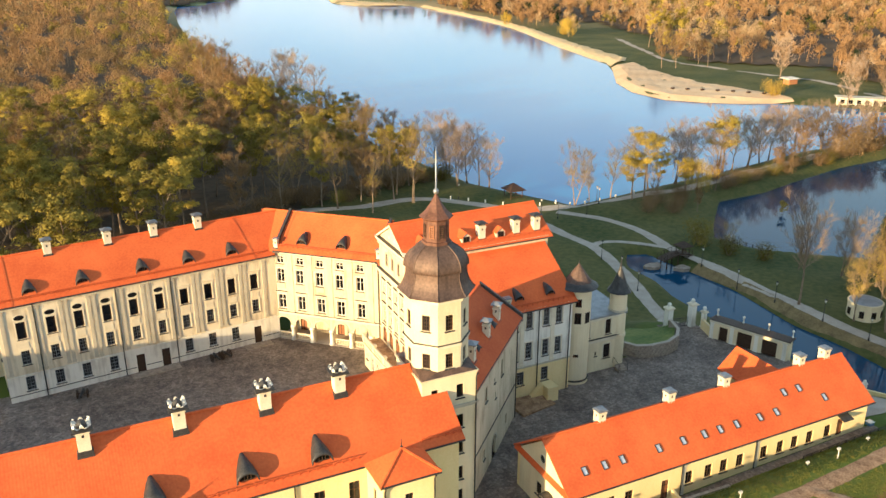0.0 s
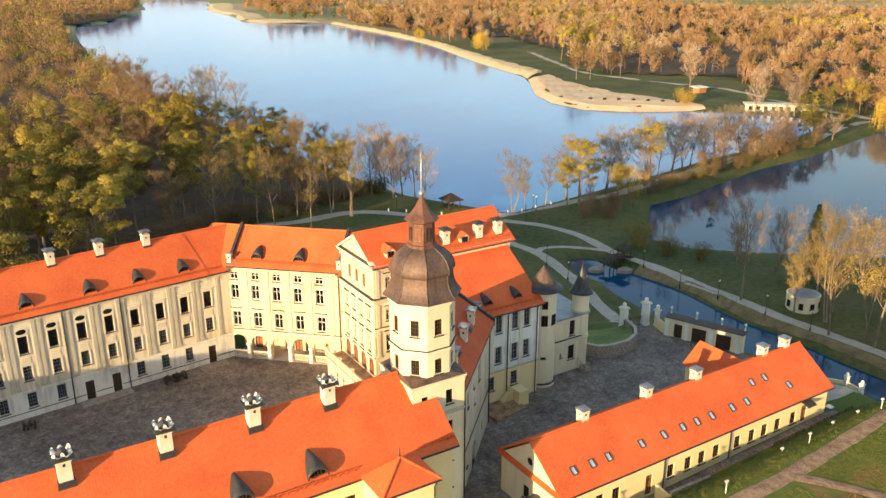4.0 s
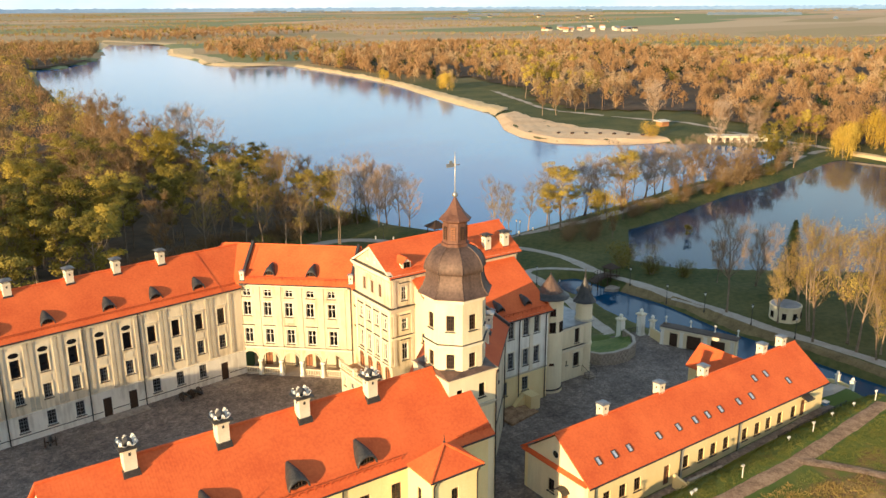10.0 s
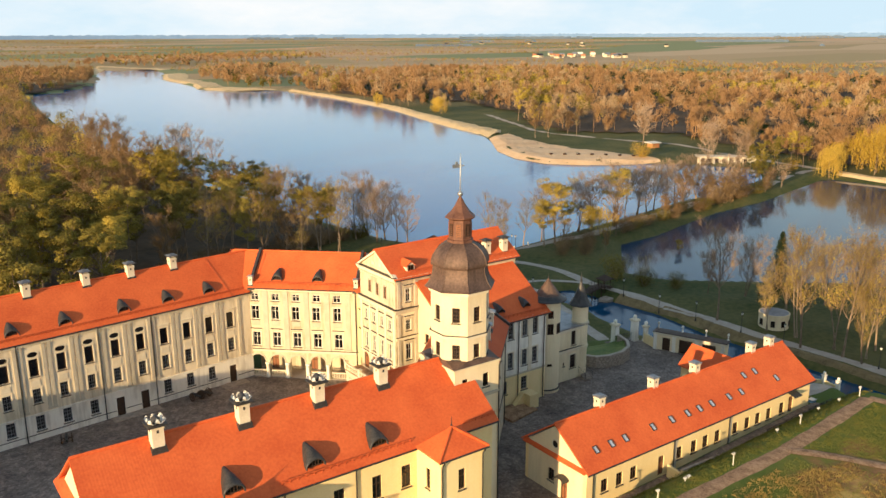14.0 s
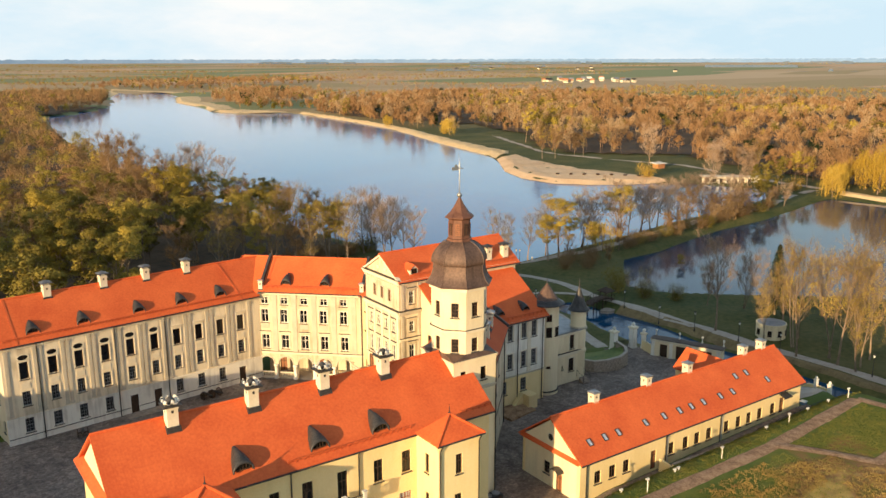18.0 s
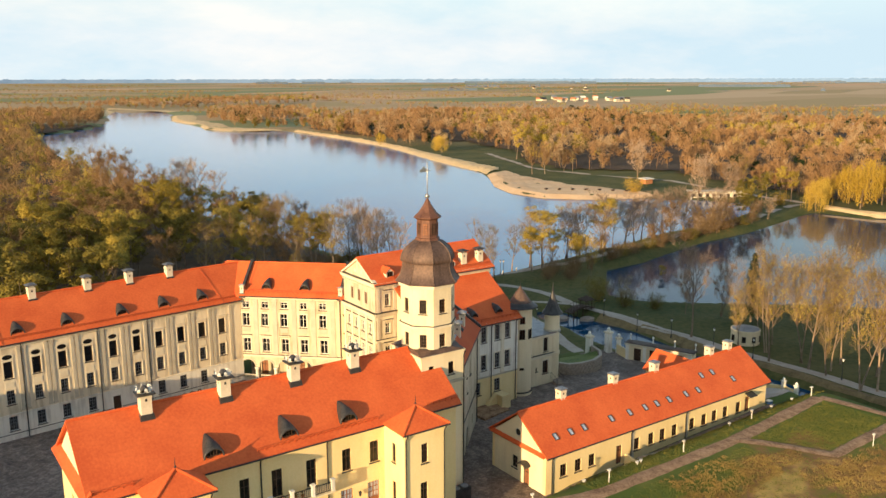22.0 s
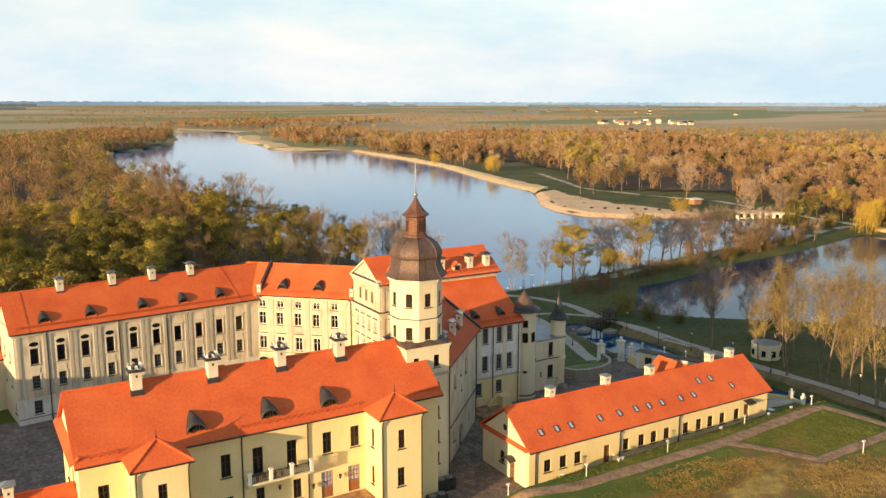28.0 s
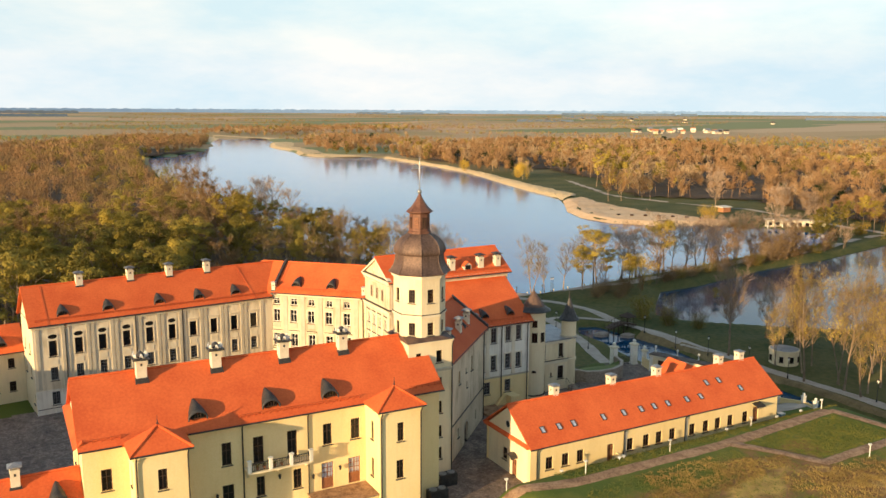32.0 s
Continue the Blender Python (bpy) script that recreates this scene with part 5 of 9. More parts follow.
pdoor = [(s, 2.6, 1.3, 2.5) for s in (1.25, 3.45, 5.7, 7.95)]
wall("wall", P_S, -1.5, 17.5, pst + pmid + pdoor, IVORY, palace)
for h in pst:
    window(palace, P_S, *h, "door")
for h in pmid:
    window(palace, P_S, *h, "crosswhite")
    surround(palace, P_S, *h, PALE, True)
for h in pdoor:
    window(palace, P_S, *h, "door", name="door")
    arch_head(palace, P_S, h[0], 4.45, 0.65, IVORY, PALE)
for h in pst:
    surround(palace, P_S, *h, GREYTRIM)
for h in pmid:
    hood_flashing(palace, P_S, h[0], h[1] + h[3] + 0.5, h[2] + 0.6)
    bm = bmesh.new()
    m = P_S.spot(h[0], h[1] - 0.72, 0.002)
    box(bm, -0.5, -0.05, 0, 0.5, 0, 0.5, m)
    part("apron", bm, GREYTRIM, palace, "raised plaster panel under the window")
for i in range(16):
    bm = bmesh.new()
    m = P_S.spot(0.3 + i * (PL_ - 0.6) / 15, 16.88, 0.002)
    box(bm, -0.12, -0.3, 0, 0.12, 0, 0.3, m)
    part("bracket", bm, PALE, palace)
moulding("cornice", P_S, -0.3, PL_ + 0.3, 17.2, 17.75, 0.5, PALE, palace)
moulding("cornice", P_S, -0.15, PL_ + 0.15, 12.75, 13.3, 0.4, PALE, palace)
moulding("lead_flashing", P_S, -0.2, PL_ + 0.2, 13.31, 13.45, 0.48, LEAD, palace)
moulding("frieze", P_S, 0.0, PL_, 12.3, 12.72, 0.1, GREYTRIM, palace)
moulding("lead_flashing", P_S, 0.0, PL_, 5.31, 5.4, 0.2, LEAD, palace)
moulding("lead_flashing", P_S, -0.35, PL_ + 0.35, 17.76, 17.88, 0.55, LEAD, palace)
moulding("string_course", P_S, 0, PL_, 5.05, 5.3, 0.15, PALE, palace)
for s in (0.35, 2.55, 4.6, 6.65, 8.8):
    pilaster(P_S, s, 5.4, 12.7, 0.42, PALE, palace)
gable("pediment", P_S, 17.75, 4.6, 20.35, IVORY, palace, s0=0.1, s1=PL_ - 0.1)
bm = bmesh.new()
for a, b in (((-0.35, 17.78), (4.6, 20.62)), ((PL_ + 0.35, 17.78), (4.6, 20.62))):
    q = [P_S.at(a[0], 0.4, a[1]), P_S.at(b[0], 0.4, b[1]), P_S.at(b[0], -0.2, b[1]), P_S.at(a[0], -0.2, a[1])]
    prism(bm, q if a[0] < 4 else q[::-1], 0.28)
part("raking_cornice", bm, PALE, palace)
bm = bmesh.new()
m = P_S.spot(4.6, 18.7, 0.0)
lathe(bm, [(0.05, 0.0), (0.5, -0.05), (0.42, -0.16), (0.1, -0.2)], 12)
bm.transform(m @ pose(0, 0, 0, 90, 0, 0))
box(bm, -1.3, -0.08, -0.25, -0.6, 0, 0.2, m)
box(bm, 0.6, -0.08, -0.25, 1.3, 0, 0.2, m)
part("relief", bm, PALE, palace, "small plaster relief in the pediment")
p_f = Side((6.7, 23.35), (27.2, 23.35))
wall("wall", p_f, -1.5, 17.5, [(2.0, 14.2, 0.8, 1.8), (2.0, 10.2, 0.8, 1.5), (2.0, 6.0, 0.9, 2.3)], IVORY, palace, s0=0.5)
for h in ((2.0, 14.2, 0.8, 1.8), (2.0, 10.2, 0.8, 1.5), (2.0, 6.0, 0.9, 2.3)):
    window(palace, p_f, *h, "crosswhite")
    surround(palace, p_f, *h, GREYTRIM, True, 0.2)
    hood_flashing(palace, p_f, h[0], h[1] + h[3] + 0.54, h[2] + 0.7)
moulding("cornice", p_f, -0.3, p_f.length, 17.2, 17.75, 0.4, PALE, palace)
moulding("cornice", p_f, -0.15, 3.4, 12.75, 13.3, 0.4, GREYTRIM, palace)
moulding("lead_flashing", p_f, -0.2, 3.5, 13.31, 13.45, 0.46, LEAD, palace)
moulding("string_course", p_f, 0, 3.4, 9.0, 9.35, 0.2, PALE, palace)
moulding("lead_flashing", p_f, 0, 3.45, 9.36, 9.46, 0.24, LEAD, palace)
moulding("frieze", p_f, 0, 3.4, 12.3, 12.72, 0.1, PALE, palace)
for s in (0.5, 3.2):
    pilaster(p_f, s, 5.4, 12.7, 0.42, GREYTRIM, palace)
    pilaster(p_f, s, 13.4, 17.1, 0.42, GREYTRIM, palace)
p_e = Side((27.2, 23.35), (27.2, 32.5))
wall("wall", p_e, -1.5, 17.5, [], IVORY, palace, s0=0.5)
gable("gable", p_e, 17.5, 4.55, 20.7, IVORY, palace, s0=0.2, s1=PL_ - 0.2)
wall("wall", Side((27.2, 32.5), (6.7, 32.5)), -1.5, 17.5, [], IVORY, palace, s0=0.5, s1=20.0)
bm = bmesh.new()
prism(bm, [(6.35, 22.75, 17.6), (27.65, 22.75, 17.6), (27.65, 27.9, 21.0), (6.35, 27.9, 20.75)], 0.2)
prism(bm, [(27.65, 33.0, 17.6), (6.35, 33.0, 17.6), (6.35, 27.905, 20.75), (27.65, 27.905, 21.0)], 0.2)
part("roof", bm, TILE, palace, "orange clay tile roof")
ridge_cap((6.3, 27.9, 20.75), (27.6, 27.9, 21.0), TILE, palace)
snow_guard((9, 23.3, 18.1), (27.3, 23.3, 18.1), palace)
gutter((6.4, 22.7, 17.5), (27.6, 22.7, 17.5), palace)
for x in (17.6, 22.7, 25.8):
    chimney(palace, x, 24.4, 18.5, 0, "lantern", 0.95, 1.6, LEAD)
for x in (9.4, 15.2, 20.2):
    gable_dormer(palace, pose(x, 23.75, 18.3), TILE)

# terrace porch before the palace
porch = thing("porch", (5.6, 28, -1.2), "low cream arcaded porch with balustraded roof terrace", "porch")
po = Side((4.3, 33.0), (4.3, 21.8))
ph = [(s, -1.2, 1.0, 2.4) for s in (3.0, 4.8, 6.6, 8.4, 10.0)] + [(1.1, 0.2, 0.6, 1.3)]
wall("wall", po, -1.4, 2.3, ph, IVORY, porch, thick=0.4)
for h in ph[:5]:
    window(porch, po, *h, "crosswhite")
window(porch, po, *ph[5], "crosswhite")
wall("wall", Side((6.7, 33.0), (4.3, 33.0)), -1.4, 2.3, [(1.2, -0.4, 0.8, 1.6)], IVORY, porch, thick=0.4, s1=2.0)
wall("wall", Side((4.3, 21.8), (6.7, 21.8)), -1.4, 2.3, [], IVORY, porch, thick=0.4, s0=0.4)
bm = bmesh.new()
box(bm, 4.25, 21.75, 2.3, 6.65, 33.05, 2.5)
part("terrace_floor", bm, BRICKPATH, porch, "brownish terrace paving")
moulding("cornice", po, -0.1, po.length + 0.1, 2.0, 2.3, 0.2, PALE, porch)
bm = bmesh.new()
box(bm, 4.22, 21.7, 2.5, 4.42, 33.1, 2.62)
box(bm, 4.2, 21.7, 3.2, 4.46, 33.1, 3.34)
for i in range(26):
    lathe(bm, [(0.06, 2.62), (0.1, 2.8), (0.05, 3.0), (0.08, 3.2)], 6, 4.33, 22.0 + i * 0.42)
part("balustrade", bm, PALE, porch, "pale stone balustrade")
for y in (21.8, 25.5, 29.2, 33.0):
    bm = bmesh.new()
    box(bm, 4.12, y - 0.24, 2.504, 4.56, y + 0.24, 3.5)
    box(bm, 4.06, y - 0.3, 3.5, 4.62, y + 0.3, 3.62)
    part("pier", bm, PALE, porch)

# middle range with arcade
mid = thing("arcade_range", (2, 42, -1.2), "cream castle range with arched ground-floor loggia and orange roof", "building")
m_s = Side((-4.0, 46.6), (7.9, 35.7))
mw = [(s, 10.75, 1.15, 1.1) for s in (0.75, 3.85, 6.95, 10.05, 13.1)] + [(s, 7.85, 1.15, 2.1) for s in (0.75, 3.75, 6.85, 9.95, 13.1)] + [(s, 3.7, 1.2, 2.2) for s in (0.75, 3.85, 6.95, 10.05, 13.2)]
ARCH_S = (0.75, 3.75, 6.85, 9.95, 13.05)
arches = [(s, -1.2, 2.3, 3.5) for s in ARCH_S]
wall("wall", m_s, -1.4, 12.9, mw + arches, IVORY, mid)
for h in mw:
    window(mid, m_s, *h, "crosswhite")
for h in mw[10:]:
    surround(mid, m_s, *h, PALE, True)
for h in mw[5:10]:
    surround(mid, m_s, *h, PALE)
for s in ARCH_S:
    arch_head(mid, m_s, s, 1.15, 1.15, IVORY, GREYTRIM)
    bm = bmesh.new()
    mm = m_s.spot(s, -1.2, -0.2)
    box(bm, -1.14, -0.1, 0.85, 1.14, 0.1, 1.0, mm)
    box(bm, -1.14, -0.1, 0, 1.14, 0.1, 0.12, mm)
    for i in range(9):
        x = -1.0 + i * 0.25
        box(bm, x - 0.05, -0.05, 0.12, x + 0.05, 0.05, 0.85, mm)
    if s != ARCH_S[2]:
        part("balustrade", bm, PALE, mid, "pale baluster rail in the arch")
    else:
        bm.free()
for s in (2.25, 5.3, 8.4, 11.5, 14.6):
    bm = bmesh.new()
    p = m_s.at(s, 0.12)
    lathe(bm, [(0.4, -1.2), (0.4, -0.95), (0.3, -0.9), (0.26, 0.7), (0.34, 0.8), (0.4, 0.9), (0.4, 1.1)], 14, p.x, p.y)
    part("column", bm, WHITE, mid, "white stone column", True)
inner = Side(tuple(m_s.at(0, -3.2).xy), tuple(m_s.at(m_s.length, -3.2).xy))
wall("wall", inner, -1.2, 2.9, [(2.3, -1.2, 1.1, 2.3), (8.4, -1.2, 1.1, 2.3)], IVORY, mid, thick=0.3)
for s in (2.3, 8.4):
    window(mid, inner, s, -1.2, 1.1, 2.3, "door", name="door")
bm = bmesh.new()
prism(bm, [m_s.at(0.2, -0.5, 2.95), m_s.at(m_s.length, -0.5, 2.95), m_s.at(m_s.length, -3.5, 2.95), m_s.at(0.2, -3.5, 2.95)], 0.15)
part("loggia_ceiling", bm, IVORY, mid)
bm = bmesh.new()
prism(bm, [m_s.at(0.1, 0.3, -1.12), m_s.at(m_s.length, 0.3, -1.12), m_s.at(m_s.length, -3.2, -1.12), m_s.at(0.1, -3.2, -1.12)], 0.3)
part("loggia_floor", bm, PATHMAT, mid, "pale stone floor of the loggia")
moulding("string_course", m_s, 0, m_s.length, 2.85, 3.15, 0.16, PALE, mid)
moulding("lead_flashing", m_s, 0, m_s.length, 3.16, 3.25, 0.2, LEAD, mid)
for h in mw[5:10]:
    bm = bmesh.new()
    m = m_s.spot(h[0], h[1] - 0.95, 0.002)
    box(bm, -0.62, -0.05, 0, 0.62, 0, 0.7, m)
    part("apron", bm, GREYTRIM, mid, "raised plaster panel under the window")
for h in mw[10:]:
    hood_flashing(mid, m_s, h[0], h[1] + h[3] + 0.5, h[2] + 0.55)
moulding("cornice", m_s, 0, m_s.length, 12.35, 12.85, 0.35, PALE, mid)
for s in (2.3, 5.4, 8.5, 11.6, 14.7):
    pilaster(m_s, s, 3.2, 12.3, 0.75, GREYTRIM, mid, 0.08)
for h in mw[:5]:
    moulding("lintel_ledge", m_s, h[0] - 0.75, h[0] + 0.75, 12.1, 12.2, 0.14, GREYTRIM, mid)
MD = m_s.length
m_back = Side(tuple(m_s.at(MD, -10.2).xy), tuple(m_s.at(0, -10.2).xy))
wall("wall", m_back, -1.4, 12.9, [], IVORY, mid)
m_end = Side(tuple(m_s.at(MD, 0).xy), tuple(m_s.at(MD, -10.2).xy))
wall("wall", m_end, -1.4, 12.9, [], IVORY, mid, s0=0.52, s1=9.68)
gable("gable", m_end, 12.9, 5.1, 16.7, IVORY, mid, s0=0.3, s1=9.9)
bm = bmesh.new()
prism(bm, [m_s.at(-0.5, 0.55, 12.85), m_s.at(MD + 0.3, 0.55, 12.85), m_s.at(MD + 0.3, -5.1, 17.0), m_s.at(-4.5, -5.1, 17.0)], 0.22)
prism(bm, [m_s.at(MD + 0.3, -10.7, 12.85), m_s.at(-8.5, -10.7, 12.85), m_s.at(-4.5, -5.105, 17.0), m_s.at(MD + 0.3, -5.105, 17.0)], 0.22)
part("roof", bm, TILE_MW, mid, "orange clay tile roof")
ridge_cap(m_s.at(-4.0, -5.1, 17.0), m_s.at(MD + 0.3, -5.1, 17.0), TILE_MW, mid)
snow_guard(m_s.at(0.6, 0.05, 13.35), m_s.at(MD, 0.05, 13.35), mid)
gutter(m_s.at(0, 0.6, 12.75), m_s.at(MD + 0.2, 0.6, 12.75), mid)
downspout(m_s, MD - 0.25, -1.2, 12.7, mid)
for s in (4.1, 10.2):
    hood_dormer(mid, m_s.spot(s, 13.75, -0.75), 1.15, 1.1, 1.7)
for s in (0.3, MD - 0.1):
    bm = bmesh.new()
    prism(bm, [m_s.at(s - 0.2, 0.1, 13.75), m_s.at(s + 0.2, 0.1, 13.75), m_s.at(s + 0.2, -5.1, 17.5), m_s.at(s - 0.2, -5.1, 17.5)], 0.9)
    part("fire_wall", bm, LEAD, mid, "dark metal-capped fire wall")
    p = m_s.at(s, -0.1, 13.3)
    chimney(mid, p.x, p.y, p.z, -42.5, "plain", 0.6, 1.1)
bm = bmesh.new()
prism(bm, [m_s.at(0.9, 0.56, 12.875), m_s.at(1.15, 0.56, 12.875), m_s.at(1.3, -5.0, 16.97), m_s.at(1.05, -5.0, 16.97)], 0.03)
part("valley_strip", bm, TILE_TW, mid, "dark valley strip in the tiles")

# narrow link between middle range and palace block
link = thing("link_range", (9, 34, -1.2), "narrow yellow stucco link between two castle ranges", "building")
lk = Side((7.9, 35.7), (6.9, 32.5))
lw_ = [(1.7, 10.6, 0.7, 1.2), (1.7, 7.7, 0.7, 1.7)]
wall("wall", lk, -1.4, 13.0, lw_, YELLOW, link)
for h in lw_:
    window(link, lk, *h, "crosswhite")
bm = bmesh.new()
prism(bm, [(7.6, 35.9, 13.0), (6.6, 32.3, 13.0), (14, 33, 16.0), (13, 39, 16.0)], 0.2)
part("roof", bm, TILE_MW, link, "orange tiled roof")

# left wing with pilasters and tall windows
left = thing("left_wing", (-22, 46, -1.2), "long beige castle wing with tall windows and orange tiled roof", "building")
l_s = Side((-40.1, 42.6), (-4.0, 46.7))
LL = l_s.length
BAYS = [2.6, 6.1, 9.4, 12.85, 16.25, 19.65, 22.95, 26.3, 29.65, 32.95]
top, first, ground_w, gdoors = [], [], [], []
for i, s in enumerate(BAYS):
    top.append((s, 7.35, 1.1, 2.3))
    first.append((s, 3.75, 1.05, 1.95))
    (gdoors if i in (4, 5, 9) else ground_w).append((s, -1.2, 1.1, 2.6) if i in (4, 5, 9) else (s, 0.1, 1.1, 1.95))
wall("wall", l_s, 2.35, 12.15, top + first, BEIGE, left)
wall("plinth", l_s, -1.4, 2.35, ground_w + gdoors, WHITE, left, label="white limewashed lower wall")
for h in top:
    window(left, l_s, *h, "plain")
    surround(left, l_s, *h, PALE, h[0] > 21)
for h in first:
    window(left, l_s, *h, "gridgrey")
    surround(left, l_s, *h, PALE)
for h in ground_w:
    window(left, l_s, *h, "gridgrey")
for h in gdoors:
    window(left, l_s, *h, "shut", name="door")
for s in BAYS[:6]:
    disc_window(l_s, s, 10.25, 0.62, 0.34, left, "dark oval window above the tall window")
for a, b in zip([0.3] + BAYS, BAYS + [LL - 0.4]):
    s = (a + b) / 2 if a > 0.3 else 0.6
    for o in ((-0.32, 0.32) if 0.6 < s < 34 else (0,)):
        pilaster(l_s, s + o, 2.6, 11.5, 0.42, GREYTRIM, left, 0.1)
for s in BAYS:
    bm = bmesh.new()
    m = l_s.spot(s, 6.05, 0.002)
    box(bm, -0.55, -0.05, 0, 0.55, 0, 0.75, m)
    part("panel", bm, PALE, left, "pale plaster panel under the window")
moulding("string_course", l_s, 0, LL, 2.2, 2.4, 0.14, WHITE, left)
for a, b in ((0.0, 15.6), (16.9, 19.0), (20.3, 32.3), (33.6, LL)):
    moulding("plinth_line", l_s, a, b, -0.42, -0.33, 0.07, LEAD, left, "thin dark line along the wall foot")
moulding("cornice", l_s, -0.2, LL, 11.55, 12.1, 0.45, PALE, left)
for s in (4.3, 14.2, 21.3):
    downspout(l_s, s, -1.2, 12.0, left)
LDEP = 9.6
l_e = Side(tuple(l_s.at(0, -LDEP).xy), tuple(l_s.at(0, 0).xy))
lew = [(2.6, 7.4, 0.8, 1.6), (6.6, 7.4, 0.8, 1.6), (2.6, 3.8, 0.8, 1.6), (6.6, 3.8, 0.8, 1.6), (8.0, 0.2, 0.9, 1.6)]
wall("wall", l_e, -1.4, 12.15, lew, CREAM, left, s1=LDEP - 0.5)
for h in lew:
    window(left, l_e, *h, "grid")
gable("gable", l_e, 12.4, LDEP / 2, 16.6, CREAM, left, s0=0.4, s1=LDEP - 0.4)
wall("wall", Side(tuple(l_s.at(LL, -LDEP).xy), tuple(l_s.at(0, -LDEP).xy)), -1.4, 12.15, [], BEIGE, left, s1=LL - 0.5)
bm = bmesh.new()
prism(bm, [l_s.at(-0.5, 0.6, 12.15), l_s.at(LL - 0.2, 0.6, 12.15), l_s.at(LL + 2.6, -4.8, 16.95), l_s.at(-0.5, -4.8, 16.95)], 0.22)
prism(bm, [l_s.at(LL + 5, -LDEP - 0.6, 12.15), l_s.at(-0.5, -LDEP - 0.6, 12.15), l_s.at(-0.5, -4.805, 16.95), l_s.at(LL + 2.6, -4.805, 16.95)], 0.22)
part("roof", bm, TILE_LW, left, "orange clay tile roof")
ridge_cap(l_s.at(-0.5, -4.8, 16.95), l_s.at(LL + 2.6, -4.8, 16.95), TILE_LW, left)
snow_guard(l_s.at(0.5, 0.1, 12.6), l_s.at(LL - 1, 0.1, 12.6), left)
gutter(l_s.at(-0.4, 0.65, 12.05), l_s.at(LL - 0.3, 0.65, 12.05), left)
for s, w in ((2.0, 0.25), (33.2, 0.3)):
    bm = bmesh.new()
    prism(bm, [l_s.at(s, 0.61, 12.2), l_s.at(s + w, 0.61, 12.2), l_s.at(s + w - (1.2 if s > 9 else 0), -4.7, 16.93), l_s.at(s - (1.2 if s > 9 else 0), -4.7, 16.93)], 0.04)
    part("seam_strip", bm, TILE_TW, left, "dark raised seam across the tiles")
for s in (4.3, 10.6, 18.1, 24.25, 30.3):
    hood_dormer(left, l_s.spot(s, 12.95, -0.7), 1.3, 1.15, 2.1)
for s in (7.5, 14.9, 20.9, 27.0):
    p = l_s.at(s, -4.6, 16.6)
    chimney(left, p.x, p.y, p.z, 7, "lantern", 0.95, 1.45, DARKZINC)

# annex beyond the left wing
annex = thing("annex", (-50, 53, -1.2), "lower cream castle annex with orange tiled roof", "building")
a_s = Side((-75, 47.3), (-41.0, 51.6))
aw = [(s, z, 0.9, 1.5) for s in (24, 27, 30, 32.3) for z in (0.4, 4.0)]
wall("wall", a_s, -1.4, 6.6, aw, CREAM, annex)
for h in aw:
    window(annex, a_s, *h, "grid")
wall("wall", Side(tuple(a_s.at(a_s.length, 0).xy), tuple(a_s.at(a_s.length, -8).xy)), -1.4, 6.6, [], CREAM, annex, s0=0.5)
bm = bmesh.new()
prism(bm, [a_s.at(0, 0.5, 6.5), a_s.at(a_s.length + 0.1, 0.5, 6.5), a_s.at(a_s.length + 0.1, -4, 9.9), a_s.at(0, -4, 9.9)], 0.2)
prism(bm, [a_s.at(a_s.length + 0.1, -8.5, 6.5), a_s.at(0, -8.5, 6.5), a_s.at(0, -4.005, 9.9), a_s.at(a_s.length + 0.1, -4.005, 9.9)], 0.2)
part("roof", bm, TILE_LW, annex, "orange clay tile roof")
hood_dormer(annex, a_s.spot(31.3, 7.3, -0.6), 1.0, 1.0, 1.9)
gutter(a_s.at(0, 0.55, 6.4), a_s.at(a_s.length, 0.55, 6.4), annex)

# low range beside the front wing's outer end
outer = thing("outer_range", (-46, -3, -1.2), "low castle range with orange tiled roof and lantern chimney", "building")
o_f = Side((-62, -8.0), (-38.05, -8.0))
wall("wall", o_f, -1.4, 5.6, [], YELLOW, outer)
wall("wall", Side((-38.05, 1.4), (-62, 1.4)), -1.4, 5.6, [], YELLOW, outer)
bm = bmesh.new()
prism(bm, [(-62, -8.5, 5.5), (-38.06, -8.5, 5.5), (-38.06, -3.3, 8.95), (-62, -3.3, 8.75)], 0.2)
prism(bm, [(-38.06, 1.9, 5.5), (-62, 1.9, 5.5), (-62, -3.295, 8.75), (-38.06, -3.295, 8.95)], 0.2)
part("roof", bm, TILE, outer, "orange clay tile roof")
ridge_cap((-61, -3.3, 8.78), (-38.1, -3.3, 8.95), TILE, outer)
chimney(outer, -43.5, -3.9, 8.55, 0, "lantern", 0.8, 1.5)
hood_dormer(outer, pose(-40.2, -6.3, 6.95), 1.3, 1.1, 2.0)

# round turrets and the small block between them
turA = thing("round_turret", (28.3, 17.4, -1.2), "round yellow stair turret with brown conical roof", "turret")
bm = bmesh.new()
lathe(bm, [(2.0, -1.6), (2.0, -0.75), (1.86, -0.68), (1.84, 12.2), (2.05, 12.4), (2.05, 12.6)], 28, 28.3, 17.4)
part("wall", bm, CREAM, turA, smooth=False)
bm = bmesh.new()
lathe(bm, [(2.02, -0.8), (2.03, -0.66), (1.88, -0.62), (1.86, -0.8)], 28, 28.3, 17.4)
part("plinth_band", bm, LEAD, turA, "dark band at the foot")
bm = bmesh.new()
lathe(bm, [(1.75, 13.12), (1.42, 13.55), (0.95, 14.2), (0.42, 14.95), (0.06, 15.45)], 12, 28.3, 17.4, 0.3)
tr = part("roof", bm, COPPER, turA, "brown copper cone roof")
bm = bmesh.new()
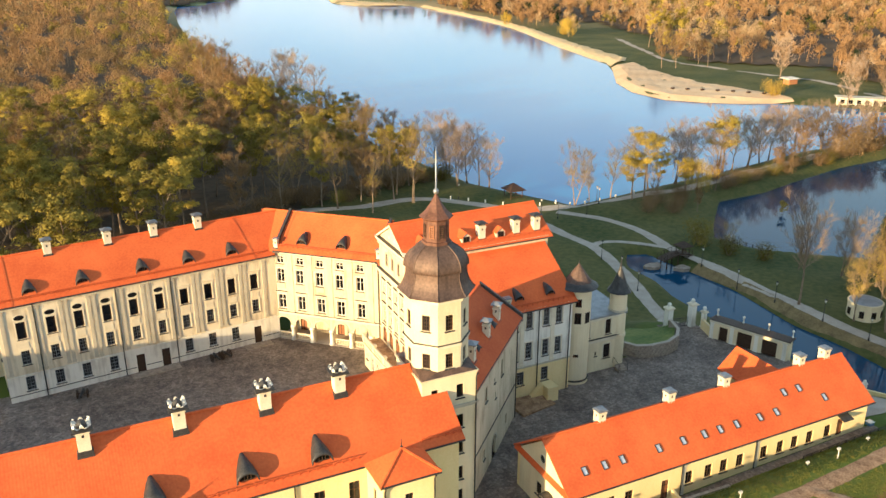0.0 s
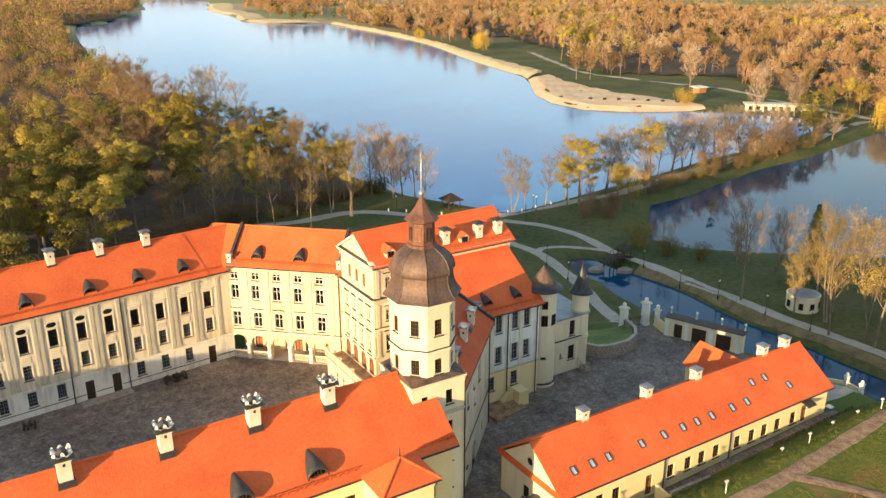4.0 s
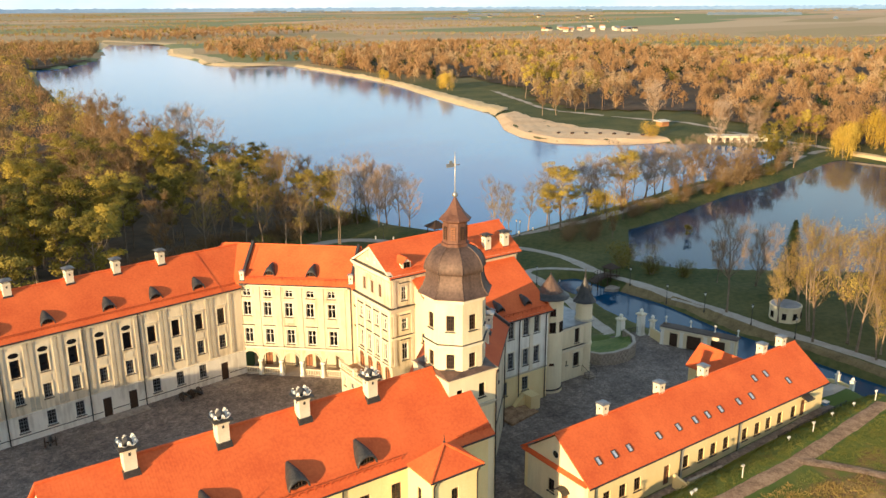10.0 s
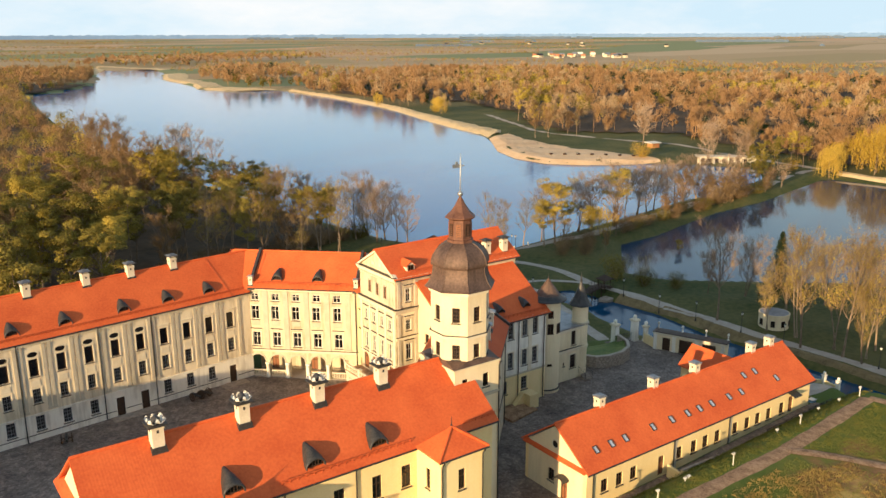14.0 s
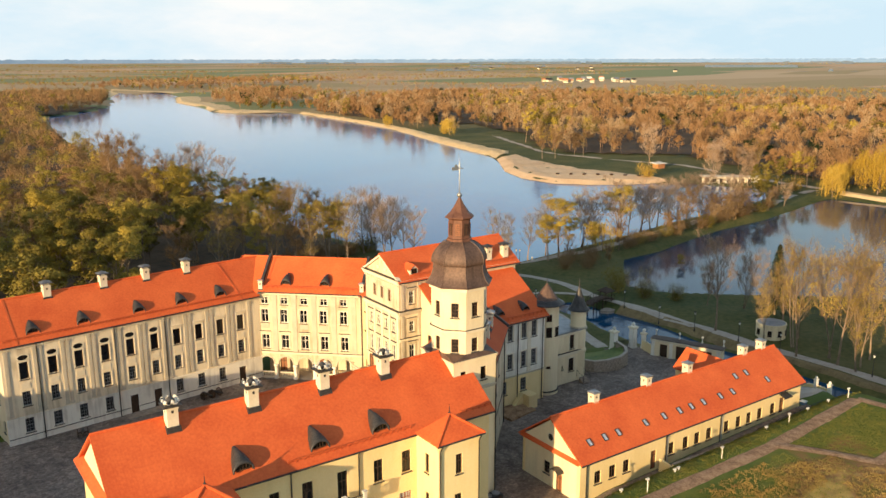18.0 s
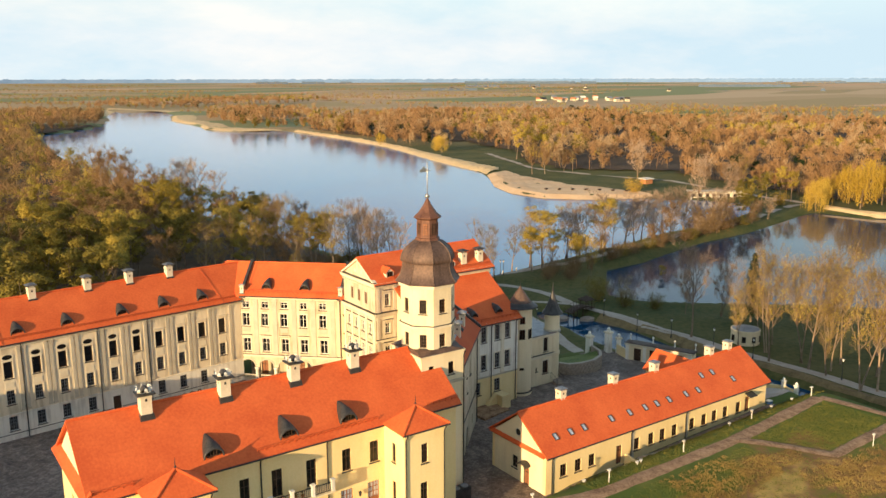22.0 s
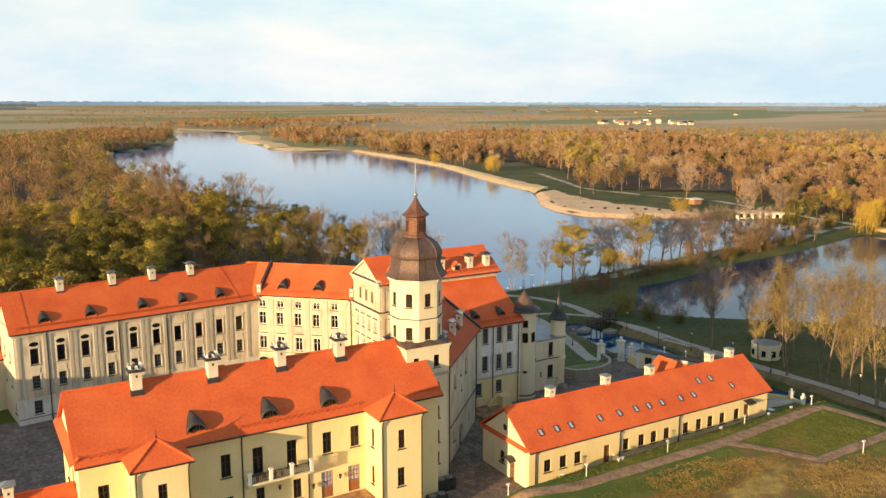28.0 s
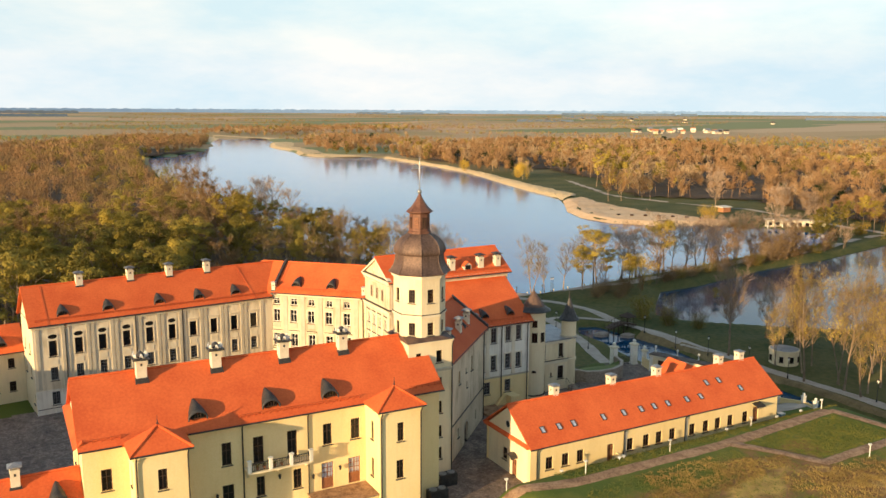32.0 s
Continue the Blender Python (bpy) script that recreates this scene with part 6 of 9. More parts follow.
lathe(bm, [(2.62, 12.45), (2.6, 12.58), (2.3, 12.72), (1.78, 13.12), (1.7, 13.1)], 24, 28.3, 17.4, 0.3)
part("eaves_skirt", bm, LEAD, tr, "dark flared metal eaves")
bm = bmesh.new()
lathe(bm, [(0.05, 15.4), (0.12, 15.55), (0.03, 15.7), (0.01, 16.3)], 8, 28.3, 17.4)
part("finial", bm, IRON, tr)


def round_window(parent, cx, cy, r, ang, z, w, h):
    a = radians(ang)
    px_, py_ = cx + r * math.cos(a), cy + r * math.sin(a)
    d = Vector((-math.sin(a), math.cos(a), 0))
    sd = Side((px_ - d.x, py_ - d.y), (px_ + d.x, py_ + d.y))
    bm = bmesh.new()
    m = sd.spot(1.0, z, 0.04)
    box(bm, -w / 2, 0.0, 0, w / 2, 0.12, h, m)
    ob = part("window", bm, GLASS, parent)
    bm = bmesh.new()
    for b in ((-w / 2 - 0.07, 0, -w / 2, h), (w / 2, 0, w / 2 + 0.07, h), (-w / 2 - 0.07, h, w / 2 + 0.07, h + 0.08), (-0.025, 0, 0.025, h), (-w / 2 - 0.12, -0.1, w / 2 + 0.12, 0)):
        box(bm, b[0], -0.04, b[1], b[2], 0.1, b[3], m)
    part("window_frame", bm, FRAME, ob)


for ang, z, w, h in ((-160, 7.8, 0.6, 1.3), (-118, 7.8, 0.7, 1.35), (-75, 7.8, 0.6, 1.3), (-118, 10.2, 0.6, 0.9), (-165, 3.4, 0.8, 1.6), (-118, 3.0, 0.5, 0.18)):
    round_window(turA, 28.3, 17.4, 1.84, ang, z, w, h)
turB = thing("small_turret", (36.0, 18.4, 8), "small round corner turret with dark pointed roof", "turret")
bm = bmesh.new()
lathe(bm, [(1.2, -1.6), (1.18, 3.2), (1.32, 3.3), (1.32, 3.65), (1.18, 3.75), (1.18, 6.9), (1.3, 7.1), (1.18, 7.3), (1.18, 9.7), (1.28, 9.85), (1.28, 10.0)], 22, 35.9, 18.5)
part("wall", bm, CREAM, turB)
bm = bmesh.new()
lathe(bm, [(1.7, 9.82), (1.66, 9.95), (1.3, 10.35), (0.98, 11.0), (0.68, 11.8), (0.36, 12.7), (0.12, 13.35)], 10, 35.9, 18.5, 0.2)
tr = part("roof", bm, LEAD, turB, "dark lead pointed roof")
bm = bmesh.new()
lathe(bm, [(0.12, 13.25), (0.2, 13.45), (0.1, 13.65), (0.06, 14.3), (0.006, 14.9)], 8, 35.9, 18.5)
part("finial", bm, IRON, tr)
bm = bmesh.new()
lathe(bm, [(1.2, 7.0), (1.36, 7.1), (1.36, 7.28), (1.2, 7.32)], 22, 35.9, 18.5)
part("band", bm, GREYTRIM, turB)
small = thing("turret_block", (32, 20, -1.2), "two-storey cream block with flat grey metal roof", "building")
s_f = Side((29.6, 17.6), (36.4, 17.6))
sw = [(0.75, 4.2, 0.9, 2.4), (4.2, 4.2, 0.9, 2.2), (4.2, 0.6, 1.1, 2.1), (0.75, -1.2, 0.95, 2.8), (6.0, -0.4, 0.8, 2.1), (2.4, 1.2, 0.3, 0.6)]
wall("wall", s_f, -1.6, 6.9, sw, CREAM, small)
for i, h in enumerate(sw):
    window(small, s_f, *h, "door" if i in (3, 4) else "grid", name="door" if i in (3, 4) else "window")
moulding("string_course", s_f, 0, 6.8, 3.25, 3.7, 0.22, PALE, small)
moulding("cornice", s_f, 0, 6.8, 6.5, 6.9, 0.25, PALE, small)
moulding("lead_flashing", s_f, 0, 6.4, 3.71, 3.82, 0.25, LEAD, small)
moulding("lead_flashing", s_f, 0, 6.8, 6.91, 7.0, 0.3, LEAD, small)
for h in sw[:3]:
    surround(small, s_f, *h, PALE, h[3] > 2.15, 0.14)
s_r = Side((36.4, 17.6), (36.4, 24.5))
wall("wall", s_r, -1.6, 6.9, [], CREAM, small, s0=0.5)
moulding("string_course", s_r, 0, 6.9, 3.25, 3.7, 0.22, PALE, small)
wall("wall", Side((36.4, 24.5), (27.2, 24.5)), -1.6, 6.9, [], CREAM, small, s0=0.5)
bm = bmesh.new()
prism(bm, [(28.9, 17.3, 7.08), (36.7, 17.3, 7.08), (36.7, 24.8, 7.5), (27.3, 24.8, 7.5)], 0.17)
for i in range(8):
    x = 29.6 + i * 0.95
    box(bm, x - 0.03, 17.35, 7.1, x + 0.03, 17.45, 7.2)
part("roof", bm, ZINC, small, "flat grey metal roof")
steps = thing("entrance_steps", (35.4, 16.4, -1.2), "short stone steps with iron rail to a door", "steps")
for i in range(4):
    bm = bmesh.new()
    box(bm, 34.9, 15.9 + i * 0.32, -1.2, 36.3, 16.9 if i == 3 else 15.9 + (i + 1) * 0.32 - 0.003, -1.0 + i * 0.18)
    part("step", bm, STONE, steps)
for x in (34.88, 36.32):
    bm = bmesh.new()
    tube(bm, [(x, 15.9, -1.1), (x, 15.9, -0.1), (x, 17.4, 0.55), (x, 17.4, -0.4)], 0.035, 5)
    part("railing", bm, IRON, steps)

# low outbuilding
low = thing("outbuilding", (31, -4.5, -1), "long low yellow outbuilding with orange roof and skylights", "building")
LX0, LX1, LY0, LY1 = 9.7, 51.6, -9.3, 0.45
lo_f = Side((LX0, LY0), (LX1, LY0))
lwin = [(x - LX0, 0.42, 1.0, 1.55) for x in (12.45, 14.8, 17.05, 24.85, 27.5, 29.65, 31.95, 35.45, 37.9, 40.1, 42.45, 45.3)]
ldoor = [(21.7 - LX0, -0.6, 0.95, 2.4), (47.3 - LX0, 0.1, 1.0, 2.2)]
wall("wall", lo_f, -1.6, 3.6, lwin + ldoor, YELLOW, low)
for h in lwin:
    window(low, lo_f, *h, "cross")
for h in ldoor:
    window(low, lo_f, *h, "door", name="door")
moulding("cornice", lo_f, 0, lo_f.length, 3.15, 3.55, 0.22, YELLOW, low)
for s in (14.4, 24.7):
    pilaster(lo_f, s, -1.4, 3.1, 0.45, GREYTRIM, low, 0.05)
    downspout(lo_f, s - 0.35, -1.2, 3.5, low)
downspout(lo_f, 0.9, -1.2, 3.5, low)
lo_l = Side((LX0, LY1), (LX0, LY0))
gw = [(4.3, 0.2, 0.95, 1.5)]
gd = [(6.4, -1.2, 1.0, 2.2)]
wall("wall", lo_l, -1.6, 3.6, gw + gd, CREAM, low, s0=0.5, s1=lo_l.length - 0.5)
window(low, lo_l, *gw[0], "cross")
window(low, lo_l, *gd[0], "door", name="door")
gable("gable", lo_l, 3.72, lo_l.length / 2, 7.1, CREAM, low, s0=0.35, s1=lo_l.length - 0.35)
disc_window(lo_l, lo_l.length / 2, 4.9, 0.42, 0.42, low, "round gable window")
bm = bmesh.new()
prism(bm, [(LX0 - 0.45, LY1 + 0.1, 3.55), (LX0 - 0.45, LY0 - 0.1, 3.55), (LX0 + 0.1, LY0 - 0.1, 3.85), (LX0 + 0.1, LY1 + 0.1, 3.85)], 0.12)
part("pent_roof", bm, TILE, low, "narrow tiled strip across the gable foot")
lo_r = Side((LX1, LY0), (LX1, LY1))
wall("wall", lo_r, -1.6, 3.6, [(3, 0.4, 0.8, 1.5)], YELLOW, low, s0=0.5, s1=lo_r.length - 0.5)
gable("gable", lo_r, 3.6, lo_r.length / 2, 7.1, YELLOW, low, s0=0.35, s1=lo_r.length - 0.35)
wall("wall", Side((LX1, LY1), (LX0, LY1)), -2.2, 3.6, [], YELLOW, low)
LRY = (LY0 + LY1) / 2
bm = bmesh.new()
prism(bm, [(LX0 - 0.3, LY0 - 0.5, 3.6), (LX1 + 0.4, LY0 - 0.5, 3.6), (LX1 + 0.4, LRY, 7.45), (LX0 - 0.3, LRY, 7.45)], 0.18)
prism(bm, [(LX1 + 0.4, LY1 + 0.5, 3.6), (LX0 - 0.3, LY1 + 0.5, 3.6), (LX0 - 0.3, LRY + 0.005, 7.45), (LX1 + 0.4, LRY + 0.005, 7.45)], 0.18)
part("roof", bm, TILE, low, "orange clay tile roof")
ridge_cap((LX0 - 0.2, LRY, 7.45), (LX1 + 0.3, LRY, 7.45), TILE, low)
gutter((LX0 - 0.3, LY0 - 0.56, 3.5), (LX1 + 0.4, LY0 - 0.56, 3.5), low)
LSL = math.degrees(math.atan2(3.85, LRY - LY0 + 0.5))
bm = bmesh.new()
box(bm, -0.22, -0.38, 0.0, 0.22, 0.38, 0.05)
sk_glass = mesh_of(bm, "skylight", SKYLIGHT)
bm = bmesh.new()
for b in ((-0.3, -0.46, 0.3, -0.381), (-0.3, 0.381, 0.3, 0.46), (-0.3, -0.381, -0.221, 0.381), (0.221, -0.381, 0.3, 0.381)):
    box(bm, b[0], b[1], -0.05, b[2], b[3], 0.09)
sk_frame = mesh_of(bm, "skylight_frame", LEAD)
for x, y in [(x, -8.0) for x in (12.3, 14.7, 16.9, 21.5, 24.75, 27.6, 29.8, 32.15, 35.5, 38.0, 45.5)] + [(40.5, -6.5), (42.8, -6.5)]:
    z = 3.6 + 3.85 * (y - LY0 + 0.5) / (LRY - LY0 + 0.5)
    ob = placed("skylight", sk_glass, low, pose(x, y, z + 0.02, LSL, 0, 0), "sloping roof window in a dark metal frame")
    sub("skylight_frame", sk_frame, ob)
for x in (16.7, 25.8, 33.6, 45.2, 49.3):
    chimney(low, x, LRY + 0.35, 7.25, 0, "plain", 0.95, 1.35)
# rear cross gable of the outbuilding
bm = bmesh.new()
box(bm, 40.9, LY1, -2.2, 45.9, 3.6, 4.0)
part("rear_wing_wall", bm, YELLOW, low)
bm = bmesh.new()
prism(bm, [(40.6, -2.0, 4.0), (40.6, 3.9, 4.0), (43.4, 3.9, 6.5), (43.4, -3.2, 6.5)], 0.16)
prism(bm, [(46.2, 3.9, 4.0), (46.2, -2.0, 4.0), (43.405, -3.2, 6.5), (43.405, 3.9, 6.5)], 0.16)
part("rear_wing_roof", bm, TILE, low, "small orange cross gable roof")
# door canopies
bm = bmesh.new()
prism(bm, [(46.5, -10.4, 2.65), (48.1, -10.4, 2.65), (48.1, -9.34, 3.0), (46.5, -9.34, 3.0)], 0.08)
for x in (46.6, 48.0):
    tube(bm, [(x, -10.3, 2.58), (x, -9.4, 1.9)], 0.03, 5)
part("canopy", bm, LEAD, low, "small dark metal door canopy")
bm = bmesh.new()
n = 8
arc = [(math.cos(math.pi * i / n), math.sin(math.pi * i / n)) for i in range(n + 1)]
yc = LY1 - 6.4
r0_ = [[bm.verts.new((x, yc + 0.8 * c, 1.35 + 0.5 * s)) for c, s in arc] for x in (LX0 - 0.02, LX0 - 1.0)]
r1_ = [[bm.verts.new((x, yc + 0.74 * c, 1.3 + 0.45 * s)) for c, s in arc] for x in (LX0 - 0.02, LX0 - 1.0)]
for i in range(n):
    bm.faces.new((r0_[0][i], r0_[0][i + 1], r0_[1][i + 1], r0_[1][i]))
    bm.faces.new((r1_[0][i], r1_[1][i], r1_[1][i + 1], r1_[0][i + 1]))
    bm.faces.new((r0_[1][i], r0_[1][i + 1], r1_[1][i + 1], r1_[1][i]))
part("canopy", bm, LEAD, low, "rounded dark metal door canopy")

# ---- shore, beach and reeds ----
def strip(name, shore, inland, mat, label, category, lift=0.1, cols=5, lump=0.0, kind="structure"):
    """Ground cover between two lines."""
    vs, fs = [], []
    rng = random.Random(5)
    rows = []
    for i in range(len(shore) - 1):
        n = max(2, int(math.dist(shore[i], shore[i + 1]) / 4))
        for k in range(n):
            t = k / n
            rows.append([(shore[i][c] * (1 - t) + shore[i + 1][c] * t, inland[i][c] * (1 - t) + inland[i + 1][c] * t) for c in (0, 1)])
    for (ax, bx), (ay, by) in rows:
        j = rng.uniform(-1.2, 1.2)
        for c in range(cols):
            u = c / (cols - 1)
            x, y = ax + (bx - ax) * u + j * u, ay + (by - ay) * u + j * u
            z = max(float(land(x, y)), WATER_Z) + lift
            if 0 < c < cols - 1:
                z += lump * rng.uniform(0.4, 1.0)
            vs.append((x, y, z))
    for i in range(len(rows) - 1):
        for c in range(cols - 1):
            fs.append((i * cols + c, i * cols + c + 1, (i + 1) * cols + c + 1, (i + 1) * cols + c))
    m = bpy.data.meshes.new(name)
    m.from_pydata(vs, [], fs)
    m.materials.append(mat)
    return tagged(new(name, m), label, category, kind=kind)


strip("beach", [(243, 177), (236, 180), (224, 184), (211, 194), (201, 206), (200.5, 227), (210, 251), (231, 282), (240, 296)], [(246, 182), (247, 190), (246, 200), (243, 212), (241, 226), (241, 240), (243, 258), (250, 284), (256, 300)], SAND, "pale orange sandy lake beach", "beach", cols=8, lump=0.12)
strip("reed_bed", [(240, 296), (245, 307), (253, 340), (262, 377), (275, 422), (290, 470), (303, 526), (316, 617), (325, 735)], [(252, 300), (262, 312), (269, 343), (276, 380), (287, 424), (301, 472), (311, 528), (323, 619), (332, 736)], REED, "dry straw-coloured reeds along the shore", "reeds", lift=0.05, cols=6, lump=0.6, kind="stuff")
strip("reed_bed", [(262, 821), (282, 900), (294, 1038), (340, 1190)], [(290, 815), (312, 898), (325, 1032), (375, 1180)], REED, "dry straw-coloured reeds along the shore", "reeds", lift=0.05, cols=6, lump=0.6, kind="stuff")
strip("reed_bed", [(273, 771), (263, 821)], [(320, 745), (300, 815)], REED, "dry straw-coloured reeds along the shore", "reeds", lift=0.05, cols=6, lump=0.6, kind="stuff")
strip("reed_bed", [(258, 1240), (318, 1430), (330, 1538), (384, 1334)], [(235, 1250), (300, 1470), (350, 1580), (420, 1340)], REED, "dry straw-coloured reeds along the shore", "reeds", lift=0.05, cols=5, lump=0.5, kind="stuff")
strip("reed_bed", [(268, 110), (268, 89), (287, 60)], [(275, 112), (276, 90), (296, 62)], REED, "dry straw-coloured reeds along the shore", "reeds", lift=0.05, cols=5, lump=0.5, kind="stuff")
ribbon("far_park_path", [(275, 122), (280, 160), (290, 205), (283, 245), (275, 285), (290, 330), (320, 400)], 3.5, PATHMAT, "pale path through the park across the lake", lift=0.15)


# ---- trees ----
def limb_line(p, d, length, n, rng, rise=0.25, wob=0.12):
    pts = [Vector(p)]
    d = Vector(d).normalized()
    for _ in range(n):
        d = (d + Vector((rng.uniform(-wob, wob), rng.uniform(-wob, wob), rise / n + rng.uniform(-wob, wob) * 0.5))).normalized()
        pts.append(pts[-1] + d * (length / n))
    return pts


def grow(seed, h, spread, bole=0.32, limbs=10, lean=0.04, rise=0.5, up=0.75, stems=1, thick=0.0115):
    """The wood of a tree: a bmesh of trunk and limbs, and the twigs (start, end) that carry its leaves."""
    rng = random.Random(seed)
    bm = bmesh.new()
    tips = []
    for st in range(stems):
        a0 = rng.uniform(0, 6.28)
        ln = lean + (0.11 if stems > 1 else 0)
        trunk = limb_line((0.3 * st, 0.2 * st, -0.4), (ln * math.cos(a0), ln * math.sin(a0), 1), h * rng.uniform(0.82, 0.95), 7, rng, 0.1, 0.06)
        r = h * thick / (stems ** 0.4)
        tube(bm, trunk, [r * (1.35 if i == 0 else 1 - 0.8 * i / 7) for i in range(8)], 7)
        for k in range(limbs):
            t = bole + (0.97 - bole) * (k + rng.uniform(0, 0.8)) / limbs
            i = min(6, int(t * 7))
            p = trunk[i].lerp(trunk[i + 1], t * 7 - i)
            a = k * 2.4 + rng.uniform(-0.4, 0.4)
            el = up * rng.uniform(0.6, 1.2)
            length = h * spread * (0.5 + 0.68 * math.sin(math.pi * (0.13 + 0.84 * (t - bole) / (1 - bole)))) * rng.uniform(0.75, 1.15)
            line = limb_line(p, (math.cos(a), math.sin(a), el), length, 4, rng, rise)
            rl = r * 0.42 * (1.2 - t * 0.7)
            tube(bm, line, [rl * (1 - 0.75 * q / 4) for q in range(5)], 4)
            for q in range(5):
                u = rng.uniform(0.12, 1.0)
                j = min(3, int(u * 4))
                s = line[j].lerp(line[j + 1], u * 4 - j)
                d = (line[j + 1] - line[j]).normalized() + Vector((rng.uniform(-0.9, 0.9), rng.uniform(-0.9, 0.9), rng.uniform(-0.2, 0.9)))
                sl = limb_line(s, d, length * rng.uniform(0.3, 0.5), 2, rng, 0.3)
                tube(bm, sl, [rl * 0.35, rl * 0.22, 0.015], 3)
                for w in range(2):
                    tips.append((sl[1].lerp(sl[2], rng.uniform(0, 1)), sl[2] - sl[1], sl[2]))
    return bm, tips, rng


def leaf_mesh(name, quads, mat):
    v = np.array(quads, float).reshape(-1, 3)
    n = len(quads)
    me = bpy.data.meshes.new(name)
    me.from_pydata(v.tolist(), [], [(4 * i, 4 * i + 1, 4 * i + 2, 4 * i + 3) for i in range(n)])
    me.materials.append(mat)
    return me


def leaf_quad(c, size, rng, droop=0.0, out=None):
    """One leaf spray; out turns its face mostly outwards from its bough."""
    if out is None:
        d = Vector((rng.gauss(0, 1), rng.gauss(0, 1), rng.gauss(0, 1) - droop)).normalized()
        e = d.orthogonal().normalized()
        e.rotate(Matrix.Rotation(rng.uniform(0, 6.28), 3, d))
    else:
        n = (Vector(out).normalized() + Vector((rng.gauss(0, 0.3), rng.gauss(0, 0.3), rng.gauss(0, 0.3)))).normalized()
        d = n.orthogonal().normalized()
        d.rotate(Matrix.Rotation(rng.uniform(0, 6.28), 3, n))
        e = n.cross(d)
    c = Vector(c)
    return [tuple(c + d * size), tuple(c + e * size * 0.55), tuple(c - d * size), tuple(c - e * size * 0.55)]


def twig_quad(a, b, w, rng):
    a, b = Vector(a), Vector(b)
    s = (b - a).cross(Vector((rng.gauss(0, 1), rng.gauss(0, 1), rng.gauss(0, 1)))).normalized() * w
    return [tuple(a - s), tuple(a + s), tuple(b + s * 0.3), tuple(b - s * 0.3)]


def leafy_tree(seed, h, spread, per_tip, size, clump, **kw):
    """Leaf clouds at the twig ends, flattened as maple and lime boughs are, denser on top."""
    bm, tips, rng = grow(seed, h, spread, **kw)
    quads = []
    for p, d, e in tips:
        if rng.random() < 0.12:
            continue
        big = clump * rng.uniform(0.7, 1.25)
        for _ in range(int(per_tip * rng.uniform(0.6, 1.3))):
            g = Vector((rng.gauss(0, 1), rng.gauss(0, 1), rng.gauss(0, 1))).normalized() * rng.uniform(0.25, 1.0) ** 0.5
            c = e + Vector((g.x * big * 1.5, g.y * big * 1.5, g.z * big * 0.85))
            quads.append(leaf_quad(c, size * rng.uniform(0.6, 1.3), rng, 0.0, g + (c - Vector((0, 0, h * 0.5))) * 0.09 + Vector((0, 0, 0.2))))
    return mesh_of(bm, "trunk", BARK), quads


def bare_tree(seed, h, spread, sprays, buds, size, fork=3, twig=0.024, **kw):
    """Leafless crown: every twig forks into finer ones; buds are young leaves along them."""
    bm, tips, rng = grow(seed, h, spread, **kw)
    twigs, leaves = [], []
    for p, d, e in tips:
        for _ in range(sprays):
            q = d.normalized() + Vector((rng.gauss(0, 0.5), rng.gauss(0, 0.5), rng.gauss(0.25, 0.4)))
            a = p.lerp(e, rng.uniform(-0.5, 1))
            b = a + q.normalized() * rng.uniform(0.8, 2.1) * h / 18
            twigs.append(twig_quad(a, b, twig, rng))
            for _ in range(fork):
                f = a.lerp(b, rng.uniform(0.3, 0.95))
                g = (q.normalized() + Vector((rng.gauss(0, 0.45), rng.gauss(0, 0.45), rng.gauss(0.1, 0.4)))).normalized() * rng.uniform(0.4, 1.1) * h / 18
                twigs.append(twig_quad(f, f + g, twig * 0.7, rng))
            for _ in range(buds):
                c = a.lerp(b, rng.uniform(0.3, 1.15)) + Vector((rng.gauss(0, 0.14), rng.gauss(0, 0.14), rng.gauss(0, 0.14)))
                leaves.append(leaf_quad(c, size * rng.uniform(0.5, 1.3), rng, 0.0, c - Vector((0, 0, h * 0.5))))
    return mesh_of(bm, "trunk", BARK), twigs, leaves


TREES = {}


def kind_of_tree(key, trunk, crowns):
    TREES[key] = (trunk, crowns)


for i in range(4):
    t, q = leafy_tree(10 + i, 18, 0.215 + 0.012 * i, 58, 0.165, 0.72, bole=0.34 + 0.04 * i, limbs=13, up=0.95)
    kind_of_tree(f"olive{i}", t, [("crown", leaf_mesh("crown", q, LEAF_OLIVE))])
    t, q = leafy_tree(20 + i, 18, 0.2 + 0.012 * i, 58, 0.165, 0.75, bole=0.36 + 0.03 * i, limbs=12, up=0.9)
    kind_of_tree(f"gold{i}", t, [("crown", leaf_mesh("crown", q, LEAF_GOLD))])
    t, tw_q, lf = bare_tree(30 + i, 18, 0.34, 5, 0, 0.1, 4, 0.02, bole=0.14 + 0.08 * i, limbs=17, up=0.85, rise=0.8, stems=1 + (i == 1), thick=0.013)
    kind_of_tree(f"bare{i}", t, [("crown", leaf_mesh("crown", tw_q, TWIG))])
    t, tw_q, lf = bare_tree(50 + i, 18, 0.2, 3, 3, 0.105, 1, 0.018, bole=0.3, limbs=16 - 2 * i, up=1.15, rise=0.75, stems=1 + i % 2, thick=0.009)
    kind_of_tree(f"spring{i}", t, [("crown", leaf_mesh("crown", lf, LEAF_GOLD)), ("twig_work", leaf_mesh("twig_work", tw_q, FARTWIG))])
    t, tw_q, lf = bare_tree(70 + i, 17, 0.27, 8, 4, 0.12, 2, 0.024, bole=0.2, limbs=14, up=0.95, rise=0.7)
    kind_of_tree(f"brown{i}", t, [("crown", leaf_mesh("crown", lf, LEAF_BROWN)), ("twig_work", leaf_mesh("twig_work", tw_q, FARTWIG))])
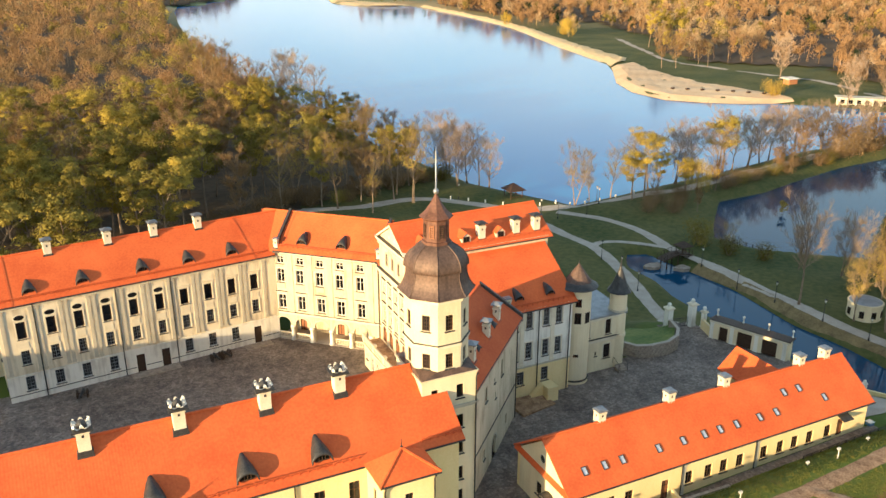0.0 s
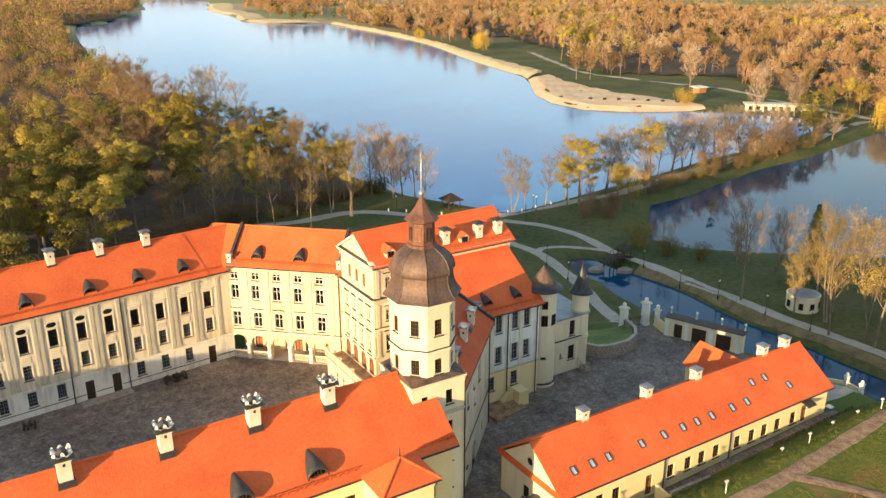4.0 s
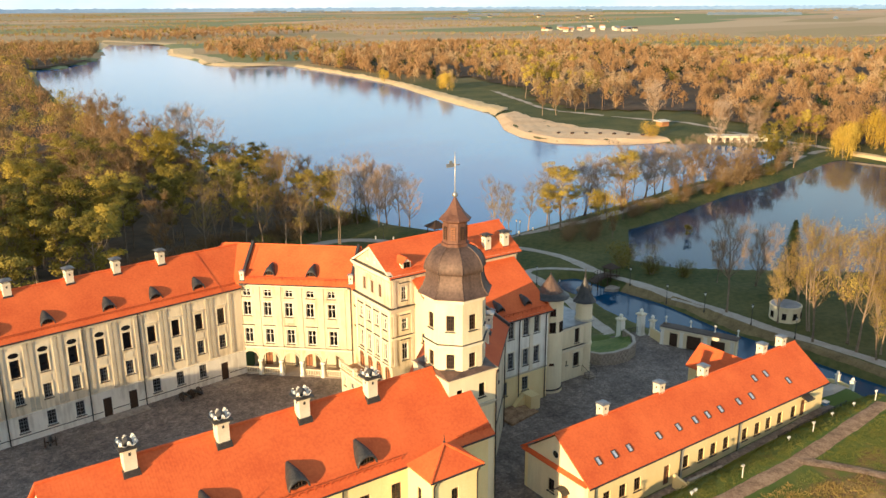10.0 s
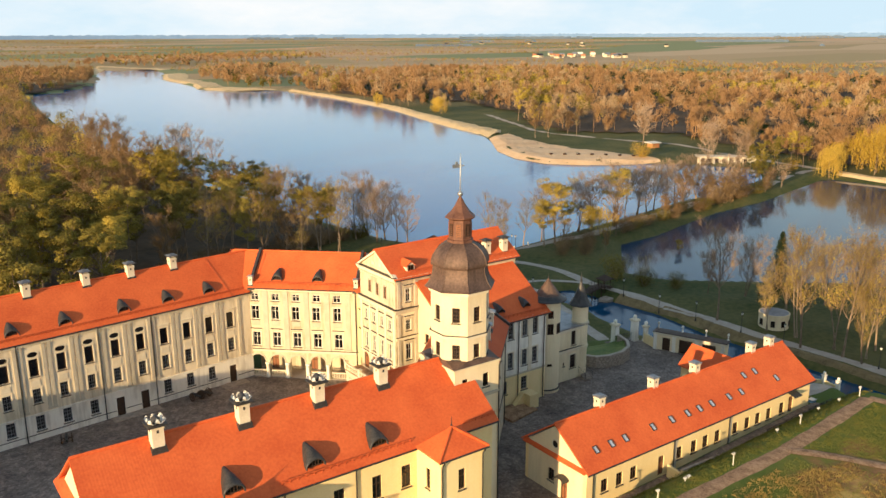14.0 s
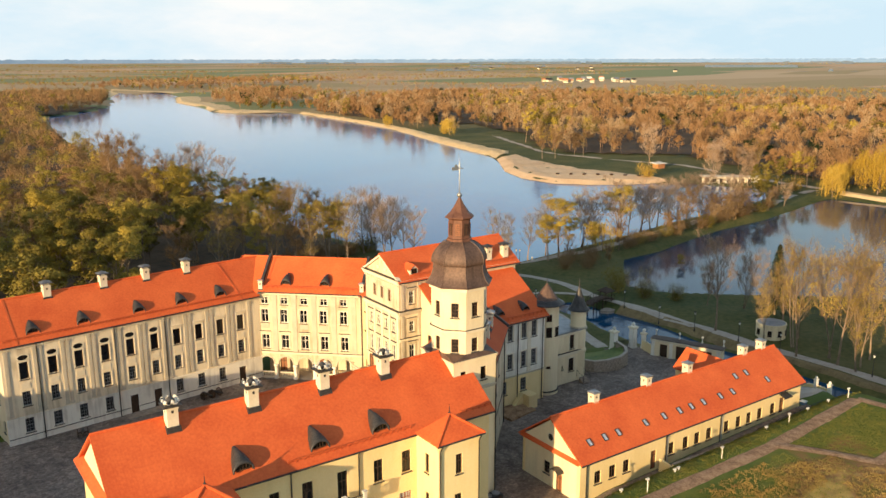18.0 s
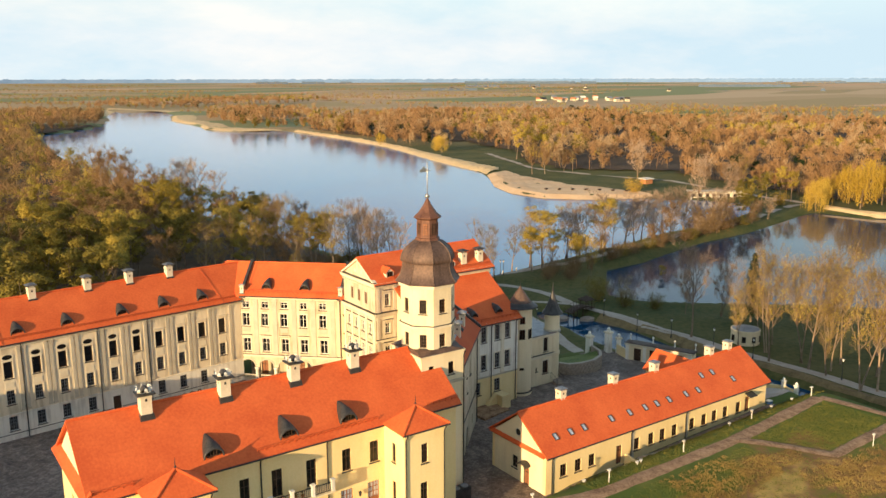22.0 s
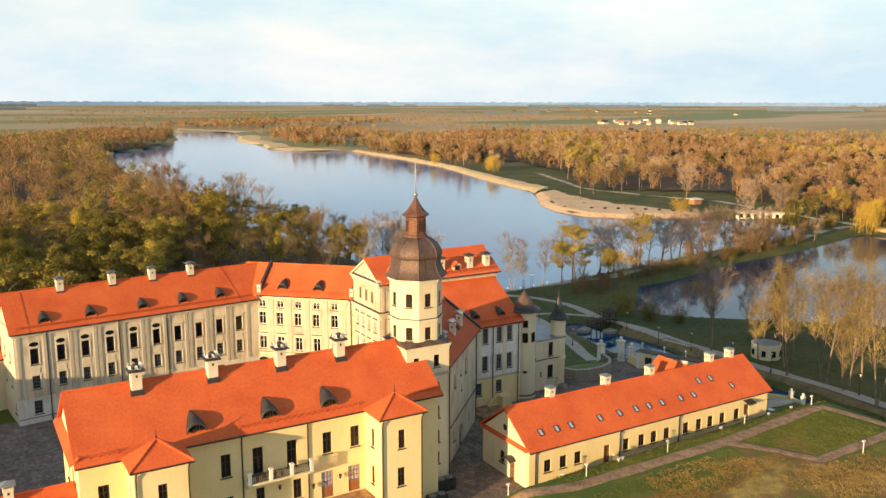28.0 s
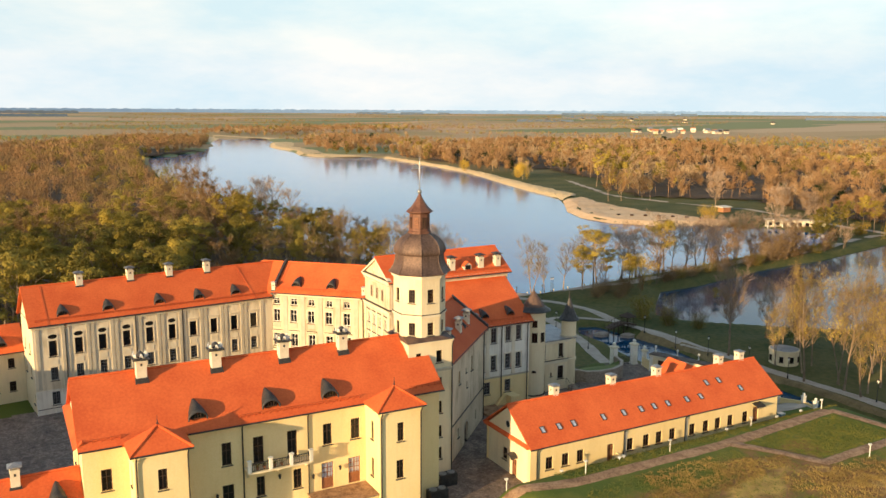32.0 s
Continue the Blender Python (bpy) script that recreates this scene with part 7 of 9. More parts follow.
# weeping willow: hanging strands
bm, tips, rng = grow(91, 14, 0.36, bole=0.25, limbs=11, rise=-0.1, up=0.9)
q = []
for p, d, e in tips:
    for _ in range(3):
        a = e + Vector((rng.gauss(0, 0.9), rng.gauss(0, 0.9), rng.gauss(0.2, 0.5)))
        n = rng.randint(5, 11)
        for k in range(n):
            q += [leaf_quad(a + Vector((rng.gauss(0, 0.16), rng.gauss(0, 0.16), -0.5 * k - 0.25 * w)), 0.2, rng, 2.5) for w in (0, 1)]
kind_of_tree("willow0", mesh_of(bm, "trunk", BARK), [("crown", leaf_mesh("crown", q, LEAF_WILLOW))])
# spruce: drooping whorls
rng = random.Random(7)
bm = bmesh.new()
tube(bm, [(0, 0, -0.4), (0.05, 0, 8), (0, 0, 15.6)], [0.24, 0.13, 0.02], 7)
q = []
for k in range(46):
    z = 1.6 + 13.6 * k / 46
    r = 4.3 * (1 - k / 47) ** 0.8 * rng.uniform(0.75, 1.12)
    for b in range(7):
        a = b * 0.9 + k * 1.3 + rng.uniform(-0.2, 0.2)
        for s in range(6):
            u = (s + rng.uniform(0.2, 1)) / 6
            q += [leaf_quad((math.cos(a) * r * u + rng.gauss(0, 0.1), math.sin(a) * r * u + rng.gauss(0, 0.1), z - 0.3 * r * u + rng.gauss(0, 0.1)), 0.24 * (1.1 - 0.4 * u), rng) for w in (0, 1)]
kind_of_tree("spruce0", mesh_of(bm, "trunk", BARK), [("crown", leaf_mesh("crown", q, LEAF_DARK))])
# shrubs
for nm, mt in (("shrub_brown", FARTWIG), ("shrub_gold", LEAF_WILLOW), ("shrub_green", LEAF_OLIVE)):
    rng = random.Random(len(nm))
    bm = bmesh.new()
    q = []
    for s in range(9):
        a = s * 0.7
        line = limb_line((0.15 * math.cos(a), 0.15 * math.sin(a), -0.2), (0.5 * math.cos(a), 0.5 * math.sin(a), 1), 3.4, 4, rng, 0.1, 0.2)
        tube(bm, line, [0.06, 0.05, 0.04, 0.025, 0.01], 4)
        for p in line[1:]:
            for _ in range(60):
                q.append(leaf_quad(p + Vector((rng.gauss(0, 0.6), rng.gauss(0, 0.6), rng.gauss(0, 0.45))), 0.105, rng))
    kind_of_tree(nm, mesh_of(bm, "trunk", BARK), [("crown", leaf_mesh("crown", q, mt))])

LABELS = {
    "olive": "tall broadleaf tree in fresh olive-green spring leaf", "gold": "tall broadleaf tree in golden-green spring leaf",
    "bare": "tall bare brown tree with fine twigs", "spring": "slender tree with sparse golden young leaves",
    "brown": "broad tree covered in reddish-brown buds", "willow": "weeping willow with hanging orange-yellow strands",
    "spruce": "dark green spruce standing by the pond", "shrub_brown": "low bare brown shrub among the grass",
    "shrub_gold": "low golden shrub in young leaf", "shrub_green": "low green shrub on the lawn",
}


def tree(key, x, y, scale, rng, group, wide=1.0):
    """A tree or shrub: an empty at its foot with trunk and crown."""
    z = float(land(x, y))
    kind = key.rstrip("0123456789")
    nm = "shrub" if kind.startswith("shrub") else kind if kind in ("willow", "spruce") else "tree"
    m = Matrix.Translation((x, y, z)) @ Matrix.Rotation(rng.uniform(0, 6.28), 4, "Z")
    e = new(nm)
    e.matrix_basis = m @ Matrix.Diagonal((scale * wide, scale * wide, scale, 1))
    tagged(e, LABELS[kind], "shrub" if nm == "shrub" else "tree", group)
    trunk, crowns = TREES[key]
    sub("trunk", trunk, e)
    for n, me in crowns:
        sub(n, me, e)
    return e


rng = random.Random(42)
# the wood behind the castle, near part
WOOD_EDGE = [(-130, 62), (-60, 66), (-30, 74), (-14, 92), (2, 112), (22, 122), (36, 128), (52, 133), (60, 140), (58, 180), (54, 243), (50, 330), (-130, 330)]
placed_trees = []


def free_spot(x, y, gap):
    if any((x - a) ** 2 + (y - b) ** 2 < gap * gap for a, b in placed_trees):
        return False
    placed_trees.append((x, y))
    return True


special = [("gold1", -3, 131, 1.0), ("gold0", -22, 112, 1.0), ("gold2", -14, 160, 1.1), ("olive1", 11, 128, 0.95), ("spring1", 21, 127, 0.9), ("spring0", 28.7, 117, 0.95), ("spring1", 46.7, 113.6, 0.92), ("spring2", 35, 110.2, 0.8), ("spring2", 43.7, 118, 0.95), ("bare0", 68, 126, 0.74), ("bare1", 65, 130, 0.78), ("bare2", 70, 123, 0.66), ("bare1", 63, 122, 0.68), ("bare0", 72, 121, 0.6), ("gold3", 52, 128, 0.72), ("bare0", 57, 250, 0.95), ("bare2", 58, 178, 0.62), ("bare1", 55, 262, 0.9), ("bare3", 56, 172, 0.6), ("brown1", 30, 246, 1.25), ("brown3", 24, 256, 1.3), ("brown0", 40, 240, 1.0), ("gold0", 22, 174, 1.1), ("gold1", 29, 186, 1.05), ("gold2", -38, 120, 1.05), ("olive2", 46, 122, 0.8), ("brown0", 36, 121, 0.7), ("olive1", 26, 121, 0.8), ("spring0", 16, 120, 0.9), ("brown2", 6, 117, 0.8), ("bare0", 60, 128, 0.7), ("gold2", 47, 134, 0.8), ("brown0", 57, 137, 0.7), ("bare2", 61, 150, 0.62), ("brown1", 55, 152, 0.75), ("bare0", 60, 236, 0.85), ("brown3", 52, 160, 0.8), ("gold0", -8, 108, 0.95), ("olive2", -30, 92, 0.95), ("olive0", -48, 84, 1.0)]
for key, x, y, s in special:
    placed_trees.append((x, y))
    tree(key, x, y, s * 1.15, rng, "trees of the castle wood", 1.1)
mix = ["olive0", "olive1", "olive2", "olive3", "gold0", "gold1", "gold3", "olive1", "spring1", "olive0", "olive3", "brown3"]
mix_far = ["brown0", "brown1", "brown2", "olive3", "olive2", "olive1", "olive0", "gold2", "brown3", "olive2"]
count = 0
while count < 165:
    x, y = rng.uniform(-120, 62), rng.uniform(62, 215)
    if float(signed(np.array(x), np.array(y), WOOD_EDGE)) < 0 or not free_spot(x, y, 6.4 if y < 150 else 7.4):
        count += 0.01
        continue
    if y > 60 and x < -95 + 0 * y and rng.random() < 0.5:
        continue
    tree(rng.choice(mix if y < 140 else mix_far), x, y, rng.uniform(1.0, 1.3) if x < 5 and y < 125 else rng.uniform(0.85, 1.2) if x < 40 else rng.uniform(0.65, 0.9), rng, "trees of the castle wood", rng.uniform(1.0, 1.3))
    count += 1

# causeway and park trees
cause = [("spring1", 82.3, 96.2, 0.74), ("spring2", 88.2, 98.6, 0.55), ("spring0", 95, 99, 0.7), ("gold3", 100.4, 92.5, 0.82), ("spring0", 102, 99.6, 0.82), ("gold2", 97, 93, 0.62), ("gold0", 109.5, 98.8, 0.5), ("willow0", 118, 93.2, 0.56), ("gold1", 113, 92, 0.46), ("bare0", 108, 100.5, 0.7), ("bare1", 117, 101, 0.72), ("bare2", 124, 102, 0.72), ("bare3", 137.5, 105, 0.78), ("gold2", 132.4, 101.5, 0.88), ("bare2", 129, 98, 0.7), ("spring2", 142, 106, 0.74), ("bare1", 149, 107.5, 0.7), ("bare0", 155, 108.5, 0.68), ("bare2", 160, 110, 0.68), ("brown1", 166, 103, 0.66), ("bare1", 168, 111, 0.68), ("bare0", 173, 112, 0.68), ("bare2", 179, 113.5, 0.66), ("brown0", 183, 105.5, 0.5), ("bare1", 187, 114, 0.68), ("bare0", 194, 115, 0.66), ("brown1", 200, 106.5, 0.5), ("bare2", 206, 116, 0.65), ("olive0", 213, 109.5, 0.52), ("olive2", 219, 111, 0.6), ("shrub_brown", 185, 103, 2.0), ("shrub_brown", 191, 104, 2.2), ("shrub_brown", 179, 102, 1.7), ("brown2", 197, 105, 0.45), ("olive1", 226, 113, 0.45), ("brown3", 152, 98.5, 0.35), ("bare3", 212, 118, 0.62), ("brown2", 175, 103.5, 0.42)]
r_ = random.Random(63)
for i in range(34):
    x = 122 + i * 3.3 + r_.uniform(-1, 1)
    y = float(np.interp(x, [118, 150, 180, 205, 250], [91, 96, 102, 104, 114])) + r_.uniform(-1.6, 1.6)
    cause.append((r_.choice(["shrub_brown", "shrub_brown", "brown1", "bare2", "shrub_green"]), x, y, 0))
for key, x, y, s in cause:
    s = s or (r_.uniform(0.6, 1.1) if key.startswith("shrub") else r_.uniform(0.26, 0.5))
    tree(key, x, y, s if key.startswith("shrub") else s * 1.12, rng, "trees on the causeway", 1.32)
park = [("bare0", 98, 86, 0.42), ("shrub_brown", 94, 83, 1.0), ("shrub_brown", 99, 80, 1.1), ("shrub_brown", 104, 84, 1.1), ("shrub_brown", 108, 88, 1.0), ("shrub_brown", 101, 88, 1.0), ("shrub_brown", 97, 86, 0.9), ("brown1", 105, 78.5, 0.34), ("shrub_green", 90, 61, 1.5), ("shrub_green", 91, 53.5, 1.1), ("shrub_green", 95, 48, 1.0),
        ("bare3", 83.2, 28.4, 0.92), ("spring0", 94.4, 24.9, 0.68), ("spring2", 97.3, 22.9, 0.62), ("spring1", 86.5, 19.6, 0.66), ("spring2", 92.3, 19.4, 0.85), ("spring0", 92.8, 16.5, 0.9), ("spruce0", 103, 28.5, 1.0), ("spring0", 84.2, 11.4, 1.22), ("spring3", 87.9, 14.7, 1.1), ("spring1", 88.7, 7.4, 1.18), ("spring2", 86, 4.6, 1.3), ("spring0", 88.6, 1.8, 0.9), ("spring3", 85.2, 0.8, 0.66), ("spring1", 83.6, -6.3, 1.28), ("spring2", 85.6, -8.2, 1.22), ("spring0", 94, 3, 1.1), ("spring1", 99, 8, 1.0), ("spring3", 92, -5, 1.1), ("spring2", 103, 1, 1.02), ("bare1", 107, 12, 0.8), ("spring1", 90, -14, 1.1), ("spring2", 97, -9, 1.0), ("spring3", 108, -3, 0.9), ("spring2", 116, 6, 0.85), ("bare2", 110, 22, 0.7), ("spring0", 117, 17, 0.75), ("bare0", 116, 26, 0.6), ("bare1", 101.7, 35.2, 0.64), ("brown1", 97, 41, 0.5), ("gold2", 125.5, 71.5, 0.3), ("spring1", 91, 53.5, 0.4), ("gold0", 126, -8, 0.9), ("gold1", 120, -16, 0.95), ("spring0", 106, -18, 1.0), ("gold2", 90, -22, 0.95)]
for key, x, y, s in park:
    tree(key, x, y, s, rng, "trees between moat and pond")
# park across the lake
far_park = [("brown0", 256, 275, 1.12), ("brown2", 262, 271, 0.9), ("spring2", 277.3, 265, 0.82), ("bare1", 278.8, 219, 1.02), ("shrub_gold", 243, 188, 1.9), ("bare0", 253, 160, 1.0), ("bare2", 268, 168, 0.9), ("bare1", 262, 148, 0.8), ("olive0", 262, 140, 0.7), ("spring1", 299.6, 170.4, 0.85), ("brown1", 266, 150, 0.8), ("olive2", 255, 140, 0.7), ("olive1", 250, 126, 0.75), ("willow0", 264, 110.5, 0.95), ("willow0", 272, 114, 0.85), ("willow0", 280, 101, 1.4), ("willow0", 311, 112, 1.25), ("willow0", 284, 118, 0.8), ("gold0", 307, 349, 1.2), ("gold1", 318, 352, 1.22), ("gold3", 337, 359, 1.2), ("willow0", 294, 417, 0.9), ("willow0", 308, 442, 0.75), ("gold2", 347, 596, 0.9), ("gold0", 351, 699, 1.0), ("gold1", 360, 690, 0.9), ("gold0", 299, 104, 0.9), ("bare1", 287, 104, 0.9), ("shrub_gold", 300, 432, 1.6), ("willow0", 302, 515, 0.75), ("olive1", 330, 520, 0.9), ("brown1", 280, 275, 0.7), ("willow0", 345, 620, 0.8), ("gold1", 300, 96, 0.85), ("willow0", 330, 100, 1.1), ("willow0", 289, 111, 1.1), ("willow0", 297, 101, 1.2), ("gold2", 274, 128, 0.8), ("olive2", 268, 136, 0.7), ("gold0", 281, 138, 0.8), ("shrub_gold", 262, 126, 1.5)]
for key, x, y, s in far_park:
    tree(key, x, y, s, rng, "trees of the park across the lake")


def far_woods(name, spots, mat, label, seed, bare=True, girth=1.0, most=850):
    """Distant woodland: many loose crowns joined into one. bare: upright sprays of twigs; else leafy heads.
    Within the wood the crowns stand close and carry their sprays on top; at its edge they reach down."""
    r = np.random.RandomState(seed)
    n = len(spots)
    base, deep = spots[:, :3], spots[:, 3] > 13
    far = np.hypot(base[:, 0], base[:, 1])
    grain = np.clip(far * 0.00092, 0.27, 1.15)
    quads = np.clip(np.where(deep, 52, 88) / grain ** 2, 14, most).astype(int)
    own = np.repeat(np.arange(n), quads)
    k = len(own)
    u = r.normal(size=(k, 3))
    u /= np.linalg.norm(u, axis=1)[:, None]
    big = r.uniform(0.68, 1.15, n) * np.where(r.uniform(size=n) < 0.12, 1.22, 1.0)
    wide = (big * girth * r.uniform(4.0, 5.8, n))[own][:, None]
    tall = (big * r.uniform(6.6, 9.0, n))[own][:, None]
    # boughs: each head is a heap of rounded clumps
    nb = 12
    heads = r.normal(size=(n, nb, 3))
    heads /= np.linalg.norm(heads, axis=2)[:, :, None]
    heads *= r.uniform(0.35, 0.8, (n, nb, 1))
    heads[:, :, 2] = np.where(deep[:, None], np.abs(heads[:, :, 2]) * 0.9, heads[:, :, 2])
    which = r.randint(0, nb, k)
    mid_ = heads[own, which]
    reach = (0.3 + 0.16 * ((which * 7) % 5) / 5)[:, None] * r.uniform(0.6, 1.0, (k, 1))
    p = mid_ * np.concatenate([wide, wide, tall], 1) + u * reach * wide
    p[:, 2] += tall[:, 0] + 0.8
    u = u + 0.8 * mid_ + np.array([0, 0, 0.15])
    if bare:
        d = u * np.array([0.5, 0.5, 0.25]) + r.normal(0, 0.22, (k, 3)) + np.array([0, 0, 0.85])
        flat_ = r.uniform(size=(k, 1)) < 0.35
        d = np.where(flat_, np.cross(u + r.normal(0, 0.2, (k, 3)), r.normal(size=(k, 3))), d)
        long_, thin_ = np.where(flat_, 0.8, 1.7), np.where(flat_, 0.6, 0.36)
    else:
        d = np.cross(u + r.normal(0, 0.22, (k, 3)), r.normal(size=(k, 3)))
        long_, thin_ = 0.85, 0.65
    d /= np.linalg.norm(d, axis=1)[:, None]
    e = np.cross(d, u + r.normal(0, 0.2, (k, 3)))
    e /= np.linalg.norm(e, axis=1)[:, None]
    c = base[own] + p
    s = (grain[own] * r.uniform(0.6, 1.3, k))[:, None]
    # a few pale stems under each head at the wood's edge
    feet = base[~deep]
    m_ = len(feet) * 3
    foot = np.repeat(feet, 3, 0) + np.concatenate([r.normal(0, 1.6, (m_, 2)), np.zeros((m_, 1))], 1)
    c = np.concatenate([c, foot + np.array([0, 0, 5.0])])
    d = np.concatenate([d, np.concatenate([r.normal(0, 0.05, (m_, 2)), np.ones((m_, 1))], 1)])
    a_ = r.uniform(0, 3.14, m_)
    e = np.concatenate([e, np.stack([np.cos(a_), np.sin(a_), np.zeros(m_)], 1)])
    s = np.concatenate([s, np.ones((m_, 1))])
    long_ = np.concatenate([np.broadcast_to(long_, (k, 1)), np.full((m_, 1), 6.5)])
    thin_ = np.concatenate([np.broadcast_to(thin_, (k, 1)), np.full((m_, 1), 0.13)])
    k = k + m_
    v = np.stack([c + d * s * long_, c + e * s * thin_, c - d * s * long_, c - e * s * thin_], 1).reshape(-1, 3)
    me = bpy.data.meshes.new(name)
    me.vertices.add(4 * k)
    me.vertices.foreach_set("co", v.ravel())
    me.loops.add(4 * k)
    me.loops.foreach_set("vertex_index", np.arange(4 * k, dtype=np.int32))
    me.polygons.add(k)
    me.polygons.foreach_set("loop_start", np.arange(0, 4 * k, 4, dtype=np.int32))
    me.update(calc_edges=True)
    me.materials.append(mat)
    return tagged(new(name, me), label, "woods", kind="stuff")


def spots_in(poly, step, seed, keep=1.0):
    r = np.random.RandomState(seed)
    x0, x1 = min(p[0] for p in poly), max(p[0] for p in poly)
    y0, y1 = min(p[1] for p in poly), max(p[1] for p in poly)
    X, Y = np.meshgrid(np.arange(x0, x1, step), np.arange(y0, y1, step))
    X, Y = X.ravel() + r.uniform(-0.45, 0.45, X.size) * step, Y.ravel() + r.uniform(-0.45, 0.45, Y.size) * step
    ok = (signed(X, Y, poly) > 0) & (r.uniform(size=X.size) < keep)
    X, Y = X[ok], Y[ok]
    return np.stack([X, Y, land(X, Y), signed(X, Y, poly)], 1)


FAR = [(290, 128), (306, 158), (318, 205), (330, 240), (300, 262), (285, 280), (300, 330), (345, 392), (352, 430), (375, 490), (345, 560), (340, 640), (350, 740), (420, 800), (520, 880), (640, 960), (740, 870), (800, 770), (740, 620), (800, 530), (860, 400), (900, 250), (760, 120), (560, 20), (420, -40), (330, 30), (310, 95)]
sp = np.concatenate([spots_in(FAR, 9.8, 3, 0.84), spots_in([(298, 838), (332, 820), (348, 900), (402, 1000), (430, 1130), (392, 1160), (340, 1040), (328, 905)], 10, 19, 0.75), spots_in([(334, 640), (346, 640), (400, 790), (480, 860), (440, 870), (345, 770)], 10, 20, 0.7), spots_in([(285, 126), (310, 126), (330, 205), (330, 236), (305, 215), (293, 180)], 9.0, 18, 0.9), spots_in([(300, 420), (345, 395), (374, 490), (347, 560), (345, 640), (338, 640), (322, 540)], 15, 16, 0.6), spots_in([(330, 900), (420, 860), (480, 980), (520, 1150), (440, 1250), (410, 1100), (340, 1000)], 10.5, 13, 0.8), spots_in([(332, 740), (324, 620), (312, 530), (300, 475), (330, 470), (345, 560), (345, 640), (360, 740)], 11, 41, 0.75), spots_in([(302, 842), (282, 785), (325, 750), (350, 800), (330, 870)], 11, 42, 0.6), spots_in([(300, 1560), (420, 1450), (600, 1520), (900, 1700), (700, 1850), (400, 1780)], 13, 14, 0.7)])
r_ = np.random.RandomState(9)
clear = np.sin(sp[:, 0] * 0.034 + 2.0) * np.sin(sp[:, 1] * 0.027 + 0.5) + r_.normal(0, 0.12, len(sp))
sp = sp[(clear < 0.82) | (sp[:, 0] > 620)]
tone = np.sin(sp[:, 0] * 0.021 + 1.0) * np.cos(sp[:, 1] * 0.017) * 0.8 + r_.normal(0, 0.5, len(sp))
far_woods("far_woods", sp[tone < -1.15], LEAF_DARK, "dark firs among the woodland across the lake", 15, False)
far_woods("far_woods", sp[(tone >= -1.15) & (tone < 0.2)], FARWOOD, "far reddish-brown leafless woodland across the lake", 1)
far_woods("far_woods", sp[(tone >= 0.2) & (tone < 0.62)], FARWOOD_PALE, "far grey-brown bare woodland across the lake", 2)
far_woods("far_woods", sp[(tone >= 0.62) & (tone < 0.95)], LEAF_OLIVE, "far olive trees among the woodland across the lake", 3, False)
far_woods("far_woods", sp[tone >= 0.95], LEAF_GOLD, "far golden-green trees among the woodland across the lake", 4, False)
LEFT = [(-130, 205), (47, 207), (44, 328), (46, 420), (50, 500), (64, 650), (86, 822), (143, 890), (181, 966), (229, 1124), (249, 1234), (150, 1300), (40, 1100), (-100, 900), (-180, 600)]
sp = np.concatenate([spots_in([(-130, 205), (47, 207), (44, 328), (46, 400), (-150, 400)], 11.5, 5, 0.97), spots_in([(-150, 402), (46, 402)] + LEFT[4:], 11.5, 6, 0.95)])
tone = r_.normal(0, 0.8, len(sp)) + np.sin(sp[:, 0] * 0.03) * 0.3
for k_, (lo_, hi_, mat_, bare_, lab_) in enumerate(((-9, -0.2, LEAF_BROWN, True, "reddish-brown woodland along the near lake shore"), (-0.2, 0.75, FARTWIG, True, "bare brown woodland along the near lake shore"), (0.75, 1.5, LEAF_OLIVE, False, "olive spring woodland along the near lake shore"), (1.5, 9, LEAF_GOLD, False, "golden spring trees along the near lake shore"))):
    far_woods("far_woods", sp[(tone >= lo_) & (tone < hi_)], mat_, lab_, 20 + k_, bare_, 1.3)
# mostly unseen trees, added to keep low sun off the castle wood's foot
WEST = [(-330, 20), (-128, 62), (-126, 200), (-150, 400), (-330, 400)]
sp = spots_in(WEST, 12.0, 8, 0.95)
far_woods("far_woods", sp[::2], FARTWIG, "bare brown woodland added in the west to shade the castle wood", 31, True, 1.35)
far_woods("far_woods", sp[1::2], LEAF_OLIVE, "olive spring woodland added in the west to shade the castle wood", 32, False, 1.35)
LITTER = material("leaf_litter", (0.05, 0.034, 0.018), (0.115, 0.075, 0.04), scale=0.05, fine=0.4, bump=0.5, bump_scale=2, depth=0.1)
for poly_, lift_, step_ in ((FAR, 0.6, 9.0), (WOOD_EDGE[1:-1] + [(-60, 330)], 0.12, 3.0), ([(-60, 205), (47, 207)] + LEFT[2:9] + [(60, 1100), (-60, 800)], 0.5, 9.0)):
    sheet("forest_floor", poly_, step_, lambda x, y, q=lift_: land(x, y) + q, LITTER, "brown leaf litter on the woodland floor", "ground")
# thin hedgerows and copses on the far plain
hedge = []
for k in range(60):
    a, d = rng.uniform(-0.1, 1.75), rng.uniform(1000, 4200)
    cx, cy = d * math.cos(a + 0.1), d * math.sin(a + 0.1)
    if 230 < cx < 430 and cy < 1700:
        continue
    an, ln = rng.uniform(-0.4, 0.2) - 0.65, rng.uniform(120, 700)
    for q in range(int(ln / 4.5)):
        x, y = cx + math.cos(an) * (q * 4.5 - ln / 2) + rng.gauss(0, 4), cy + math.sin(an) * (q * 4.5 - ln / 2) + rng.gauss(0, 4)
        if float(signed(np.array(x), np.array(y), LAKE)) < -12:
            hedge.append((x, y, float(land(x, y)) - 5, 99))
hedge = np.array(hedge)
far_woods("hedgerows", hedge[::2], LEAF_BROWN, "distant brown hedgerows on the plain", 11, True, 1.3, 16)
far_woods("hedgerows", hedge[1::2], LEAF_OLIVE, "distant olive copses on the plain", 12, False, 1.3, 16)
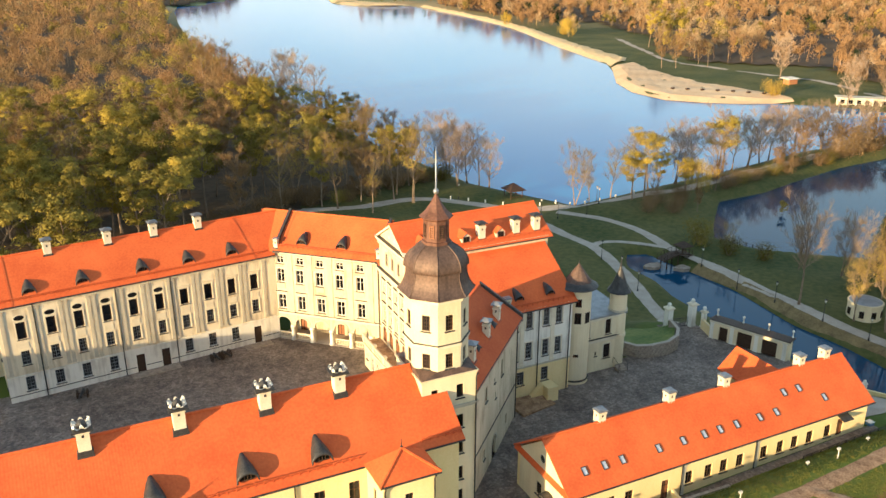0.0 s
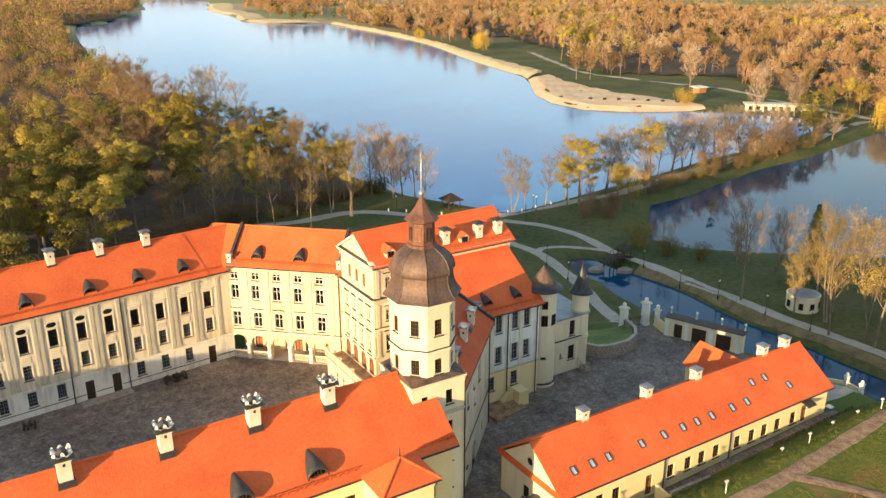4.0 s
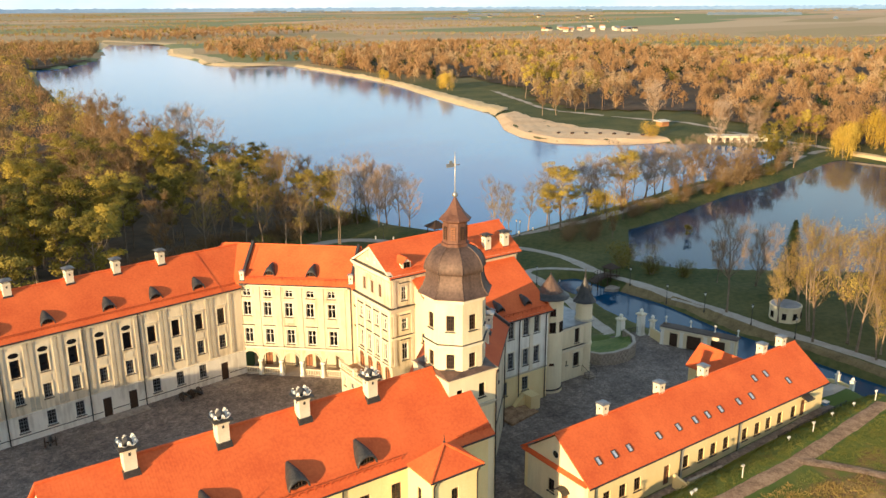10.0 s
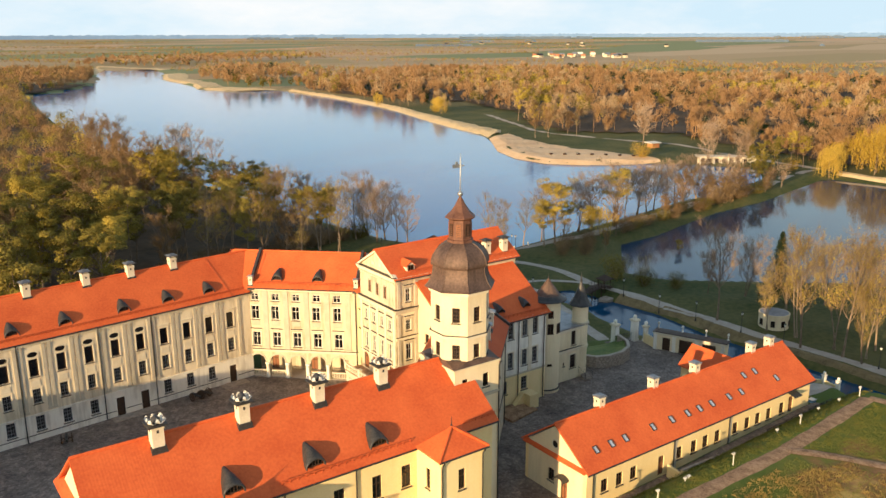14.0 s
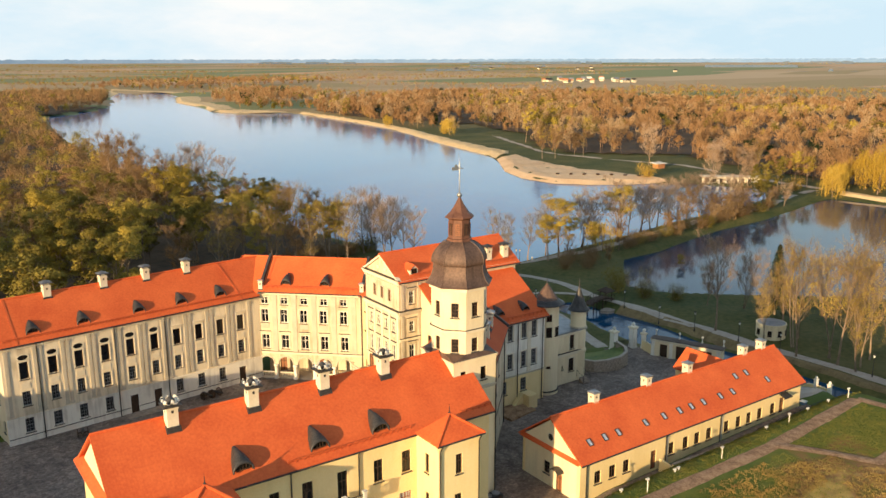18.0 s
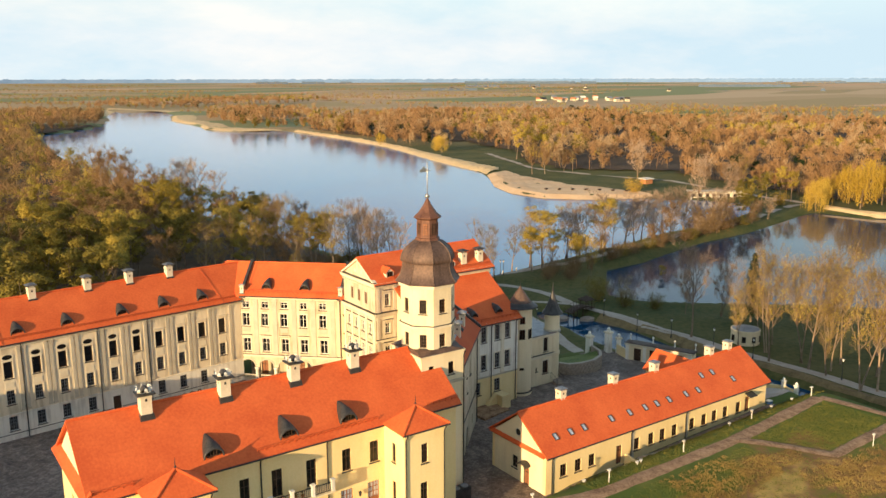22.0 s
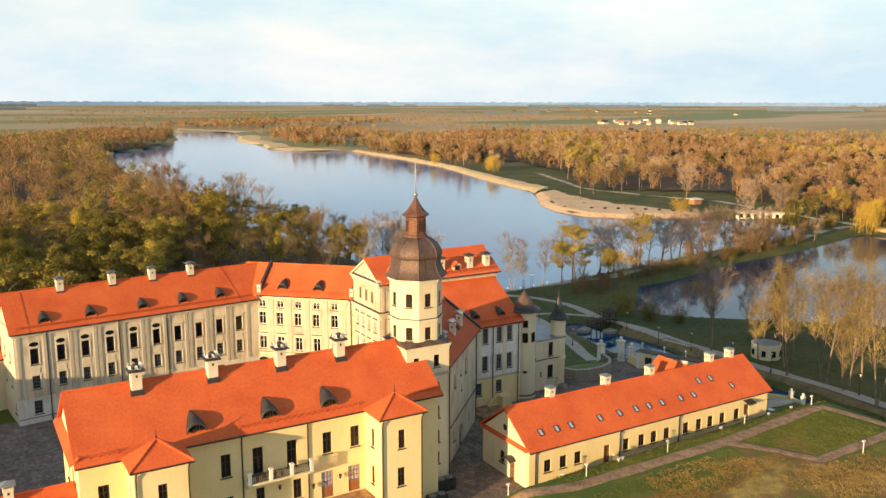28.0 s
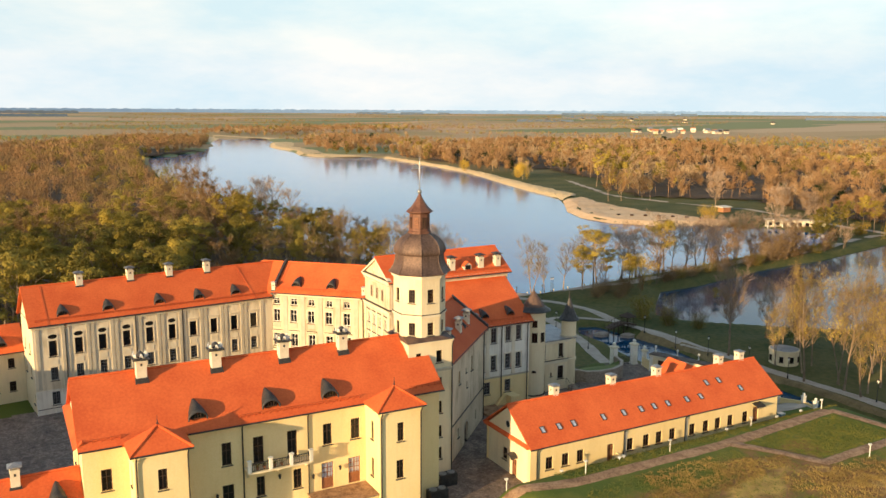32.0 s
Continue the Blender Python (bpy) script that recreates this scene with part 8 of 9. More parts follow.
# the last woods on the skyline, distance haze put into their blue colour
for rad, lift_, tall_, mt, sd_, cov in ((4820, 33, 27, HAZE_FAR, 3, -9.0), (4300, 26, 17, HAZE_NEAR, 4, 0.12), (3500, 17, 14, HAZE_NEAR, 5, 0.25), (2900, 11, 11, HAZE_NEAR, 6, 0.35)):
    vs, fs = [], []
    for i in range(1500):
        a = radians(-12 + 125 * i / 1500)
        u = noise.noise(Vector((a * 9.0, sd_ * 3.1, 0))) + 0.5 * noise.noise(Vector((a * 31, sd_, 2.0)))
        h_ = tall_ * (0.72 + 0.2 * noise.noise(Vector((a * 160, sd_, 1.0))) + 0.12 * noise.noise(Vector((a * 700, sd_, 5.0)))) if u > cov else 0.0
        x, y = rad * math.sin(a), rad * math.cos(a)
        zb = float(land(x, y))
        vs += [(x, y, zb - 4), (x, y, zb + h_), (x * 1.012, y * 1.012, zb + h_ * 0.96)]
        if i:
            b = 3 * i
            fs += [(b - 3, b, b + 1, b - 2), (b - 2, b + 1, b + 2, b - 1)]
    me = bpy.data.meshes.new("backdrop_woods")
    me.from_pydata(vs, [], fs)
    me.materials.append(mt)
    tagged(new("backdrop_woods", me), "belt of distant woods on the skyline, blue-grey haze put into its colour", "woods", kind="structure")
# undergrowth along the edge of the castle wood
rng = random.Random(77)
for i in range(46):
    x = -52 + i * 2.55 + rng.uniform(-1.5, 1.5)
    y = float(np.interp(x, [-60, -30, -14, 2, 22, 52, 66], [78, 84, 100, 114, 121, 126, 128])) + rng.uniform(-1, 9)
    tree(rng.choice(["shrub_brown", "shrub_green", "shrub_brown", "shrub_brown"]), x, y, rng.uniform(0.7, 1.3), rng, "undergrowth of the castle wood", 1.3)

# ---- gate, garages and walls of the lower court ----
def gate_pillar(x, y, z, w, h, group=""):
    t = thing("gate_pillar", (x, y, z), "white plastered gate pillar with stone ball on top", "pillar", group)
    bm = bmesh.new()
    box(bm, x - w / 2, y - w / 2, z - 0.5, x + w / 2, y + w / 2, z + h)
    box(bm, x - w / 2 - 0.08, y - w / 2 - 0.08, z - 0.5, x + w / 2 + 0.08, y + w / 2 + 0.08, z + 0.35)
    part("shaft", bm, WHITE, t)
    bm = bmesh.new()
    for k, (o, a, b) in enumerate(((0.1, 0.0, 0.12), (0.2, 0.12, 0.24), (0.08, 0.24, 0.36))):
        box(bm, x - w / 2 - o, y - w / 2 - o, z + h + a + 0.002 * k, x + w / 2 + o, y + w / 2 + o, z + h + b)
    part("capital", bm, PALE, t)
    bm = bmesh.new()
    zz = z + h + 0.36
    lathe(bm, [(0.14, zz), (0.1, zz + 0.1), (0.26, zz + 0.24), (0.32, zz + 0.42), (0.24, zz + 0.62), (0.05, zz + 0.74)], 12, x, y)
    part("ball", bm, WHITE, t, "", True)
    return t


gate_pillar(51.2, 25.3, -2.0, 0.95, 3.3, "gate pillars of the lower court")
gate_pillar(55.2, 24.6, -2.0, 0.95, 3.5, "gate pillars of the lower court")
gate_pillar(56.4, 23.2, -2.0, 0.6, 2.5, "gate pillars of the lower court")
gt = thing("iron_gate", (53.2, 24.9, -2), "low dark iron gate between the white pillars", "gate")
for a, b in (((51.8, 25.2), (53.15, 24.98)), ((53.25, 24.96), (54.6, 24.7))):
    bm = bmesh.new()
    for z in (-1.85, -0.55):
        tube(bm, [(*a, z), (*b, z)], 0.04, 5)
    for i in range(9):
        u = i / 8
        p = (a[0] + (b[0] - a[0]) * u, a[1] + (b[1] - a[1]) * u)
        tube(bm, [(*p, -1.95), (*p, -0.4)], 0.022, 4)
    part("gate_leaf", bm, IRON, gt)
# wall between gate and garages
w1 = thing("court_wall", (56, 22, -2), "low yellow plastered court wall with tiled coping", "wall")
c_s = Side((55.9, 23.2), (55.1, 20.4))
wall("wall", c_s, -2.4, -0.4, [], YELLOW, w1, thick=0.35)
moulding("coping", c_s, 0, c_s.length, -0.4, -0.25, 0.1, PALE, w1)
gar = thing("garage_range", (57, 15, -2), "low cream garage range with dark flat roof", "building")
g_s = Side((54.9, 20.2), (59.4, 9.4))
gh = [(2.1, -2.0, 1.3, 2.2), (5.3, -2.0, 2.2, 2.3), (9.0, -2.0, 2.2, 2.3)]
wall("wall", g_s, -2.6, 0.85, gh, CREAM, gar, thick=0.4)
for h in gh:
    window(gar, g_s, *h, "shut", name="door", setback=0.3)
for s in (0.3, 3.4, 7.1, 11.2):
    pilaster(g_s, s, -2.2, 0.8, 0.55, WHITE, gar, 0.1)
moulding("cornice", g_s, -0.1, g_s.length + 0.1, 0.6, 0.9, 0.22, PALE, gar)
for sd in (Side((59.4, 9.4), (61.25, 10.17)), Side((61.25, 10.17), (56.75, 20.97)), Side((56.75, 20.97), (54.9, 20.2))):
    wall("wall", sd, -6.5, 0.85, [], CREAM, gar, thick=0.4, s0=0.4, s1=sd.length - 0.4 if sd.length < 5 else sd.length)
bm = bmesh.new()
prism(bm, [g_s.at(-0.2, 0.12, 1.04), g_s.at(g_s.length + 0.2, 0.12, 1.04), g_s.at(g_s.length + 0.2, -2.2, 0.95), g_s.at(-0.2, -2.2, 0.95)], 0.11)
part("roof", bm, FRAME, gar, "dark flat felt roof")
for i, s in enumerate((0.2, 4.2, 8.0, 11.5)):
    p = g_s.at(s, -1.9)
    t = thing("roof_post", (p.x, p.y, 1.0), "small white ball-topped post on the garage roof", "post", "posts on the garage roof")
    bm = bmesh.new()
    lathe(bm, [(0.16, 1.0), (0.16, 1.12), (0.09, 1.2), (0.08, 1.7), (0.17, 1.8), (0.2, 1.95), (0.13, 2.1), (0.02, 2.18)], 10, p.x, p.y)
    part("post", bm, WHITE, t, "", True)

# curved field-stone retaining wall
rw_ = thing("retaining_wall", (43, 18, -1.6), "curved field-stone retaining wall with pale coping", "wall")
line = [(38.6, 22.5), (38.9, 20.4), (40.0, 18.7), (42.0, 17.9), (45.0, 17.8), (47.6, 18.8), (49.3, 20.6), (50.3, 23.6)]
bm, bc = bmesh.new(), bmesh.new()
cx_, cy_ = 43.8, 24.0
for a, b in zip(line, line[1:]):
    for bmx, z0, z1, t_in, t_out in ((bm, -2.6, 0.35, 0.45, 0.0), (bc, 0.354, 0.5, 0.45, 0.04)):
        q = []
        for p in (a, b):
            d = Vector((cx_ - p[0], cy_ - p[1])).normalized()
            q.append((Vector(p) - d * t_out, Vector(p) + d * t_in))
        pts = [(*q[0][0], z1), (*q[1][0], z1), (*q[1][1], z1), (*q[0][1], z1)]
        prism(bmx, pts, z1 - z0)
part("wall", bm, STONE, rw_)
part("coping", bc, PATHMAT, rw_, "rough pale stone coping")
rng = random.Random(3)
stone_meshes = []
for k in range(6):
    b = bmesh.new()
    bmesh.ops.create_icosphere(b, subdivisions=1, radius=0.5)
    for v in b.verts:
        v.co = Vector((v.co.x * rng.uniform(0.8, 1.1), v.co.y * 0.35, v.co.z * rng.uniform(0.6, 0.85)))
    stone_meshes.append(mesh_of(b, "stone", STONE, False))
for a, b in zip(line[1:6], line[2:7]):
    sd = Side(b, a) if False else Side(a, b)
    n = int(sd.length / 0.62)
    for i in range(n):
        for k in range(4):
            s, z = (i + 0.5 + 0.4 * (k % 2)) * sd.length / n + rng.uniform(-0.1, 0.1), -1.45 + k * 0.48 + rng.uniform(-0.05, 0.05)
            placed("stone", stone_meshes[rng.randrange(6)], rw_, sd.spot(min(s, sd.length), z, 0.02) @ Matrix.Scale(rng.uniform(0.5, 0.72), 4))
# lawn bank behind the retaining wall
bm = bmesh.new()
top_l = [(39.4, 22.3), (39.6, 20.6), (40.5, 19.3), (42.2, 18.5), (45.0, 18.4), (47.2, 19.3), (48.8, 21.0), (49.8, 23.6)]
bot_l = [(40.5, 34), (43.5, 33.5), (46.5, 33), (49, 32.5), (51, 32), (53, 31.5), (54, 31), (54.5, 30)]
n = 7
rows = []
for i in range(n):
    u = i / (n - 1)
    rows.append([bm.verts.new((a[0] + (b[0] - a[0]) * u, a[1] + (b[1] - a[1]) * u, 0.3 * (1 - u) + (float(land(*b)) - 0.3) * u ** 1.2)) for a, b in zip(top_l, bot_l)])
for r0, r1 in zip(rows, rows[1:]):
    for i in range(len(r0) - 1):
        bm.faces.new((r0[i], r0[i + 1], r1[i + 1], r1[i]))
tagged(part("lawn_bank", bm, GRASS, None), "green lawn bank behind the retaining wall", "lawn", kind="structure")

# ---- bridge, pavilion, hut ----
br = thing("wooden_bridge", (79, 56, -6), "dark wooden footbridge with a small roofed gate", "bridge")
b_a, b_b = Vector((75.6, 56.2, -5.4)), Vector((83.2, 56.6, -5.3))
for i in range(26):
    u = (i + 0.5) / 26
    p = b_a.lerp(b_b, u) + Vector((0, 0, 0.75 * math.sin(math.pi * u)))
    bm = bmesh.new()
    box(bm, -0.22, -1.1, -0.05, 0.22, 1.1, 0.05)
    me_p = mesh_of(bm, "plank", FRAME) if i == 0 else me_p
    placed("plank", me_p, br, Matrix.Translation(p) @ Matrix.Rotation(math.atan2(0.75 * math.pi * math.cos(math.pi * u) / 12.7, 1) * -1, 4, "Y"))
for sy in (-1.05, 1.05):
    bm = bmesh.new()
    pts = [b_a.lerp(b_b, k / 8) + Vector((0, sy, 0.75 * math.sin(math.pi * k / 8) - 0.15)) for k in range(9)]
    tube(bm, pts, 0.12, 5)
    part("beam", bm, FRAME, br)
    bm = bmesh.new()
    tube(bm, [p + Vector((0, 0, 1.1)) for p in pts], 0.05, 5)
    for p in pts:
        tube(bm, [p, p + Vector((0, 0, 1.1))], 0.045, 4)
    part("railing", bm, FRAME, br)
for x in (76.6, 79.4):
    for sy in (-0.9, 0.9):
        bm = bmesh.new()
        tube(bm, [(x, 56.2 + sy, -8.2), (x, 56.2 + sy, -4.9)], 0.14, 6)
        part("pile", bm, FRAME, br)
for x in (80.5, 82.3):
    for y in (55.5, 57.3):
        bm = bmesh.new()
        tube(bm, [(x, y, -6.2), (x, y, -3.2)], 0.1, 6)
        part("post", bm, FRAME, br)
bm = bmesh.new()
q = [(80.0, 55.0, -3.25), (82.8, 55.0, -3.25), (82.8, 57.8, -3.25), (80.0, 57.8, -3.25)]
for a, b in zip(q, q[1:] + q[:1]):
    prism(bm, [a, b, (81.4, 56.4, -2.3)], 0.12)
part("roof", bm, FRAME, br, "dark shingled tent roof")
for i, (x, y) in enumerate(((74.6, 57.0), (79.4, 53.6))):
    t = thing("bank_paving", (x, y, -6.6), "rough brown stone paving on the moat bank by the bridge", "paving", "stone aprons by the bridge")
    bm = bmesh.new()
    n = 9
    pts = [(x + 1.9 * math.cos(6.283 * k / n) * (1 + 0.2 * math.sin(k * 2.1)), y + 1.3 * math.sin(6.283 * k / n), -6.6) for k in range(n)]
    prism(bm, pts, 0.9)
    part("slab", bm, STONE, t)

pv = thing("lakeside_pavilion", (71.5, 107.5, -6), "small brown wooden lakeside gazebo with shingled roof", "gazebo")
for x in (69.9, 73.1):
    for y in (105.9, 109.1):
        bm = bmesh.new()
        tube(bm, [(x, y, -7.0), (x, y, -3.4)], 0.12, 6)
        part("post", bm, FRAME, pv)
bm = bmesh.new()
q = [(69.2, 105.2, -3.5), (73.8, 105.2, -3.5), (73.8, 109.8, -3.5), (69.2, 109.8, -3.5)]
for a, b in zip(q, q[1:] + q[:1]):
    prism(bm, [a, b, (71.5, 107.5, -1.9)], 0.14)
part("roof", bm, FRAME, pv, "brown shingled roof")
bm = bmesh.new()
for a, b in zip(q[:3], q[1:]):
    tube(bm, [(a[0] + (71.5 - a[0]) * 0.28, a[1] + (107.5 - a[1]) * 0.28, -5.2), (b[0] + (71.5 - b[0]) * 0.28, b[1] + (107.5 - b[1]) * 0.28, -5.2)], 0.07, 5)
part("railing", bm, FRAME, pv)

hut = thing("round_hut", (89.6, 20.4, -5.7), "low round cream concrete hut with barred openings", "hut")
bm = bmesh.new()
lathe(bm, [(2.75, -6.4), (2.75, -3.0), (2.85, -2.95), (2.85, -2.7), (2.5, -2.65)], 18, 89.6, 20.4)
part("wall", bm, CREAM, hut)
bm = bmesh.new()
lathe(bm, [(2.6, -2.64), (1.5, -2.5), (0.2, -2.4)], 18, 89.6, 20.4)
part("roof", bm, ZINC, hut, "shallow grey roof")
for ang in (-150, -110, -70, 160):
    round_window(hut, 89.6, 20.4, 2.75, ang, -4.8, 0.6, 1.0)

# pond-side fence
fence = thing("pond_fence", (97, 57.5, -6.5), "short dark wooden fence on the pond bank", "fence")
for i in range(7):
    x, y = 94 + i * 1.15, 59.2 - i * 0.7
    z = float(land(x, y))
    bm = bmesh.new()
    box(bm, x - 0.07, y - 0.07, z - 0.3, x + 0.07, y + 0.07, z + 0.95)
    part("fence_post", bm, FRAME, fence)
for dz in (0.35, 0.8):
    bm = bmesh.new()
    tube(bm, [(94 + i * 1.15, 59.2 - i * 0.7, float(land(94 + i * 1.15, 59.2 - i * 0.7)) + dz) for i in range(7)], 0.05, 4)
    part("fence_rail", bm, FRAME, fence)


# ---- lamps and small posts ----
def street_lamp(x, y):
    z = float(land(x, y))
    t = thing("street_lamp", (x, y, z), "slim black park lamp with white lantern", "street lamp", "park lamps")
    bm = bmesh.new()
    lathe(bm, [(0.14, z - 0.2), (0.13, z + 0.5), (0.06, z + 0.6), (0.045, z + 3.4), (0.1, z + 3.45)], 8, x, y)
    part("pole", bm, IRON, t)
    bm = bmesh.new()
    lathe(bm, [(0.1, z + 3.46), (0.2, z + 3.85), (0.22, z + 3.9)], 8, x, y)
    lamp = part("lantern", bm, FRAMEW, t, "white glass lantern")
    bm = bmesh.new()
    lathe(bm, [(0.26, z + 3.9), (0.12, z + 4.05), (0.02, z + 4.15)], 8, x, y)
    part("lantern_cap", bm, IRON, lamp)


for x, y in ((63.5, 53), (65.5, 62), (81.6, 51), (81.4, 32), (81.3, 41), (81.8, 22), (83, 14), (80, 88), (70, 92), (87, 93), (62, 46), (72, 88), (90, 98), (59, 113), (85.5, -2)):
    street_lamp(x, y)


def lawn_light(x, y, h):
    z = float(land(x, y))
    t = thing("lawn_light", (x, y, z), "short white floodlight post on the rampart lawn", "floodlight", "floodlights on the rampart lawn")
    bm = bmesh.new()
    tube(bm, [(x, y, z - 0.2), (x, y, z + h)], 0.055, 6)
    part("pole", bm, WHITE, t)
    bm = bmesh.new()
    vs = box(bm, x - 0.2, y - 0.09, z + h, x + 0.14, y + 0.1, z + h + 0.2)
    for v in (vs[4], vs[7]):
        v.co.x -= 0.1
    part("lamp_head", bm, WHITE, t)


for x, y, h in ((24.2, -16.9, 1.3), (11.6, -17.2, 1.4), (39.4, -15.4, 1.1), (43.7, -28.8, 1.4), (53.0, -15.3, 1.2), (17.5, -15.9, 0.25), (18.2, -15.8, 0.25), (36.0, -14.6, 0.3), (9.8, -15.3, 0.25), (2.8, -14.9, 1.2), (1.6, -14.4, 0.3), (46.2, -13.8, 0.3), (50.6, -14.0, 0.3)):
    lawn_light(x, y, h)

# posts and balustrade beside the outbuilding
bal = thing("terrace_parapet", (62.5, -5, -1.5), "low yellow parapet with white ball-topped posts", "parapet")
pts = [(55.5, 1.2), (58.2, -0.6), (60.6, -2.2), (62.6, -5.2), (62.2, -7.6)]
for a, b in zip(pts, pts[1:]):
    sd = Side(a, b)
    bm = bmesh.new()
    m = sd.spot(0, -1.6, 0)
    box(bm, 0.3, -0.1, 0.0, sd.length - 0.3, 0.1, 0.75, m)
    box(bm, 0.3, -0.14, 0.752, sd.length - 0.3, 0.14, 0.84, m)
    part("rail", bm, YELLOW, bal, "yellow plastered parapet")
for x, y in pts:
    bm = bmesh.new()
    box(bm, x - 0.25, y - 0.25, -2.2, x + 0.25, y + 0.25, 0.0)
    box(bm, x - 0.32, y - 0.32, 0.0, x + 0.32, y + 0.32, 0.1)
    lathe(bm, [(0.1, 0.1), (0.2, 0.25), (0.22, 0.38), (0.14, 0.55), (0.02, 0.6)], 10, x, y)
    part("post", bm, WHITE, bal)

# cellar stair wall beside the outbuilding
cw = thing("stair_wall", (25, -10.6, -0.8), "low plastered wall round a cellar stair", "wall")
sd = Side((22.4, -11.7), (28.6, -11.4))
bm = bmesh.new()
m = sd.spot(0, -1.4, 0)
vs = box(bm, 0, -0.14, 0, sd.length, 0.14, 2.2, m)
for v in (vs[5], vs[6]):
    v.co.z -= 0.5
part("wall", bm, YELLOW, cw)
bm = bmesh.new()
vs = box(bm, -0.05, -0.19, 2.203, sd.length + 0.05, 0.19, 2.29, m)
for v in (vs[1], vs[2], vs[5], vs[6]):
    v.co.z -= 0.5
part("coping", bm, STONE, cw)
bm = bmesh.new()
vs = box(bm, 22.1, -13.2, -1.4, 22.38, -9.86, 0.85)
for v in vs[4:]:
    if v.co.y < -12:
        v.co.z = 0.25
part("end_wall", bm, YELLOW, cw)
# blue bin, air conditioners
bin_ = thing("rubbish_bin", (52.7, -9.2, -0.6), "blue plastic bin at the outbuilding corner", "bin")
bm = bmesh.new()
vs = box(bm, 52.35, -9.6, -1.0, 53.05, -8.9, 0.35)
for v in vs[:4]:
    v.co.x = 52.7 + (v.co.x - 52.7) * 0.8
    v.co.y = -9.25 + (v.co.y + 9.25) * 0.8
part("body", bm, BLUEPAINT, bin_)
bm = bmesh.new()
vs = box(bm, 52.3, -9.65, 0.353, 53.1, -8.85, 0.45)
part("lid", bm, WHITE, bin_)
for x, y, z in ((1.35, -4.2, -1.1), (-1.6, -7.4, -1.1)):
    ac = thing("air_conditioner", (x, y, z), "dark grey outdoor air conditioner with two fans on top", "air conditioner", "air conditioners by the tower")
    bm = bmesh.new()
    box(bm, x - 1.15, y - 0.55, z - 0.2, x + 1.15, y + 0.55, z + 1.35)
    for i in range(7):
        box(bm, x - 1.1, y - 0.58, z + 0.1 + i * 0.17, x + 1.1, y - 0.552, z + 0.2 + i * 0.17)
    part("casing", bm, LEAD, ac)
    for dx in (-0.55, 0.55):
        bm = bmesh.new()
        lathe(bm, [(0.45, z + 1.352), (0.45, z + 1.46), (0.4, z + 1.46), (0.38, z + 1.4), (0.1, z + 1.38)], 16, x + dx, y)
        part("fan", bm, ZINC, ac)


def cannon(x, y, rz, label):
    z = -1.2
    t = new("cannon")
    t.matrix_basis = pose(x, y, z, 0, 0, rz)
    tagged(t, label, "cannon", "cannons in the courtyard")
    for sy in (-0.62, 0.62):
        bm = bmesh.new()
        n = 14
        for ro, ri, w in ((0.62, 0.5, 0.06),):
            rings = [[bm.verts.new((r * math.cos(6.2832 * i / n), sy + yy, 0.62 + r * math.sin(6.2832 * i / n))) for i in range(n)] for r, yy in ((ro, -w), (ro, w), (ri, w), (ri, -w))]
            for a, b in zip(rings, rings[1:] + rings[:1]):
                for i in range(n):
                    bm.faces.new((a[i], a[(i + 1) % n], b[(i + 1) % n], b[i]))
        for i in range(8):
            a = 6.2832 * i / 8
            tube(bm, [(0, sy, 0.62), (0.52 * math.cos(a), sy, 0.62 + 0.52 * math.sin(a))], 0.035, 4)
        me_w = mesh_of(bm, "wheel", FRAME)
        sub("wheel", me_w, t)
    bm = bmesh.new()
    tube(bm, [(-0.9, 0, 0.72), (0.2, 0, 0.82), (1.5, 0, 0.95), (1.56, 0, 0.955)], [0.2, 0.17, 0.11, 0.14], 10)
    sub("barrel", mesh_of(bm, "barrel", IRON, True), t, "black iron barrel")
    bm = bmesh.new()
    for sy in (-0.2, 0.2):
        tube(bm, [(0.3, sy, 0.66), (-0.8, sy, 0.45), (-1.8, sy * 0.5, 0.08)], 0.09, 5)
    tube(bm, [(0, -0.7, 0.62), (0, 0.7, 0.62)], 0.07, 6)
    sub("carriage", mesh_of(bm, "carriage", FRAME), t, "dark wooden carriage")


cannon(-14.2, 43.2, -80, "old black cannon on a wooden carriage by the wall")
cannon(-31.8, 40.4, -100, "old black cannon on a wooden carriage on cobbles")
cannon(-12.8, 43.4, -70, "old black cannon on a wooden carriage by the wall")
# stone slabs before the left wing's doors
for s, w in ((17.9, 6.5), (32.6, 4.0)):
    p = l_s.at(s, 0.95)
    t = thing("door_apron", (p.x, p.y, -1.2), "worn pale stone apron before the wing doors", "paving", "stone aprons of the left wing")
    bm = bmesh.new()
    m = l_s.spot(s, -1.2, 0)
    box(bm, -w / 2, -1.9, -0.1, w / 2, -0.12, 0.1, m)
    bmesh.ops.bevel(bm, geom=bm.edges[:], offset=0.02, segments=1, affect="EDGES")
    part("slab", bm, STONE, t)
# earthen ramp and steps before the right facade
rp = thing("brick_terrace", (19, 13, -1.2), "low worn brick terrace beside the white facade", "terrace")
bm = bmesh.new()
prism(bm, [(17.2, 11.6, -0.9), (22.5, 12.6, -1.0), (21.8, 15.3, -0.7), (16.9, 15.3, -0.7)], 0.9)
part("paving", bm, BRICKPATH, rp)
bm = bmesh.new()
box(bm, 21.8, 13.4, -1.5, 23.4, 15.3, 0.8)
vs = box(bm, 20.0, 14.6, -1.5, 21.797, 15.3, 0.8)
vs[4].co.z = vs[7].co.z = -0.9
part("stair_block", bm, YELLOW, rp, "yellow plastered stair block")

